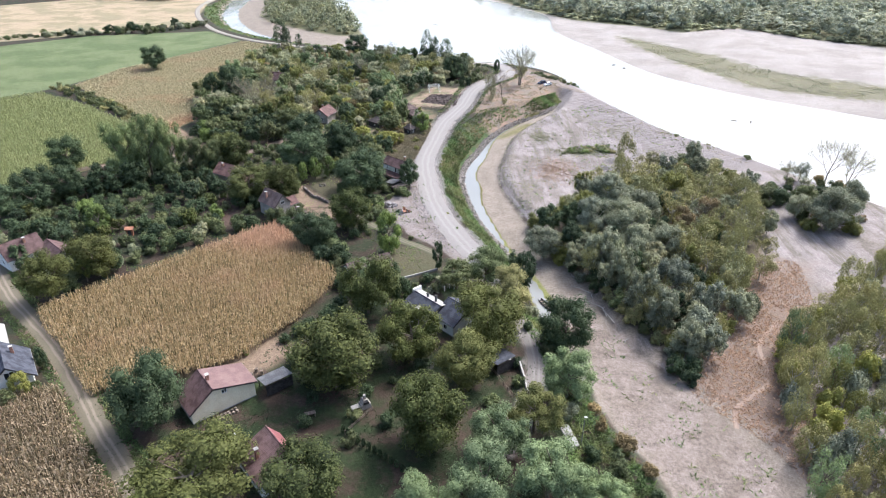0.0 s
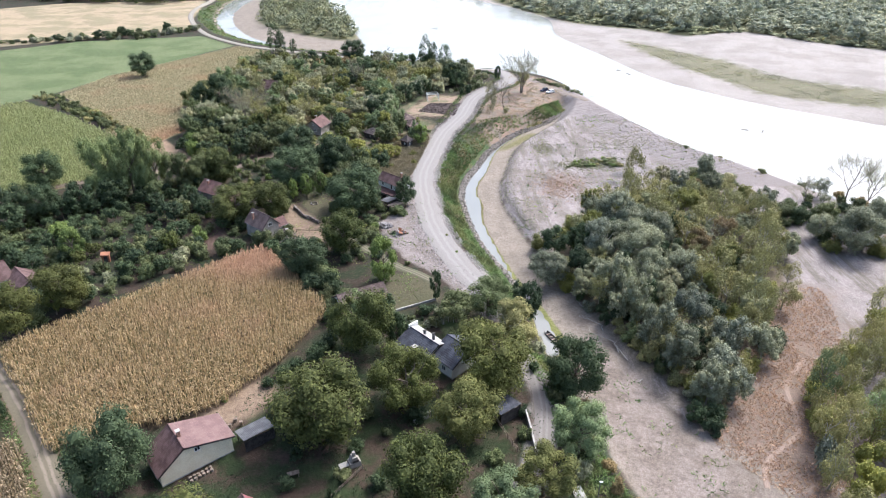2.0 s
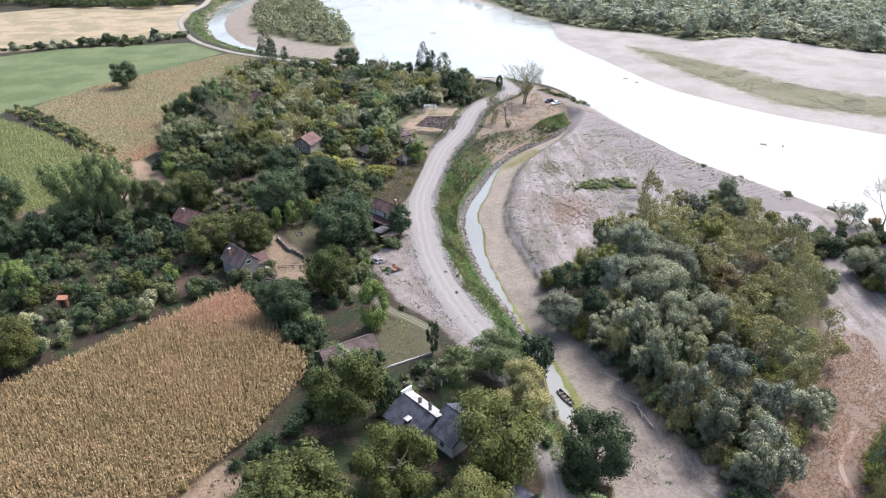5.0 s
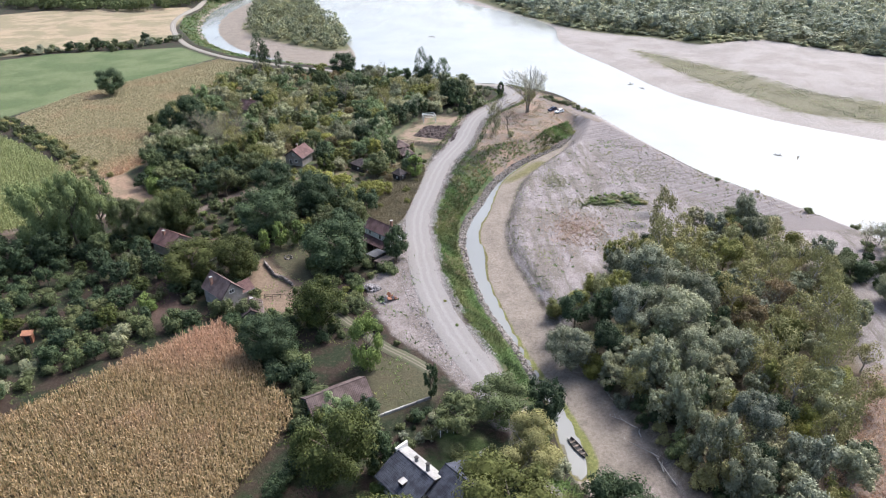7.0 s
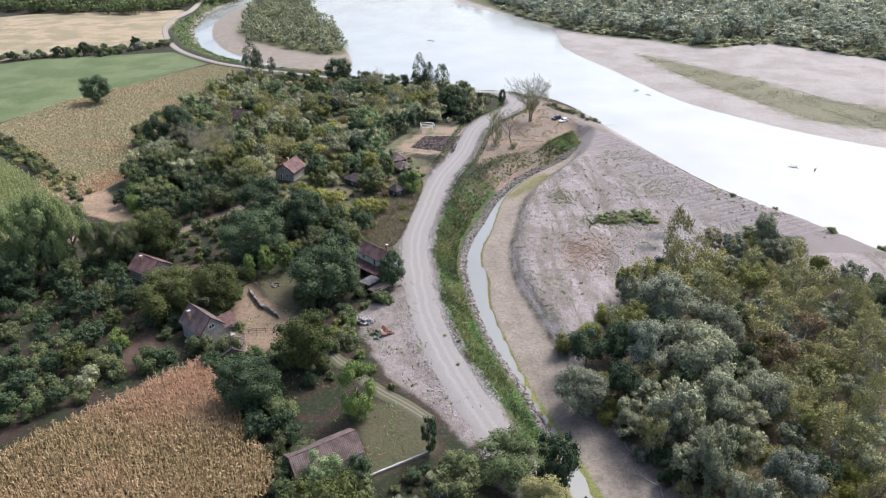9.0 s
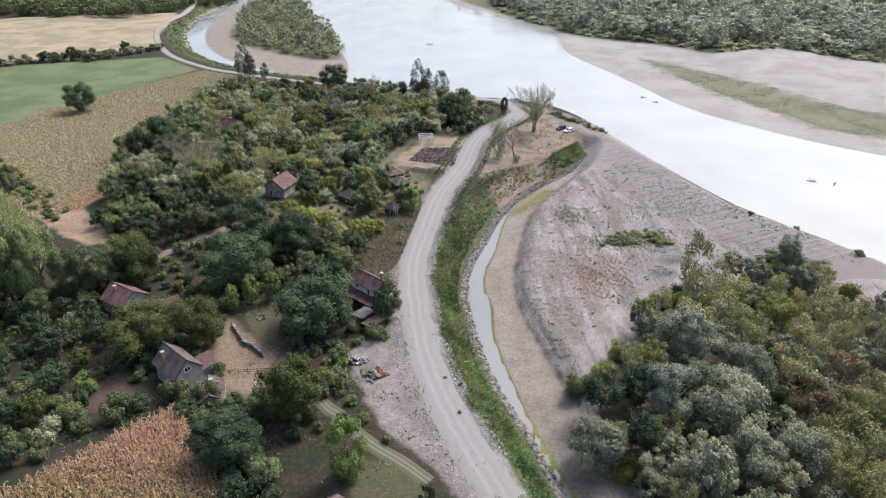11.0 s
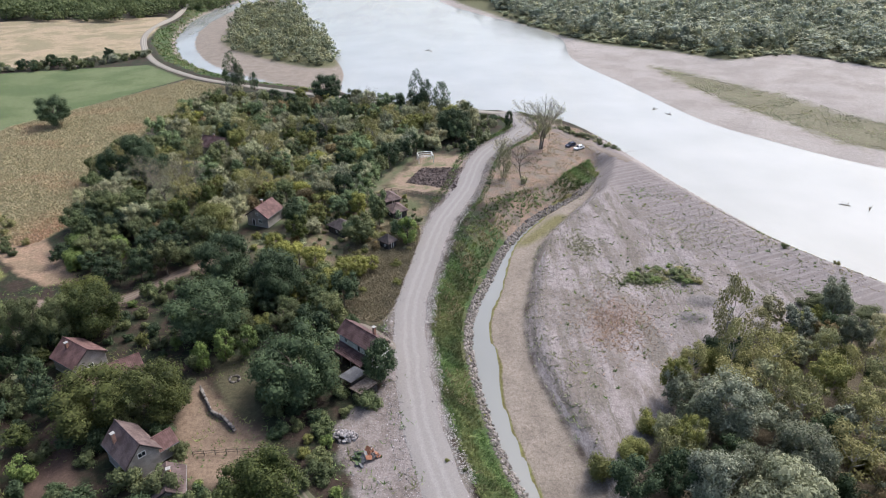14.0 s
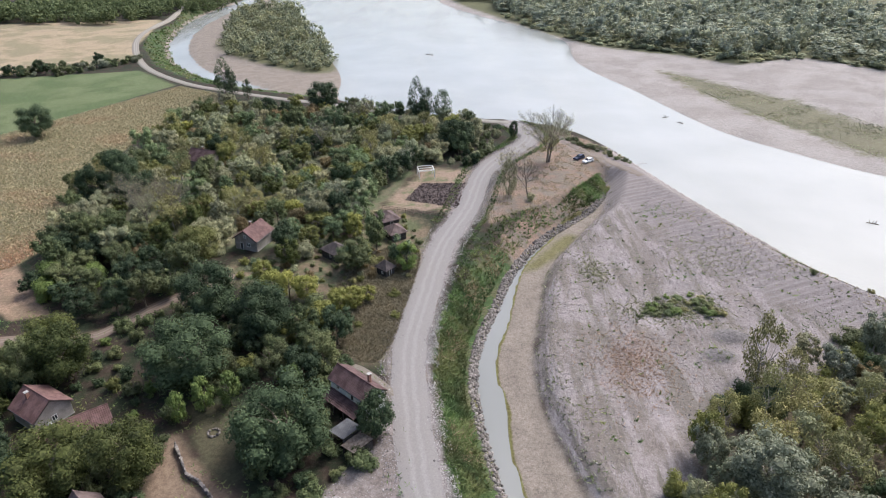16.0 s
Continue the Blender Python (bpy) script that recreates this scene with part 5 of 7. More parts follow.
def woods(name, outline, gap, tall, seed, material, label, count=420, size=0.1, shapes=("many", "round", "bush"), slim=0.62):
    """A wood as one mass: each tree one of a few leafy crowns, turned and sized by chance."""
    r = np.random.default_rng(seed)
    lo, hi = outline.min(0), outline.max(0)
    gxx, gyy = np.meshgrid(np.arange(lo[0], hi[0], gap), np.arange(lo[1], hi[1], gap))
    p = np.c_[gxx.ravel(), gyy.ravel()] + r.uniform(-0.5, 0.5, (gxx.size, 2)) * gap
    p = p[(sdf(p[:, 0], p[:, 1], outline) < 0) & (np.hypot(p[:, 0], p[:, 1] - 90) < 650)]
    z = surf(p[:, 0], p[:, 1])
    kinds = []
    for k in range(6):
        c, rad = puffs_of(shapes[k % len(shapes)], r)
        pick = r.choice(len(c), count, p=rad**2 / (rad**2).sum())
        d = r.normal(0, 1, (count, 3))
        d[:, 2] = np.abs(d[:, 2]) * np.where(r.random(count) < 0.72, 1, -1)
        d /= np.linalg.norm(d, axis=1)[:, None]
        lv, lf = leaves(c[pick] + d * (rad[pick] * r.uniform(0.7, 1.12, count))[:, None], d, size, r)
        few = r.choice(len(c), 9, replace=False)
        cv = np.vstack([ICO_V * rad[i] * 0.72 + c[i] for i in few])
        cf = np.vstack([ICO_F + j * len(ICO_V) for j in range(9)])
        kinds.append((np.vstack([lv, cv]), np.vstack([lf, cf + len(lv)])))
    verts, faces, base = [], [], 0
    for (x, y), h in zip(p, z):
        s, w, a = r.uniform(*tall), gap * slim * r.uniform(0.8, 1.3), r.uniform(0, 6.28)
        v, f = kinds[int(r.integers(0, 6))]
        c, t = math.cos(a) * w, math.sin(a) * w
        verts.append(np.c_[v[:, 0] * c - v[:, 1] * t, v[:, 0] * t + v[:, 1] * c, v[:, 2] * s * 0.5] + (x, y, h + s * 0.46))
        faces.append(f + base)
        base += len(v)
    return stuff(name, np.vstack(verts), np.vstack(faces), material, label, "woods")


FAR_WOOD = arr((-60, 860), (-10, 760), (34, 700), (44, 655), (66, 585), (97, 524), (136, 490), (160, 464), (202, 474), (236, 437), (272, 409), (345, 356), (470, 266), (520, 330), (470, 560), (250, 700), (60, 860))
# the far woods carry their haze in the leaf colour
woods("riverside_woods", FAR_WOOD, 12.5, (7, 19), 31, M["wood_haze"], "dense riverside woods beyond the far gravel bar, leaf colour paled and blued for haze", 360, 0.095, slim=0.72)
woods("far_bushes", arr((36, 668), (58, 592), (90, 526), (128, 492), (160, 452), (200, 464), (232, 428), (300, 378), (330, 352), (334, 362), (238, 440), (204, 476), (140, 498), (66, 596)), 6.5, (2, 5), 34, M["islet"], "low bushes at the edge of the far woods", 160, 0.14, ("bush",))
woods("dike_woods", arr((-330, 566), (-236, 560), (-214, 610), (-196, 676), (-200, 800), (-480, 800), (-480, 600)), 9.0, (8, 14), 32, M["shrub"], "dark woods behind the stubble field", 260, 0.11)
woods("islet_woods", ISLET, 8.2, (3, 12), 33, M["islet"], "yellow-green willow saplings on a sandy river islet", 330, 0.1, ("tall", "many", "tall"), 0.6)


def crop(name, outline, row, along, gap, high, seed, material, label, blades=6, wide=0.07):
    """Rows of maize: each plant a bundle of arching leaf blades and a tassel."""
    r = np.random.default_rng(seed)
    u = np.array([math.cos(along), math.sin(along)])
    w = np.array([-u[1], u[0]])
    q = outline @ np.c_[u, w]
    lo, hi = q.min(0), q.max(0)
    a, b = np.meshgrid(np.arange(lo[0], hi[0], gap), np.arange(lo[1], hi[1], row))
    p = np.c_[a.ravel(), b.ravel()] + r.normal(0, 0.08, (a.size, 2))
    p = p[:, :1] * u + p[:, 1:] * w
    p = p[sdf(p[:, 0], p[:, 1], outline) < r.uniform(-0.8, 0.3, len(p))]
    k = len(p)
    z = surf(p[:, 0], p[:, 1])
    s = high * (1 + 0.12 * waves(p[:, 0], p[:, 1], 12, seed)) * r.uniform(0.82, 1.12, k)
    verts, faces, base = [], [], 0
    for j in range(blades):
        ang, at_h, ln_b = r.uniform(0, 6.28, k), r.uniform(0.35, 0.95, k) * s, r.uniform(0.45, 0.85, k)
        dx, dy = np.cos(ang), np.sin(ang)
        foot = np.c_[p, z + at_h * 0.8]
        mid = foot + np.c_[dx * ln_b * 0.5, dy * ln_b * 0.5, 0.28 * ln_b + 0.05]
        tip = foot + np.c_[dx * ln_b, dy * ln_b, -0.1 * ln_b]
        sd = np.c_[-dy, dx, np.zeros(k)] * wide
        verts.append(np.stack([foot - sd * 0.5, foot + sd * 0.5, mid + sd, mid - sd, tip], 1).reshape(-1, 3))
        i = np.arange(k)[:, None] * 5 + base
        faces += (i + np.array([[0, 1, 2, 3]])).tolist() + (i + np.array([[3, 2, 4]])).tolist()
        base += 5 * k
    ang = r.uniform(0, 6.28, k)
    sd = np.c_[np.cos(ang), np.sin(ang), np.zeros(k)] * 0.035
    lo_p, hi_p = np.c_[p, z - 0.02], np.c_[p, z + s]
    verts.append(np.stack([lo_p - sd, lo_p + sd, hi_p + sd * 2.4, hi_p - sd * 2.4], 1).reshape(-1, 3))
    faces += (np.arange(k)[:, None] * 4 + base + np.array([[0, 1, 2, 3]])).tolist()
    return stuff(name, np.vstack(verts), faces, material, label, "crop")


crop("dry_maize", CORN_NEAR, 0.9, 0.75, 0.36, 2.4, 41, M["corn"], "field of dry straw-coloured maize in dense rows", 8, 0.085)
crop("dry_maize", CORN_SOUTH, 0.9, 0.75, 0.38, 2.4, 42, M["corn_old"], "field of withered maize beside the lane", 8, 0.085)
crop("green_maize", MAIZE_GREEN, 1.2, 1.0, 0.75, 2.2, 43, M["corn_green"], "field of still green maize in rows", 4, 0.2)


def tufts(name, pts, size, high, seed, material, label, blades=5):
    """Low plants of a few upright blades each."""
    r = np.random.default_rng(seed)
    p = np.repeat(pts, blades, 0) + r.normal(0, size * 0.5, (len(pts) * blades, 2))
    k = len(p)
    z = surf(p[:, 0], p[:, 1]) - 0.03
    ang, s = r.uniform(0, 6.28, k), high * r.uniform(0.4, 1.2, k)
    lean = r.normal(0, 0.8, (k, 2)) * s[:, None]
    sd = np.c_[np.cos(ang), np.sin(ang), np.zeros(k)] * (size * r.uniform(0.5, 1.1, k))[:, None]
    foot, tip = np.c_[p, z], np.c_[p + lean * 1.2, z + s]
    v = np.stack([foot - sd, foot + sd, tip], 1).reshape(-1, 3)
    return stuff(name, v, np.arange(3 * k).reshape(-1, 3), material, label, "weeds")


def sown(outline, count, seed, keep=None):
    r = np.random.default_rng(seed)
    p = r.uniform(outline.min(0), outline.max(0), (count, 2))
    ok = sdf(p[:, 0], p[:, 1], outline) < 0
    if keep is not None:
        ok &= keep(p, r)
    return p[ok]


BANK = np.vstack([arr((12, 120), (6, 138), (1, 150), (-3.5, 165), (-4.2, 185), (-4, 198), (-1, 214), (5, 236), (12, 253), (30, 264), (48, 292)), arr((50, 283), (36, 264), (22, 250), (13, 234), (7.5, 218), (2.6, 201), (1.6, 186), (5.6, 161), (11.5, 143), (16, 128))])
tufts("bank_weeds", sown(BANK, 60000, 51, lambda p, r: (r.random(len(p)) > 0.8 * step(p[:, 1], 200, 232) * step(-p[:, 1], -272, -262)) & (line_dist(p[:, 0], p[:, 1], ROAD) > 4.6 + 1.6 * r.random(len(p)) + waves(p[:, 0], p[:, 1], 14, 62))), 0.16, 0.75, 51, M["weeds"], "lush green weeds on the creek bank", 6)
tufts("bank_dry_weeds", sown(BANK, 12000, 52, lambda p, r: (waves(p[:, 0], p[:, 1], 16, 52) > 0.1) & (line_dist(p[:, 0], p[:, 1], ROAD) > 5.4)), 0.12, 0.9, 52, M["drygrass"], "withered stalks among the bank weeds", 5)
tufts("meadow_grass", sown(DRY_MEADOW, 14000, 53), 0.1, 0.6, 53, M["hay"], "tall withered meadow grass", 5)
tufts("red_grass", sown(RED_GRASS, 17000, 54, lambda p, r: waves(p[:, 0], p[:, 1], 9, 54) + 0.5 * r.random(len(p)) > -0.1), 0.08, 0.4, 54, M["redgrass"], "withered reddish grass on the gravel bar", 5)
tufts("isle_weeds", sown(arr((20, 160), (16, 190), (22, 225), (44, 262), (70, 270), (100, 210), (80, 205), (40, 190)), 16000, 55, lambda p, r: 0.5 * waves(p[:, 0], p[:, 1], 26, 55) + 0.35 * waves(p[:, 0], p[:, 1], 6, 57) + 0.5 * r.random(len(p)) > 0.5), 0.1, 0.3, 55, M["weeds"], "scattered low weeds on the gravel", 5)
tufts("orchard_grass", sown(np.vstack([arr((-118, 150), (-60, 110)), arr((-30, 100), (-6, 120), (-14, 200), (-24, 230), (-60, 222), (-100, 200))]), 14000, 56, lambda p, r: waves(p[:, 0], p[:, 1], 10, 56) > 0.0), 0.1, 0.35, 56, M["weeds"], "rough grass between the trees", 4)
tufts("south_grass", sown(arr((-66, 78), (-40, 86), (-24, 112), (10, 108), (20, 90), (28, 60), (0, 50), (-40, 52)), 12000, 57, lambda p, r: waves(p[:, 0], p[:, 1], 10, 57) > 0.0), 0.1, 0.3, 57, M["dark"], "shaded lawn grass round the houses", 4)
tufts("bar_weeds", sown(arr((26, 168), (22, 190), (27, 225), (48, 262), (64, 272), (96, 210), (80, 205), (46, 192)), 480, 75, lambda p, r: waves(p[:, 0], p[:, 1], 18, 75) > -0.1), 0.2, 0.4, 75, M["weeds"], "small dark weeds dotted over the gravel bar", 9)
tufts("channel_weeds", sown(LOW_BED, 3600, 58, lambda p, r: waves(p[:, 0], p[:, 1], 8, 58) > 0.12), 0.1, 0.35, 58, M["weeds"], "weeds on the dry creek bed", 4)
tufts("slope_weeds", sown(arr((14, 112), (20, 106), (23, 90), (26, 76), (31, 62), (35, 40), (18, 38), (19, 66), (18, 88)), 10000, 77, lambda p, r: waves(p[:, 0], p[:, 1], 11, 77) + 0.9 * r.random(len(p)) + 0.04 * np.minimum(p[:, 1] - 58, 0) > 0.1), 0.16, 0.6, 77, M["weeds"], "green weeds on the slope to the dry creek", 5)
tufts("patch_grass", np.vstack([np.random.default_rng(78).normal((46, 211.5), (5.5, 2.4), (1100, 2)), np.random.default_rng(79).normal((33.7, 228), (2.0, 3.6), (420, 2)), np.random.default_rng(80).normal((64, 232), (7, 6), (420, 2))]), 0.14, 0.3, 78, M["scrub"], "yellowish grass patches on the gravel bar", 5)


# ---- stones ----
STONES = []
for s in range(6):
    r = np.random.default_rng(200 + s)
    v = ICO_V * r.uniform(0.7, 1.2, (len(ICO_V), 1)) * r.uniform(0.6, 1.1, 3)
    STONES.append(v)


def stones(name, pts, size, seed, material, label, up=0.1):
    r = np.random.default_rng(seed)
    z = surf(pts[:, 0], pts[:, 1])
    verts, faces = [], []
    for k, ((x, y), h) in enumerate(zip(pts, z)):
        a, q = r.uniform(0, 6.28), size * r.uniform(0.5, 1.35)
        c, s = math.cos(a), math.sin(a)
        v = STONES[int(r.integers(0, 6))] @ np.array([[c, s, 0], [-s, c, 0], [0, 0, 0.8]])
        verts.append(v * q + (x, y, h + q * up))
        faces.append(ICO_F + k * len(ICO_V))
    return stuff(name, np.vstack(verts), np.vstack(faces), material, label, "stones")


def beside(line, lo, hi, count, seed):
    """Places to the land side of a line, between two distances from it."""
    r = np.random.default_rng(seed)
    k = r.uniform(0, len(line) - 1.001, count)
    i, f = k.astype(int), k % 1
    p = line[i] * (1 - f)[:, None] + line[i + 1] * f[:, None]
    d = line[i + 1] - line[i]
    side = np.stack([-d[:, 1], d[:, 0]], 1) / np.linalg.norm(d, axis=1)[:, None]
    return p + side * r.uniform(lo, hi, count)[:, None]


tufts("crest_weeds", sown(arr((58, 262), (68, 262), (92, 226), (108, 202), (98, 198), (80, 224)), 1500, 83, lambda p, r: waves(p[:, 0], p[:, 1], 9, 83) + 0.6 * r.random(len(p)) > 0.15), 0.13, 0.35, 83, M["hay"], "brownish dry weeds on the crest of the bar", 5)
tufts("lane_grass", np.vstack([beside(LANE, 1.9, 3.6, 2600, 81), beside(LANE, -3.6, -1.9, 2600, 82)]), 0.13, 0.4, 81, M["weeds"], "grass along both sides of the field lane", 4)
rip_pts = beside(RIP, -0.5, 1.3, 3000, 61)
near_rip = rip_pts[(rip_pts[:, 1] > 168) & (rip_pts[:, 1] < 186)][:280]
rest = rip_pts[~((rip_pts[:, 1] > 168) & (rip_pts[:, 1] < 186))]
stones("riprap_stones", rest, 0.42, 61, M["stone"], "grey riprap boulders along the creek")
stones("verge_stones", beside(ROAD[15:145], 3.0, 5.6, 1800, 63), 0.16, 63, M["gravel"], "pale stones on the road's inner verge")
stones("rubble", sown(RUBBLE, 1300, 64), 0.1, 64, M["gravel"], "scattered pale rubble beside the road")

tufts("field_grass", sown(MAIZE_TAN, 60000, 44), 0.22, 0.55, 44, M["corn_tan"], "tall dry tan grass on the field", 3)
tufts("marsh_grass", sown(MARSH, 26000, 76, lambda p, r: waves(p[:, 0], p[:, 1], 24, 76) + 0.6 * r.random(len(p)) > 0.25), 0.2, 0.3, 76, M["islet"], "green marsh grass on the far gravel bar", 4)
tufts("dike_weeds", sown(DIKE_GREEN, 14000, 59), 0.4, 0.9, 59, M["weeds"], "lush weeds between the dike track and the backwater", 4)
tufts("spit_grass", sown(SPIT, 9000, 65, lambda p, r: waves(p[:, 0], p[:, 1], 9, 65) > -0.05), 0.09, 0.35, 65, M["hay"], "dry grass on the river spit", 5)
tufts("dead_weeds", np.random.default_rng(66).normal((35, 194), (4.5, 6), (1300, 2)), 0.1, 0.3, 66, M["redgrass"], "dead reddish weeds on the gravel bar", 4)
tufts("ledge_weeds", beside(LEDGE, -2.2, 2.4, 300, 67), 0.14, 0.4, 67, M["scrub"], "low weeds along the edge of the gravel bar", 4)
tufts("roadside_weeds", np.vstack([beside(ROAD[75:140], 4.6, 7.0, 1200, 68), sown(RUBBLE, 420, 70, lambda p, r: waves(p[:, 0], p[:, 1], 7, 70) > 0.0), beside(ROAD[20:140], -7.0, -5.4, 1600, 69)]), 0.14, 0.5, 68, M["weeds"], "patchy weeds along the gravel road", 4)


def pebbles(name, pts, size, seed, label, material="gravel"):
    """Small eight-sided stones."""
    r = np.random.default_rng(seed)
    octa = np.array([(1, 0, 0), (-1, 0, 0), (0, 1, 0), (0, -1, 0), (0, 0, 0.7), (0, 0, -0.7)])
    tri = np.array([(0, 2, 4), (2, 1, 4), (1, 3, 4), (3, 0, 4), (2, 0, 5), (1, 2, 5), (3, 1, 5), (0, 3, 5)])
    k = len(pts)
    z = surf(pts[:, 0], pts[:, 1])
    q = size * r.lognormal(0, 0.35, k)
    v = octa[None] * r.uniform(0.6, 1.2, (k, 1, 3)) * q[:, None, None]
    a = r.uniform(0, 6.28, k)
    c, s = np.cos(a)[:, None], np.sin(a)[:, None]
    v = np.stack([v[:, :, 0] * c - v[:, :, 1] * s, v[:, :, 0] * s + v[:, :, 1] * c, v[:, :, 2]], -1)
    v += np.c_[pts, z + q * 0.25][:, None]
    f = tri[None] + (np.arange(k) * 6)[:, None, None]
    return stuff(name, v.reshape(-1, 3), f.reshape(-1, 3), M[material], label, "stones")


spread = beside(ROAD[15:145], -5.7, -3.3, 9500, 62)
pebbles("roadside_stones", spread[waves(spread[:, 0], spread[:, 1], 14, 62) > -0.3], 0.115, 62, "pale broken stones along the gravel road", "stone_pale")
pebbles("plot_clods", sown(PLOT, 1500, 84), 0.24, 84, "dark clods of dug earth", "clod")
pebbles("bar_gravel", sown(np.vstack([LEDGE, arr((60, 282), (84, 246), (100, 210), (80, 196), (46, 180), (36, 164))]), 26000, 71), 0.1, 71, "loose grey gravel on the river bar")
pebbles("road_gravel", np.vstack([beside(ROAD[12:145], 1.2, 5.4, 5000, 72), beside(ROAD[12:145], -4.4, -1.0, 4000, 73), sown(RUBBLE, 4000, 74)]), 0.09, 72, "loose gravel on the road and its verge")


# ---- houses ----
def roof_slope(a, b, c, d, relief=0.035, course=0.36, wave=0.3, thick=0.12):
    """A tiled slope: ridge from a to b, eave from d to c. Courses step down it and the tiles ripple along it."""
    a, b, c, d = (np.array(p, float) for p in (a, b, c, d))
    along, down = np.linalg.norm(b - a), np.linalg.norm(d - a)
    nrm = np.cross(b - a, d - a)
    nrm /= np.linalg.norm(nrm)
    if nrm[2] < 0:
        nrm = -nrm
    cols, rows = max(int(along / wave) * 2, 4), max(int(down / course), 3)
    us = np.linspace(0, 1, cols + 1)
    vs = np.sort(np.r_[np.arange(rows) / rows, (np.arange(rows) + 0.97) / rows])
    lift = np.where(np.arange(len(vs)) % 2 == 0, 0.0, relief)
    verts = []
    for v, h in zip(vs, lift):
        p = (a + (d - a) * v)[None] * (1 - us)[:, None] + (b + (c - b) * v)[None] * us[:, None]
        verts.append(p + nrm * (h + relief * 0.7 * (np.arange(cols + 1) % 2))[:, None])
    k = cols + 1
    top = np.vstack(verts)
    ids = np.arange(len(top)).reshape(len(vs), k)
    f = np.stack([ids[:-1, :-1], ids[:-1, 1:], ids[1:, 1:], ids[1:, :-1]], -1).reshape(-1, 4).tolist()
    base = len(top)
    low = np.array([a, b, c, d]) - nrm * thick
    rim = [ids[0, 0], ids[0, -1], ids[-1, -1], ids[-1, 0]]
    f.append([base + 3, base + 2, base + 1, base])
    for i in range(4):
        j = (i + 1) % 4
        f.append([int(rim[i]), base + i, base + j, int(rim[j])])
    return np.vstack([top, low]), f


def slab(profile, y0, y1):
    """A prism: an outline in x and z drawn out from y0 to y1."""
    bm = bmesh.new()
    lo = [bm.verts.new((x, y0, z)) for x, z in profile]
    hi = [bm.verts.new((x, y1, z)) for x, z in profile]
    bm.faces.new(lo[::-1]), bm.faces.new(hi)
    for i in range(len(profile)):
        j = (i + 1) % len(profile)
        bm.faces.new((lo[i], lo[j], hi[j], hi[i]))
    bmesh.ops.recalc_face_normals(bm, faces=bm.faces)
    return bm


def opening(parent, kind, side, along, z0, wide, high, w, d, glass="glass", frame_m="white"):
    """A window or door on the side 'front' (-y), 'back', 'left' (-x) or 'right' of a house's walls."""
    turn = {"front": 0, "right": 90, "back": 180, "left": -90}[side]
    off = d / 2 if side in ("front", "back") else w / 2
    m = pose(0, 0, 0, 0, 0, turn) @ pose(along, -off - 0.02, z0)
    bm = bmesh.new()
    for x0, x1, za, zb in ((-wide / 2, -wide / 2 + 0.09, 0, high), (wide / 2 - 0.09, wide / 2, 0, high), (-wide / 2, wide / 2, high - 0.09, high), (-wide / 2, wide / 2, -0.04, 0.06)):
        box(x0, x1, -0.05, 0.05, za, zb, 0, bm)
    if kind == "window":
        box(-0.03, 0.03, -0.045, 0.04, 0, high, 0, bm)
    win = part(kind, bm, M[frame_m], parent)
    win.matrix_basis = m
    part("pane" if kind == "window" else "leaf", box(-wide / 2 + 0.08, wide / 2 - 0.08, -0.02, 0.03, 0.05, high - 0.08), M[glass], win)


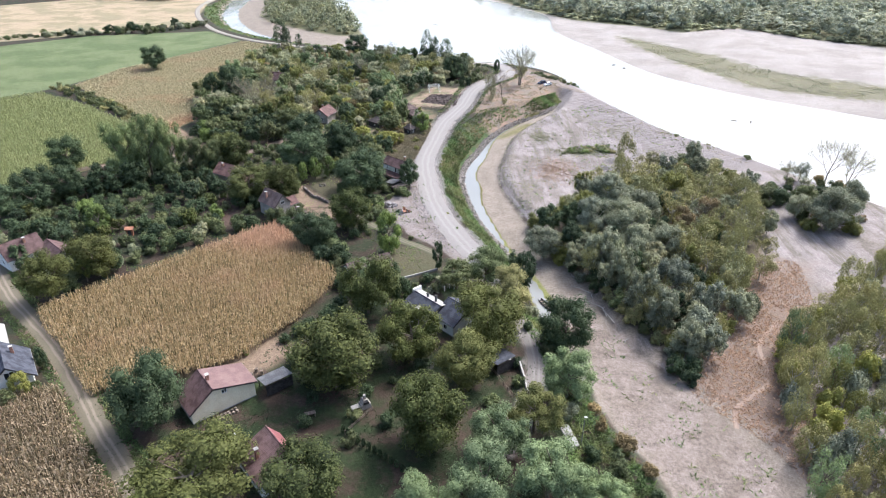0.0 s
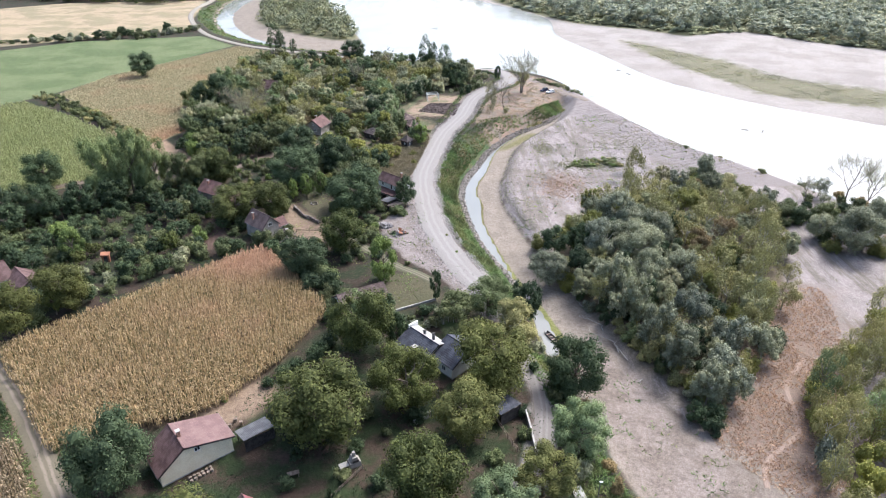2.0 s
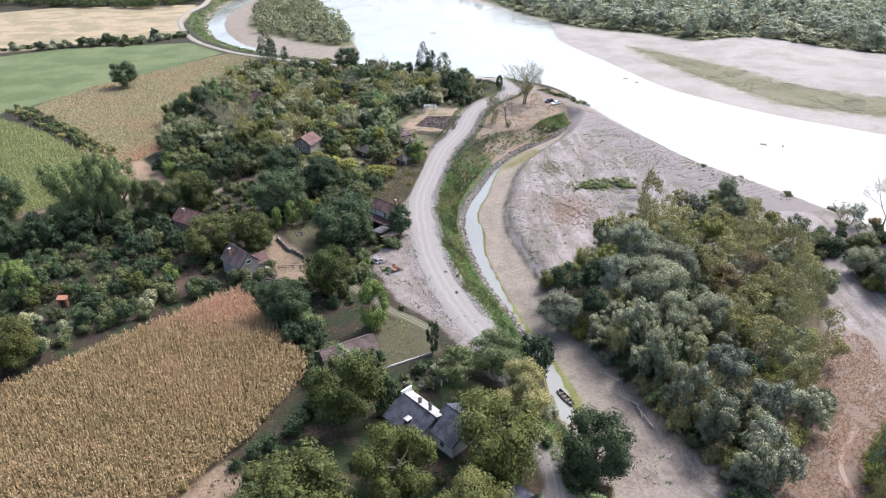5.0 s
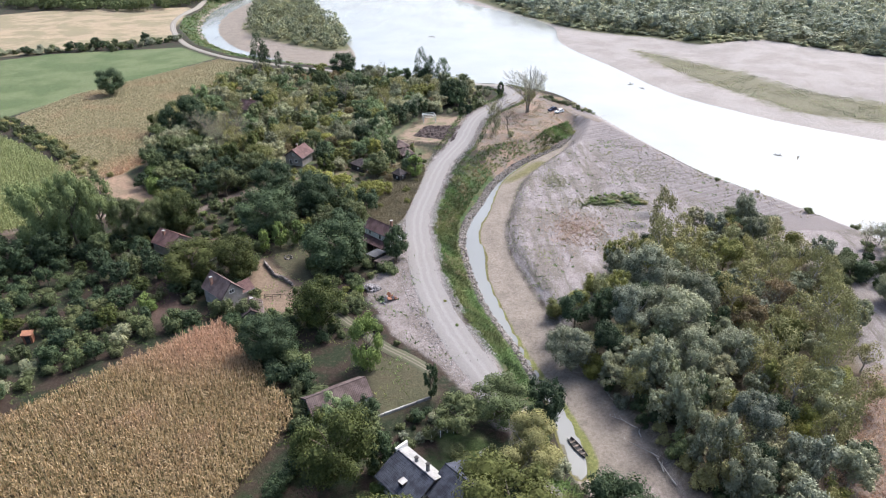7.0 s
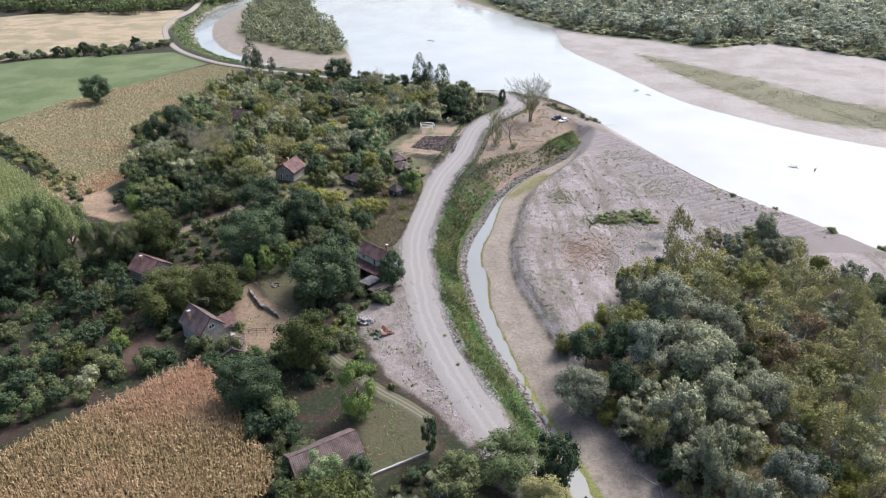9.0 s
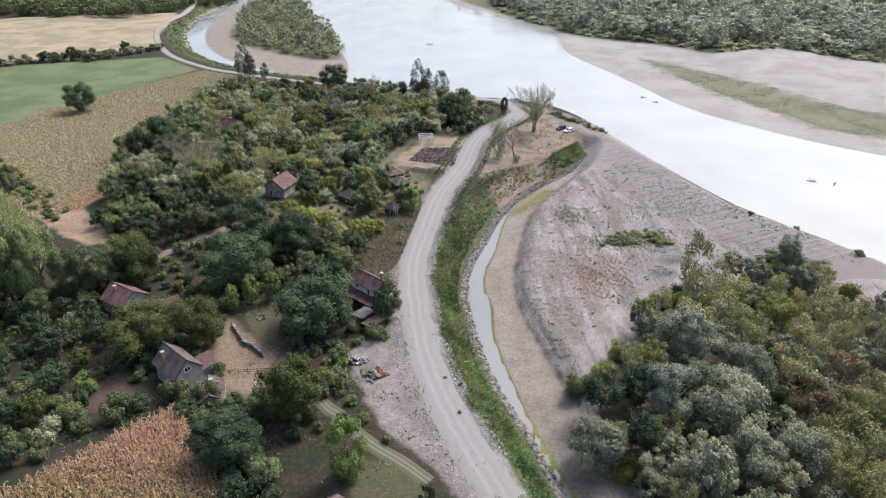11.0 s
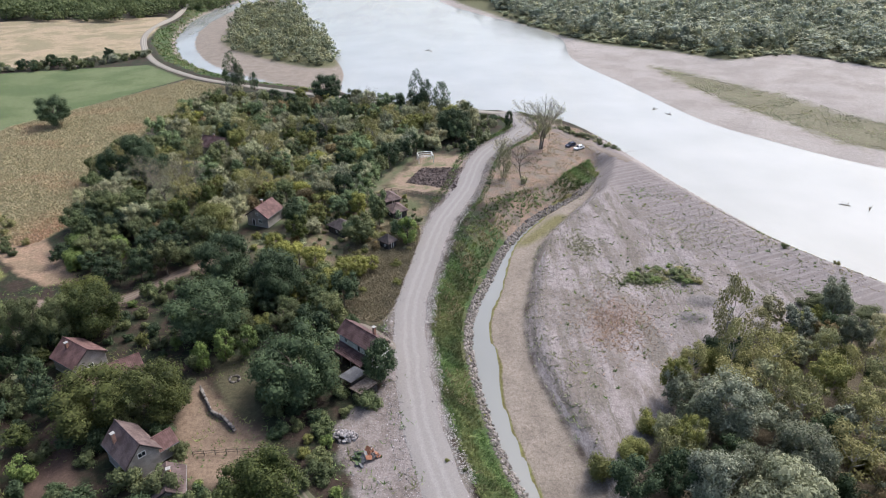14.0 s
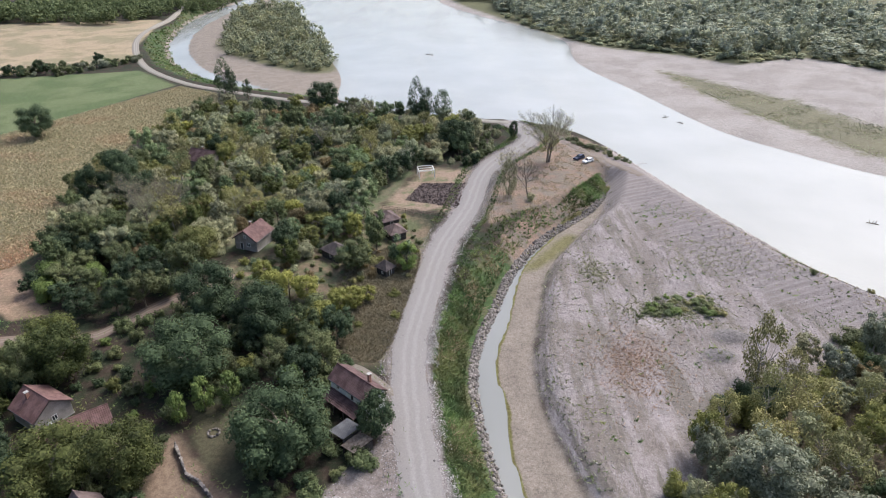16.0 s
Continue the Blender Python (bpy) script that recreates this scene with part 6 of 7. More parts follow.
def house(name, x, y, turn, w, d, eave, ridge, walls, roof_l, roof_r, label, off=0.0, eave_r=None, over=0.4, holes=(), chimneys=(), fascia="timber_dark", category="house", relief=0.035):
    """Gable house: ridge along local y, front gable at -y. off shifts the ridge sideways."""
    ob = thing(name, x, y, height(x, y) - 0.12, turn, label, category)
    er = eave if eave_r is None else eave_r
    t = 0.25
    gable = [(-w / 2, 0), (w / 2, 0), (w / 2, er), (off, ridge - 0.06), (-w / 2, eave)]
    part("wall", slab(gable, -d / 2, -d / 2 + t), M[walls], ob)
    part("wall", slab(gable, d / 2 - t, d / 2), M[walls], ob)
    part("wall", box(-w / 2, -w / 2 + t, -d / 2 + t, d / 2 - t, 0, eave), M[walls], ob)
    part("wall", box(w / 2 - t, w / 2, -d / 2 + t, d / 2 - t, 0, er), M[walls], ob)
    part("plinth", box(-w / 2 - 0.06, w / 2 + 0.06, -d / 2 - 0.06, d / 2 + 0.06, -0.15, 0.3), M["concrete"], ob)
    y0, y1 = -d / 2 - over, d / 2 + over
    for sgn, e, material in ((-1, eave, roof_l), (1, er, roof_r)):
        run = w / 2 - sgn * off
        k = (ridge - e) / run
        ex, ez = sgn * (w / 2 + over), e - k * over
        v, f = roof_slope((off, y0, ridge + 0.1), (off, y1, ridge + 0.1), (ex, y1, ez + 0.1), (ex, y0, ez + 0.1), 0.012 if material in ("tile_pink", "sheet") else relief)
        part("roof_slope", mesh_from("roof_slope", v, f, M[material]), None, ob)
        bm = bmesh.new()
        tube(bm, (ex, y0, ez - 0.03), (ex, y1, ez - 0.03), 0.07, 0.07, 6)
        part("gutter", bm, M["metal"], ob)
        board = [(off, ridge + 0.0), (ex, ez + 0.0), (ex, ez - 0.2), (off, ridge - 0.22)]
        part("bargeboard", slab(board, y0 - 0.02, y0 + 0.03), M[fascia], ob)
        part("bargeboard", slab(board, y1 - 0.03, y1 + 0.02), M[fascia], ob)
    bm = bmesh.new()
    tube(bm, (off, y0, ridge + 0.12), (off, y1, ridge + 0.12), 0.11, 0.11, 7)
    part("ridge_cap", bm, M[roof_l], ob)
    for kind, side, along, z0, wide, high in holes:
        opening(ob, kind, side, along, z0, wide, high, w, d, "timber_dark" if kind == "door" else "glass")
    for cx, cy, top in chimneys:
        ch = part("chimney", box(cx - 0.25, cx + 0.25, cy - 0.25, cy + 0.25, eave, top, 0.02), M["brick"], ob)
        part("cap", box(cx - 0.33, cx + 0.33, cy - 0.33, cy + 0.33, top, top + 0.1), M["concrete"], ch)
    return ob


def hut(x, y, turn, w, d, eave, ridge, roof_m, label):
    """A timber hut under a hipped roof of four slopes."""
    ob = thing("hut", x, y, height(x, y) - 0.1, turn, label, "hut")
    for sx in (-1, 1):
        part("wall", box(sx * w / 2 - 0.06, sx * w / 2 + 0.06, -d / 2, d / 2, 0, eave), M["timber_dark"], ob)
        part("wall", box(-w / 2, w / 2, sx * d / 2 - 0.06, sx * d / 2 + 0.06, 0, eave - 0.003), M["timber_dark"], ob)
    part("floor", box(-w / 2, w / 2, -d / 2, d / 2, 0.05, 0.15), M["timber"], ob)
    o, r0 = 0.45, max(d - w, 0.3) / 2
    ex, ey = w / 2 + o, d / 2 + o
    top, bottom = ((0, -r0, ridge), (0, r0, ridge)), ((-ex, -ey, eave - 0.15), (ex, -ey, eave - 0.15), (ex, ey, eave - 0.15), (-ex, ey, eave - 0.15))
    for a, b, c, e in ((top[0], top[1], bottom[2], bottom[1]), (top[1], top[0], bottom[0], bottom[3]), (top[0], (0, -r0 + 0.01, ridge), bottom[0], bottom[1]), ((0, r0 - 0.01, ridge), top[1], bottom[2], bottom[3])):
        v, f = roof_slope(a, b, c, e, 0.03)
        part("roof_slope", mesh_from("roof_slope", v, f, M[roof_m]), None, ob)
    opening(ob, "door", "front", 0, 0.1, 0.8, 1.8, w, d, "timber_dark")
    opening(ob, "window", "left", 0.3, 0.9, 0.6, 0.6, w, d, "glass")
    return ob


def open_shed(name, x, y, turn, w, d, low, high, roof_m, label, posts=3):
    """A lean-to: sheet roof on timber posts with a boarded back."""
    ob = thing(name, x, y, height(x, y) - 0.08, turn, label, "shed")
    v, f = roof_slope((-w / 2, -d / 2, high), (-w / 2, d / 2, high), (w / 2, d / 2, low), (w / 2, -d / 2, low), 0.03, 1.2, 0.2, 0.06)
    part("roof_slope", mesh_from("roof_slope", v, f, M[roof_m]), None, ob)
    for k in range(posts):
        yy = -d / 2 + 0.25 + (d - 0.5) * k / (posts - 1)
        part("post", box(w / 2 - 0.35, w / 2 - 0.21, yy - 0.07, yy + 0.07, 0, low + 0.0), M["timber_dark"], ob)
        part("post", box(-w / 2 + 0.15, -w / 2 + 0.29, yy - 0.07, yy + 0.07, 0, high - 0.14), M["timber_dark"], ob)
    for k in range(5):
        z0 = 0.1 + k * (high - 0.5) / 5
        part("board", box(-w / 2 + 0.08, -w / 2 + 0.13, -d / 2 + 0.1, d / 2 - 0.1, z0, z0 + (high - 0.5) / 5 - 0.03), M["timber_dark"], ob)
    return ob


house("house", -39.4, 77.8, 41, 11.0, 5.6, 2.7, 5.6, "plaster", "tile_brown", "tile_pink", "cream gabled house with brown tiles and a pink sheet roof slope", -1.6, 3.4, 0.45, (("window", "front", 0.3, 3.7, 0.9, 0.8), ("window", "left", 0.5, 1.0, 1.0, 1.1), ("door", "left", -1.4, 0.1, 0.95, 2.0)), ((-1.2, -0.2, 6.6),))
open_shed("shed", -30.6, 81.8, 131, 3.6, 5.2, 2.0, 2.7, "sheet", "open timber shed with a grey corrugated roof beside the house")
house("house", -26.5, 62.8, 41, 6.6, 7.5, 2.8, 5.0, "plaster_white", "tile_brown", "tile_crimson", "small white house with brown tiles and a red sheet slope", 1.7, None, 0.4, (("window", "front", -1, 1, 0.9, 1.0),), ((-1.6, 0.5, 5.4),))
house("house", -77.6, 81.6, 38, 6.6, 8.0, 3.4, 6.2, "plaster_white", "tile_grey", "tile_grey", "white house with a dark slate gable roof and wooden balcony", 0, None, 0.7, (("window", "right", -2, 1.0, 1.1, 1.2), ("window", "front", -1.6, 1.0, 1.0, 1.2), ("window", "front", 0.2, 3.5, 1.6, 1.4)), ((1.5, 1.5, 6.4),))
house("house", -87.5, 90.5, 38, 6.0, 7.0, 2.6, 4.4, "plaster_white", "concrete", "concrete", "white house with a pale grey roof by the lane")
house("house", -101, 124, -35, 6.5, 8.0, 3.4, 6.0, "plaster_white", "tile_brown", "tile_brown", "white gabled house with a brown tiled roof among trees", 0, None, 0.4, (("window", "front", 0, 1.2, 1.0, 1.1),), ((1, 1, 6.4),))
house("house", -93, 124.5, 50, 5.5, 8.0, 2.6, 4.4, "plaster_grey", "tile_brown", "tile_brown", "low outbuilding with a brown tiled roof among trees", category="outbuilding")
slate = house("house", -5.56, 103.14, 45, 5.5, 7.3, 2.6, 4.6, "plaster_white", "tile_grey", "concrete", "house with a dark slate roof and a pale flat strip", 1.25, 4.2, 0.4, (("window", "left", -1.5, 0.9, 1.1, 1.2), ("window", "left", 1.6, 0.9, 1.1, 1.2)))
part("parapet", box(0.9, 3.2, 3.75, 4.08, 3.0, 5.2, 0.02), M["plaster_white"], slate)
for fy_c, top in ((-2.0, 5.9), (0.4, 5.3)):
    flue = part("chimney", box(1.7, 2.1, fy_c - 0.2, fy_c + 0.2, 4.1, top, 0.02), M["metal"], slate)
    part("cap", box(1.63, 2.17, fy_c - 0.27, fy_c + 0.27, top, top + 0.1), M["timber_dark"], flue)
dormer = part("dormer", slab([(-2.0, 2.8), (-1.1, 2.8), (-1.1, 3.95), (-2.0, 3.95)], -0.9, -0.1), M["timber_dark"], slate)
part("dormer_roof", box(-2.1, -1.0, -1.0, 0.0, 3.95, 4.02), M["concrete"], dormer)
part("pane", box(-2.03, -2.0, -0.8, -0.2, 3.05, 3.85), M["glass"], dormer)
house("house", 1.75, 101.77, 45, 8.00, 5.2, 2.9, 5.1, "plaster_white", "tile_grey", "tile_grey", "house wing with a blue-grey slate roof", 0, None, 0.35, (("window", "left", 0.4, 1.0, 1.0, 1.1),))
house("house", -18.8, 120.6, -58, 5.0, 10.0, 2.6, 4.3, "plaster_white", "tile_old", "tile_old", "long weathered outbuilding with a white gable", 0, None, 0.4, (("window", "front", 0, 1.1, 0.8, 0.9), ("door", "front", 1.4, 0.1, 0.9, 2.0)), category="outbuilding")
house("house", -48.2, 152.6, 50, 4.9, 7.0, 3.9, 6.5, "plaster_grey", "tile_old", "tile_old", "grey rendered cottage with a weathered tile gable roof", 0, None, 0.35, (("window", "front", 0, 3.9, 1.2, 0.9), ("window", "front", -1.2, 1.0, 1.0, 1.2), ("door", "right", 1.0, 0.1, 0.9, 2.0)), ((-1.6, 1.2, 6.6),))
house("house", -45.0, 154.6, 140, 3.2, 3.4, 2.6, 3.9, "plaster_grey", "tile_red", "tile_red", "small annex with a red tiled roof", category="outbuilding")
house("house", -40.8, 147.0, 20, 4.2, 5.0, 2.2, 3.5, "plaster_grey", "tile_old", "tile_old", "low hut with a weathered roof and chimney", 0, None, 0.35, (), ((0.4, 0.6, 4.3),), category="outbuilding")
house("house", -68.2, 175.5, 60, 6.0, 6.5, 3.0, 5.2, "plaster_grey", "tile_red", "tile_red", "cottage with a faded red tiled roof among trees", 0, None, 0.35, (("window", "front", 0, 1, 0.9, 1.0),), ((-1, 1, 5.6),))
house("house", -60.2, 171.0, -52, 4.8, 9.5, 2.5, 4.2, "plaster_grey", "tile_red", "tile_red", "long outbuilding with a red tiled roof", 0, None, 0.35, (), ((0.3, -3, 4.8),), category="outbuilding")
cot = house("house", -16.6, 179.2, 49, 4.0, 9.0, 4.6, 6.1, "plaster_white", "tile_brown", "tile_brown", "white cottage with a brown tiled roof beside the gravel road", 0, None, 0.35, (("window", "left", -2.6, 3.1, 0.8, 1.0), ("door", "left", 1.0, 2.7, 0.8, 1.5), ("window", "left", 3.2, 3.1, 0.7, 0.9)), ((0.9, -2.2, 7.2),))
v, f = roof_slope((-2.03, -4.0, 2.65), (-2.03, 4.3, 2.65), (-4.5, 4.3, 2.1), (-4.5, -4.0, 2.1))
porch = part("porch_roof", mesh_from("porch_roof", v, f, M["tile_brown"]), None, cot)
for k in range(4):
    part("post", box(-4.35, -4.2, -3.7 + 2.55 * k, -3.56 + 2.55 * k, 0.1, 2.05), M["timber"], porch)
open_shed("shed", -17.6, 171.2, 139, 3.4, 3.8, 2.0, 2.4, "sheet", "low shed with a pale grey sheet roof")
open_shed("shed", -15.4, 168.6, 139, 3.0, 4.0, 1.7, 2.1, "timber", "low shed with a weathered board roof")
house("house", -49.9, 236.7, -19, 6.2, 7.0, 3.2, 5.4, "plaster_grey", "tile_red", "tile_red", "small cottage with a weathered red tiled roof in shrubs", 0, None, 0.4, (("window", "front", 0.8, 1.2, 1.0, 1.0), ("door", "front", -1.2, 0.1, 0.9, 2.0), ("window", "front", 0, 3.4, 0.7, 0.7)), ((-0.9, 0.5, 5.9),))
house("house", -80.5, 290.5, 70, 6.4, 8.5, 3.0, 5.6, "plaster_grey", "tile_brown", "tile_brown", "cottage with a dull purple-brown roof in shrubs", 0, None, 0.4, (), ((1, 1, 6.0),))
for x, y, q, w, d, roof_m in ((-17.6, 248.6, 30, 4.2, 5.2, "tile_old"), (-15.1, 241, 30, 4.0, 4.6, "tile_old"), (-28.4, 230.5, 50, 4.2, 5.6, "tile_dark"), (-15.8, 222.4, 50, 2.6, 3.0, "tile_dark")):
    hut(x, y, q, w, d, 2.3, 3.8, roof_m, "dark timber hut with a weathered hipped roof beside the road")

# ---- yards ----
kiosk = thing("garden_oven", -14.2, 77, height(-14.2, 77), 30, "pale grey garden oven with a small pitched roof", "oven")
part("base", box(-0.9, 0.9, -0.7, 0.7, 0, 1.0, 0.04), M["plaster_grey"], kiosk)
part("hood", slab([(-0.7, 1.0), (0.7, 1.0), (0.35, 1.9), (-0.35, 1.9)], -0.55, 0.55), M["plaster_grey"], kiosk)
part("flue", box(-0.22, 0.22, -0.22, 0.22, 1.9, 2.7, 0.02), M["plaster_grey"], kiosk)
part("hearth", box(-0.5, 0.5, -0.72, -0.66, 1.05, 1.5), M["timber_dark"], kiosk)
part("side_table", box(-2.4, -0.95, -0.5, 0.5, 0.7, 0.8), M["concrete"], kiosk)
part("leg", box(-2.3, -2.1, -0.4, 0.4, 0, 0.7), M["concrete"], kiosk)

bench = thing("garden_bench", -23, 74.5, height(-23, 74.5), 20, "weathered wooden garden table in the shade", "table")
part("top", box(-0.9, 0.9, -0.4, 0.4, 0.7, 0.76, 0.01), M["timber"], bench)
for sx in (-0.75, 0.75):
    part("leg", box(sx - 0.05, sx + 0.05, -0.35, 0.35, 0, 0.7), M["timber"], bench)

stack = thing("firewood_stack", -36.6, 74.2, height(-36.6, 74.2), 41, "row of sawn logs along the cream house wall", "firewood")
for k in range(12):
    bm = bmesh.new()
    x0, y0 = (k % 6) * 0.62 - 1.6, (k // 6) * 0.6 + 0.03 * (k % 3)
    part("log", tube(bm, (x0, y0, 0), (x0, y0, 0.34 + 0.05 * (k % 4)), 0.24 + 0.02 * (k % 3), 0.23, 9), M["timber"], stack)
for k, (x, y) in enumerate(((-35.1, 85.6), (-35.6, 84.2), (-33.9, 84.8))):
    st = thing("chopping_block", x, y, height(x, y), 30 * k, "pale sawn tree stump on the sandy yard", "stump", "stumps on the sandy yard")
    bm = bmesh.new()
    part("block", tube(bm, (0, 0, -0.05), (0, 0, 0.65 + 0.12 * k), 0.34, 0.3, 10), M["timber"], st)

hive = thing("white_hutch", -34.2, 68.8, height(-34.2, 68.8), 25, "small white painted hutch in the yard", "hutch")
part("body", box(-0.5, 0.5, -0.4, 0.4, 0.3, 1.0, 0.02), M["white"], hive)
part("lid", box(-0.6, 0.6, -0.5, 0.5, 1.0, 1.08), M["white"], hive)
for sx in (-0.4, 0.4):
    for sy in (-0.3, 0.3):
        part("leg", box(sx - 0.04, sx + 0.04, sy - 0.04, sy + 0.04, 0, 0.3), M["timber"], hive)

hut = thing("orange_shed", -82, 138, height(-82, 138) - 0.05, 20, "small rusty orange sheet-metal garden shed", "shed")
part("wall", box(-0.8, 0.8, -0.8, 0.8, 0, 1.9, 0.02), M["orange"], hut)
part("roof", slab([(-1.0, 1.9), (1.0, 1.9), (1.0, 2.0), (-1.0, 2.25)], -1.0, 1.0), M["orange"], hut)
part("door", box(-0.4, 0.4, -0.83, -0.79, 0.1, 1.75), M["timber_dark"], hut)

perg = thing("pergola", -8.6, 282.5, height(-8.6, 282.5) - 0.05, 12, "white open pergola frame at the edge of the plot", "pergola")
for sx in (-2.4, 2.4):
    for sy in (-1.9, 1.9):
        part("post", box(sx - 0.09, sx + 0.09, sy - 0.09, sy + 0.09, 0, 2.5), M["white"], perg)
    part("beam", box(sx - 0.08, sx + 0.08, -2.0, 2.0, 2.5, 2.68), M["white"], perg)
for sy in (-1.9, 0, 1.9):
    part("beam", box(-2.5, 2.5, sy - 0.07, sy + 0.07, 2.68, 2.82), M["white"], perg)
part("rail", box(-2.4, 2.4, 1.85, 1.95, 0.9, 1.0), M["white"], perg)

pile = thing("stone_ring", -39, 172, height(-39, 172), 0, "low ring of dark stones in the grass", "stone ring")
for k in range(12):
    st = part("stone", mesh_from("stone", STONES[k % 6] * 0.32, ICO_F, M["stone"]), None, pile)
    st.matrix_basis = pose(0.9 * math.cos(k * 0.524), 0.9 * math.sin(k * 0.524), 0.12, 0, 0, k * 40)


def stone_wall(line, high, thick, label, name="stone_wall", material="stone"):
    """A low wall of separate rough stones along a line."""
    ob = thing(name, *line[0], height(*line[0]), 0, label, "wall")
    r = random.Random(len(line) + int(line[0][0]))
    metres = [mesh_from("stone", v * np.array([0.42, 0.3, 0.26]), ICO_F, M[material]) for v in STONES[:4]]
    for (x0, y0), (x1, y1) in zip(line[:-1], line[1:]):
        ln_w, a = math.hypot(x1 - x0, y1 - y0), math.degrees(math.atan2(y1 - y0, x1 - x0))
        k = int(ln_w / 0.5)
        for lay in range(max(1, int(high / 0.35))):
            for i in range(k):
                t = (i + 0.5 * (lay % 2)) / k
                st = part("stone", metres[r.randrange(4)], None, ob)
                x, y = x0 + (x1 - x0) * t, y0 + (y1 - y0) * t
                st.matrix_basis = pose(x - line[0][0], y - line[0][1], height(x, y) - height(*line[0]) + 0.15 + lay * 0.34, 0, 0, a + r.uniform(-12, 12))
    return ob


stone_wall(((-44, 169), (-40, 163), (-38, 162), (-35, 159)), 1.2, 0.5, "crumbling stone retaining wall in the sandy yard")
kerb = thing("garden_wall", -12, 118, height(-12, 118), math.degrees(math.atan2(5, 9)), "low pale concrete garden wall beside the plot", "wall")
for k in range(7):
    part("block", box(1.5 * k, 1.5 * k + 1.44, -0.15, 0.15, -0.05, 0.5 + 0.03 * (k % 2), 0.02), M["concrete"], kerb)

ramp_ob = thing("concrete_slab", 19.6, 71, height(19.6, 71) - 0.1, 14, "pale concrete slab beside the bank", "slab")
part("slab", box(-0.8, 0.8, -2.4, 2.4, 0, 0.35, 0.03), M["concrete"], ramp_ob)
pole = thing("lamp_post", 21.3, 69.6, height(21.3, 69.6) - 0.2, 0, "slim dark lamp post with a white lamp head", "lamp post")
bm = bmesh.new()
part("pole", tube(bm, (0, 0, 0), (0, 0, 5.6), 0.09, 0.06, 8), M["metal"], pole)
part("lamp_head", box(-0.15, 0.35, -0.12, 0.12, 5.6, 5.75, 0.03), M["white"], pole)

# white garden enclosure, gate walls and the shed roof beside the path
def low_wall(name, pts, high, material, label):
    """A rendered wall with a coping, one length after another."""
    ob = thing(name, *pts[0], height(*pts[0]) - 0.05, 0, label, "wall")
    for (x0, y0), (x1, y1) in zip(pts[:-1], pts[1:]):
        m_w = pose(x0 - pts[0][0], y0 - pts[0][1], height((x0 + x1) / 2, (y0 + y1) / 2) - height(*pts[0]), 0, 0, math.degrees(math.atan2(y1 - y0, x1 - x0)))
        ln_w = math.hypot(x1 - x0, y1 - y0)
        w = part("wall", box(0, ln_w, -0.1, 0.1, -0.2, high), M[material], ob)
        w.matrix_basis = m_w
        part("coping", box(-0.03, ln_w + 0.03, -0.15, 0.15, high, high + 0.07, 0.01), M["concrete"], w)
    return ob


low_wall("enclosure_wall", ((4.9, 107.5), (5.1, 110.1), (6.7, 111.3), (7.5, 110.0), (7.0, 107.6)), 0.9, "plaster_white", "low white garden enclosure beside the lawn")
low_wall("gate_wall", ((10.8, 89.0), (13.1, 88.3), (13.5, 84.4), (13.8, 79.6)), 1.3, "plaster_grey", "grey garden wall along the gravel path")
low_wall("yard_wall", ((-5.6, 85.4), (-4.6, 86.2), (-2.9, 87.6)), 1.2, "plaster_grey", "short grey yard wall between the trees")
open_shed("shed", 9.4, 88.2, 128, 3.6, 4.6, 2.2, 2.8, "tile_grey", "small shed with a slate-grey roof by the garden wall")
for x, y in ((-0.1, 115.0), (0.9, 114.9), (2.1, 116.4), (-2.6, 113.0), (-1.2, 113.9)):
    st = thing("garden_stake", x, y, height(x, y) - 0.1, 0, "white painted garden stake beside the flowers", "stake", "white garden stakes")
    part("stake", box(-0.06, 0.06, -0.06, 0.06, 0, 1.5, 0.01), M["white"], st)

# rubbish and stones dumped beside the road
heap = thing("stone_heap", -17.6, 158.2, height(-17.6, 158.2) - 0.1, 0, "grey heap of dumped stones beside the road", "stone heap")
rh = random.Random(8)
heap_mesh = [mesh_from("stone", v * 0.45, ICO_F, M["gravel"]) for v in STONES]
for k in range(90):
    ax, q = rh.uniform(0, 6.28), math.sqrt(rh.random())
    st = part("stone", heap_mesh[k % 6], None, heap)
    st.matrix_basis = pose(2.4 * q * math.cos(ax), 1.3 * q * math.sin(ax), 0.1 + 0.95 * (1 - q * q), 0, 0, rh.uniform(0, 360))
junk = thing("rubbish_heap", -13.4, 154.2, height(-13.4, 154.2) - 0.05, 12, "heap of dumped rubbish, rusty orange sheets and grey rags", "rubbish")
for k in range(34):
    bm = box(-0.5, 0.5, -0.3, 0.3, -0.03, 0.03)
    for v in bm.verts:
        v.co += Vector((rh.uniform(-0.15, 0.15), rh.uniform(-0.15, 0.15), rh.uniform(-0.12, 0.12)))
    side = rh.uniform(-1.7, 1.7)
    ob = part("scrap", bm, M["orange" if side > 0.2 and k % 4 else "dark" if side < -0.6 and k % 2 else "metal" if k % 3 else "sheet"], junk)
    ob.matrix_basis = pose(side, rh.gauss(0, 0.6), rh.uniform(0.08, 0.6) * (1.6 - abs(side) * 0.6), rh.uniform(-50, 50), rh.uniform(-50, 50), rh.uniform(0, 360))

# clipped conifers in a row
for k in range(15):
    x, y = -17 + 13 * k / 14, 71 - 10 * k / 14
    ob = thing("thuja", x, y, height(x, y) - 0.05, k * 40, "young conical thuja in a garden row", "conifer", "row of young thujas")
    cr = part("crown", crown_for("tall", "dark", "small", k % 3), None, ob)
    cr.matrix_basis = Matrix.LocRotScale((0, 0, 0.85), None, (0.5, 0.5, 0.85))

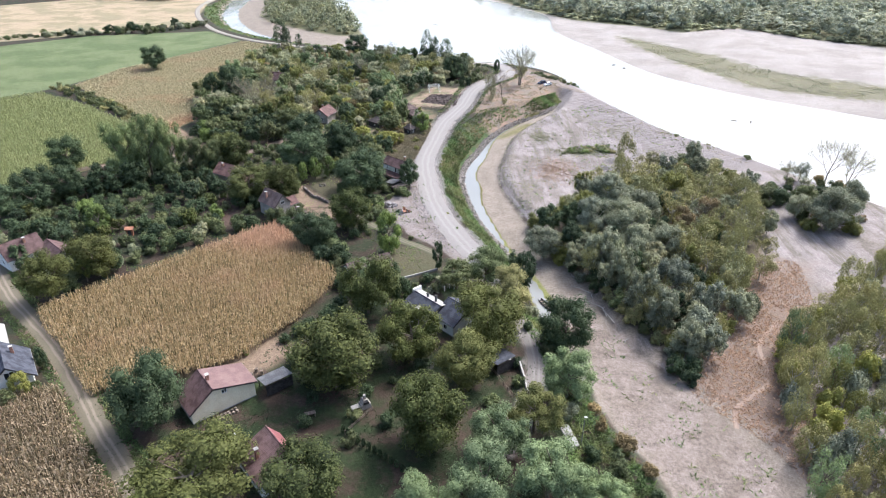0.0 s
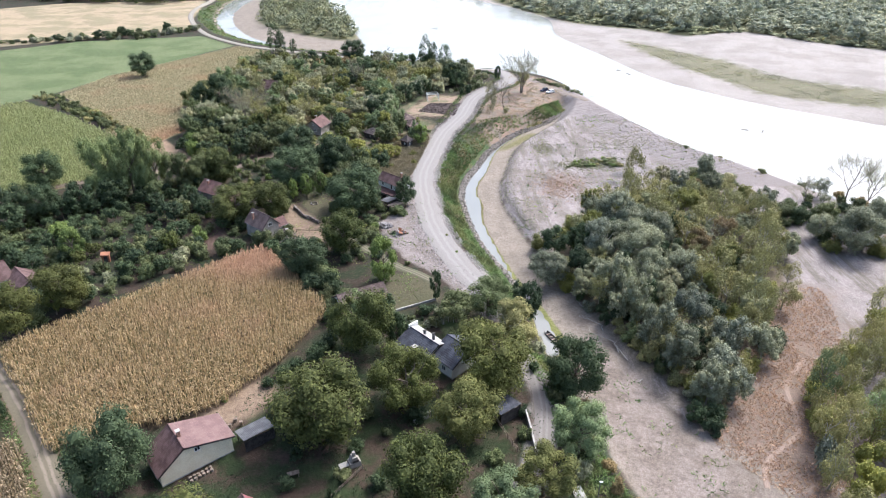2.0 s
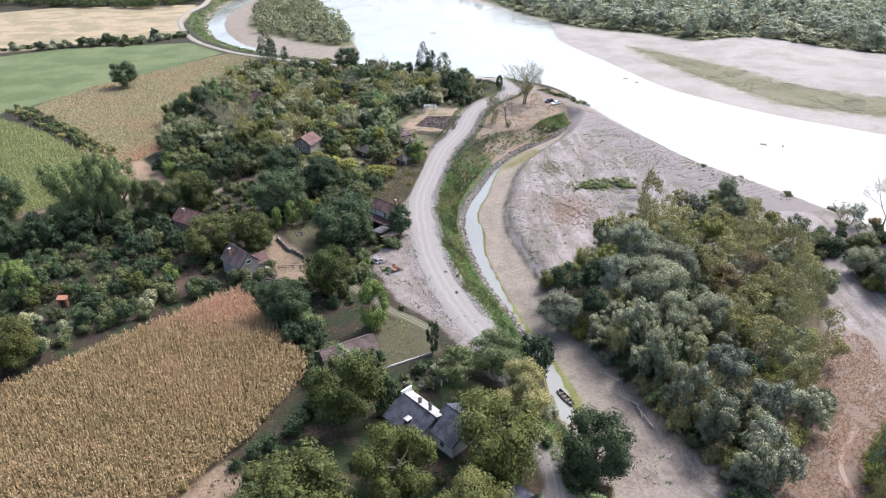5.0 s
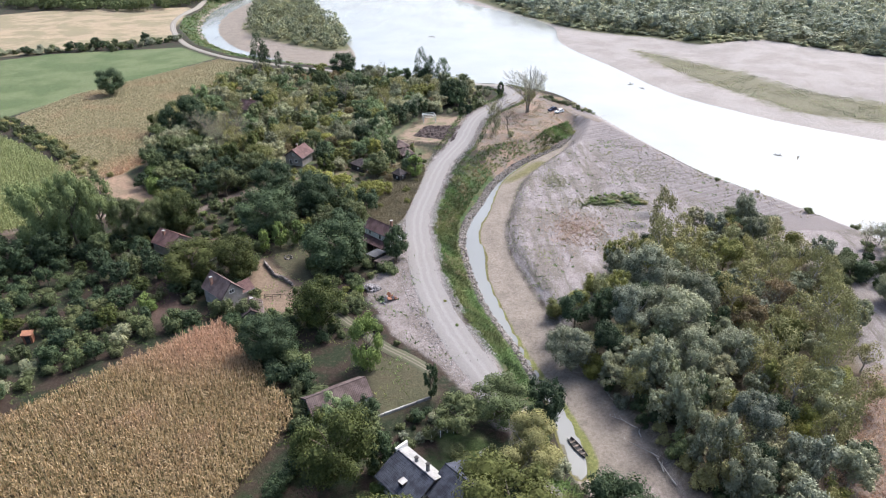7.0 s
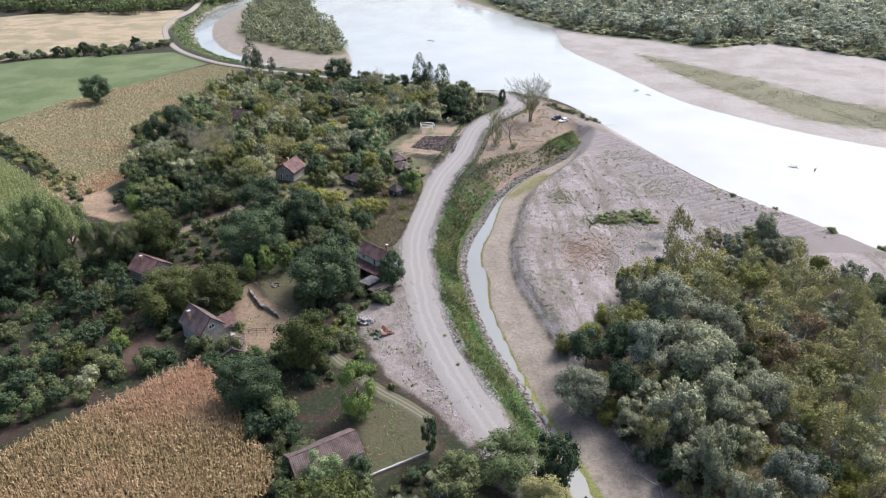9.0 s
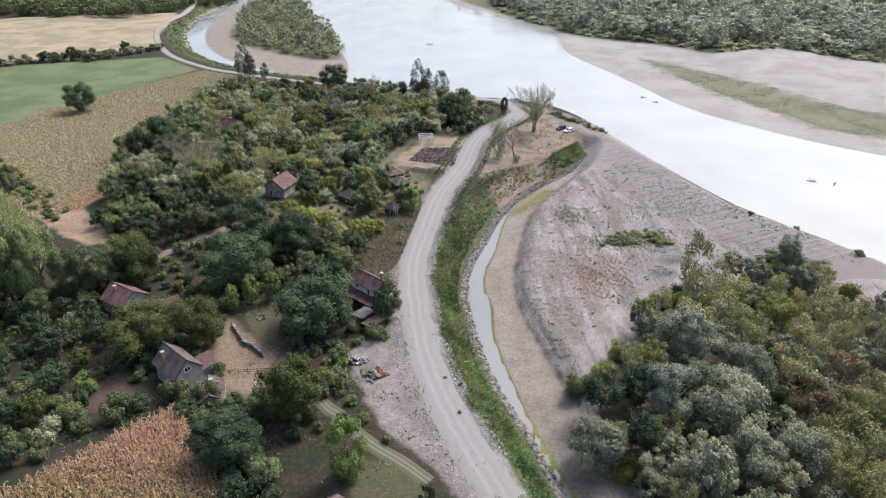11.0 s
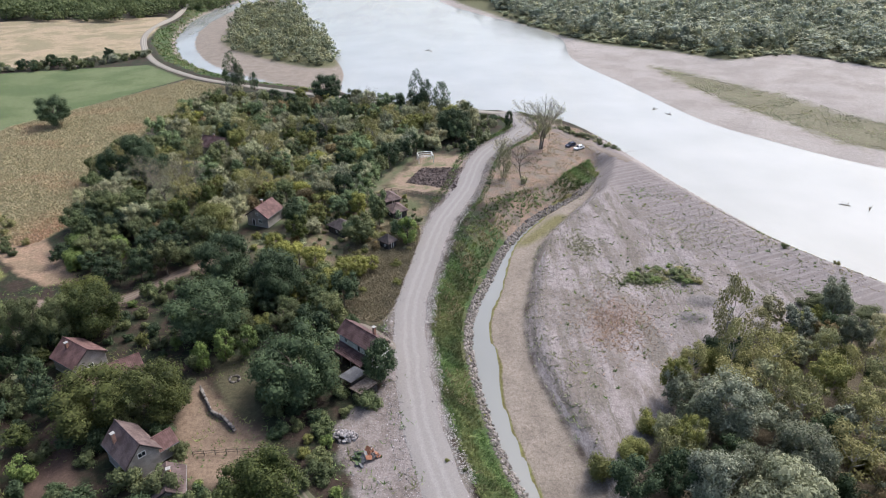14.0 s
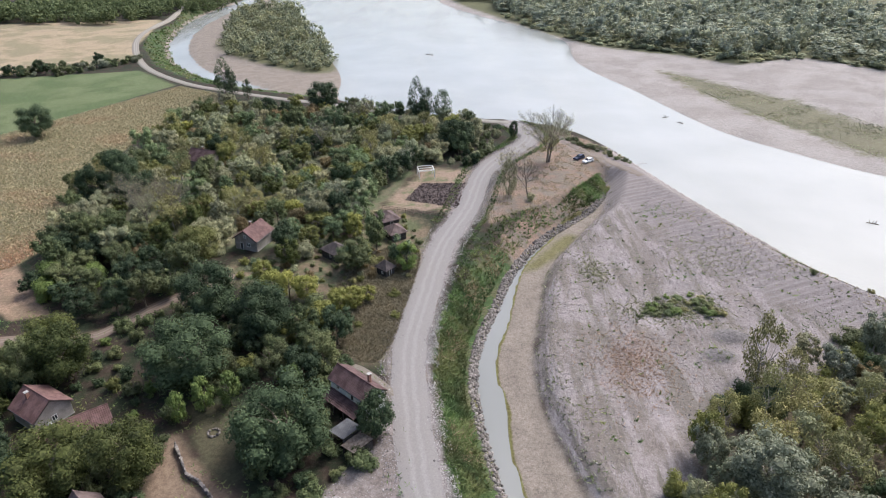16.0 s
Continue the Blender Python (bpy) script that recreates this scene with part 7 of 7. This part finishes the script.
for x, y, rx, high, kind, label in ((-73.4, 78, 1.3, 2.6, "gold", "broad yellow-green thuja beside the lane"), (-74.0, 85.4, 0.8, 2.4, "dark", "slim dark cypress beside the white house"), (-74.6, 75.4, 1.4, 1.7, "shrub", "rounded clipped thuja beside the lane"), (-72.2, 79.8, 0.8, 0.9, "shrub", "low clipped thuja beside the lane")):
    ob = thing("thuja", x, y, height(x, y) - 0.05, x * 40, label, "conifer")
    cr = part("crown", crown_for("tall", kind, "middle", 1), None, ob)
    cr.matrix_basis = Matrix.LocRotScale((0, 0, high), None, (rx * 1.5, rx * 1.5, high))

# boat on the creek
boat = thing("rowing_boat", 22.0, 117.2, WATER - 0.06, 27, "dark flat-bottomed wooden boat lying on the creek", "boat")
bm = bmesh.new()
sec = [(-2.3, 0.35, 0.5), (-1.6, 0.55, 0.42), (0, 0.7, 0.38), (1.6, 0.6, 0.42), (2.4, 0.4, 0.55)]
rings = []
for yy, hw, top in sec:
    rings.append([bm.verts.new(p) for p in ((-hw, yy, top), (-hw * 0.75, yy, 0.02), (hw * 0.75, yy, 0.02), (hw, yy, top), (hw - 0.07, yy, top), (hw * 0.75 - 0.06, yy, 0.1), (-hw * 0.75 + 0.06, yy, 0.1), (-hw + 0.07, yy, top))])
for r0, r1 in zip(rings[:-1], rings[1:]):
    for i in range(8):
        bm.faces.new((r0[i], r0[(i + 1) % 8], r1[(i + 1) % 8], r1[i]))
bm.faces.new(rings[0]), bm.faces.new(rings[-1][::-1])
bmesh.ops.recalc_face_normals(bm, faces=bm.faces)
part("hull", bm, M["timber_dark"], boat)
for yy in (-1.5, -0.6, 0.4, 1.4):
    part("thwart", box(-0.55, 0.55, yy - 0.14, yy + 0.14, 0.3, 0.35), M["timber"], boat)


def car(x, y, turn, paint, label):
    """A parked car: body, cabin, glass, wheels and lights; its nose points along local y."""
    ob = thing("car", x, y, height(x, y) + 0.02, turn, label, "car", "parked cars")
    body = slab([(-2.05, 0.3), (2.1, 0.3), (2.15, 0.6), (2.0, 0.82), (0.95, 0.95), (-1.95, 0.98), (-2.1, 0.7)], -0.82, 0.82)
    bmesh.ops.bevel(body, geom=list(body.edges), offset=0.06, segments=2, affect="EDGES")
    turned = pose(0, 0, 0, 0, 0, 90)
    b = part("body", body, M[paint], ob)
    b.matrix_basis = turned
    cab = slab([(-1.85, 0.95), (1.0, 0.93), (0.25, 1.45), (-1.5, 1.47)], -0.7, 0.7)
    bmesh.ops.bevel(cab, geom=list(cab.edges), offset=0.08, segments=2, affect="EDGES")
    c = part("cabin", cab, M[paint], ob)
    c.matrix_basis = turned
    for sx in (-1, 1):
        for y0, y1 in ((-1.35, -0.5), (-0.4, 0.35)):
            part("side_window", box(sx * 0.71 - 0.01, sx * 0.71 + 0.01, y0, y1, 1.02, 1.36), M["glass"], ob)
        for yy in (-1.3, 1.35):
            bm = bmesh.new()
            tube(bm, (sx * 0.66, yy, 0.31), (sx * 0.86, yy, 0.31), 0.32, 0.32, 14)
            wheel = part("wheel", bm, M["tyre"], ob)
            bm = bmesh.new()
            part("rim", tube(bm, (sx * 0.855, yy, 0.31), (sx * 0.875, yy, 0.31), 0.19, 0.19, 10), M["metal"], wheel)
        part("headlight", box(sx * 0.6 - 0.15, sx * 0.6 + 0.15, 2.04, 2.12, 0.62, 0.76), M["lens"], ob)
    bm = bmesh.new()
    q = [bm.verts.new(p) for p in ((-0.6, 0.98, 0.99), (0.6, 0.98, 0.99), (0.52, 0.33, 1.43), (-0.52, 0.33, 1.43))]
    q2 = [bm.verts.new(p) for p in ((-0.6, 1.01, 1.0), (0.6, 1.01, 1.0), (0.52, 0.36, 1.44), (-0.52, 0.36, 1.44))]
    for i in range(4):
        bm.faces.new((q[i], q[(i + 1) % 4], q2[(i + 1) % 4], q2[i]))
    bm.faces.new(q[::-1]), bm.faces.new(q2)
    part("windscreen", bm, M["glass"], ob)
    part("rear_window", box(-0.55, 0.55, -1.86, -1.78, 1.05, 1.36), M["glass"], ob)


car(42.2, 298.2, 128, "paint_blue", "dark blue car parked on the river spit")
car(44.6, 295.2, 128, "paint_white", "white car parked on the river spit")


def driftwood(x, y, turn, long, seed):
    r = random.Random(seed)
    ob = thing("driftwood", x, y, height(x, y) + 0.08, turn, "bleached driftwood branch on the creek bed", "driftwood")
    bm = bmesh.new()
    p = Vector((0, 0, 0.05))
    for k in range(5):
        q = p + Vector((long / 5, r.uniform(-0.3, 0.3), r.uniform(-0.02, 0.05)))
        tube(bm, p, q, 0.12 - 0.02 * k, 0.1 - 0.02 * k, 6)
        if k > 1:
            tube(bm, q, q + Vector((r.uniform(0.2, 0.8), r.choice((-1, 1)) * r.uniform(0.4, 0.9), 0.25)), 0.05, 0.015, 5)
        p = q
    part("branch", bm, M["bark_pale"], ob)


for x, y, q, k in ((91, 364, 20, 11), (121, 261, 150, 12), (126, 258, 60, 13), (-15, 493, 10, 14), (-12, 489, 80, 15), (96, 356, 130, 16)):
    snag = thing("river_snag", x, y, WATER + 0.05, q, "dark dead branch standing out of the river", "driftwood")
    bm, rs = bmesh.new(), random.Random(k)
    for j in range(4):
        tube(bm, (j * 0.5, 0, -0.4), (j * 0.5 + rs.uniform(-0.8, 0.8), rs.uniform(-0.6, 0.6), rs.uniform(0.5, 1.5)), 0.1, 0.03, 5)
    tube(bm, (-0.8, 0, 0), (2.4, 0.2, 0.1), 0.16, 0.07, 6)
    part("branch", bm, M["bark"], snag)
driftwood(64, 283, 150, 4.5, 17)
for x, y, q, s, k in ((31, 127, 120, 4, 1), (33, 119, 80, 5, 2), (34.5, 111, 100, 4, 3), (29, 134, 150, 4, 4), (63, 303, 20, 4, 5), (36, 101, 40, 3, 6), (34.5, 114, 140, 6, 7), (35.5, 108, 115, 6.5, 8), (33, 121, 150, 5, 9)):
    driftwood(x, y, q, s, k)


def fence(a, b, gap, high, label):
    """Rough posts with two rails."""
    ob = thing("fence", a[0], a[1], height(*a), math.degrees(math.atan2(b[1] - a[1], b[0] - a[0])), label, "fence")
    ln_f = math.hypot(b[0] - a[0], b[1] - a[1])
    k = int(ln_f / gap)
    for i in range(k + 1):
        t = i / k
        dz = height(a[0] + (b[0] - a[0]) * t, a[1] + (b[1] - a[1]) * t) - height(*a)
        part("post", box(ln_f * t - 0.06, ln_f * t + 0.06, -0.06, 0.06, dz - 0.2, dz + high), M["timber"], ob)
    for z in (0.45, 0.85):
        part("rail", box(0, ln_f, -0.02, 0.02, high * z - 0.05, high * z + 0.05), M["timber"], ob)


fence((-40, 154), (-30, 155), 1.6, 1.1, "rough wooden fence overgrown with shrubs")
fence((-20, 258), (-2, 252), 2.2, 1.2, "wooden post fence beside the dug plot")
fence((6.5, 90), (11, 80), 1.5, 1.2, "dark wooden garden fence beside the path")
fence((-16.6, 70.6), (-12.8, 76.2), 1.6, 0.9, "low pale garden fence beside the oven")

# the riprap stones along the nearest stretch of the bank, one by one
rip = thing("riprap", 5, 177, height(5, 177), 0, "grey riprap boulders lining the creek bank", "riprap")
rip_mesh = [mesh_from("stone", v * 0.42, ICO_F, M["stone"]) for v in STONES]
rr = random.Random(5)
for x, y in near_rip.tolist():
    st = part("stone", rip_mesh[rr.randrange(6)], None, rip)
    q = rr.uniform(0.5, 1.35)
    st.matrix_basis = pose(x - 5, y - 177, height(x, y) - height(5, 177) + 0.05, 0, 0, rr.uniform(0, 360)) @ Matrix.Diagonal((q, q, q * 0.8, 1))
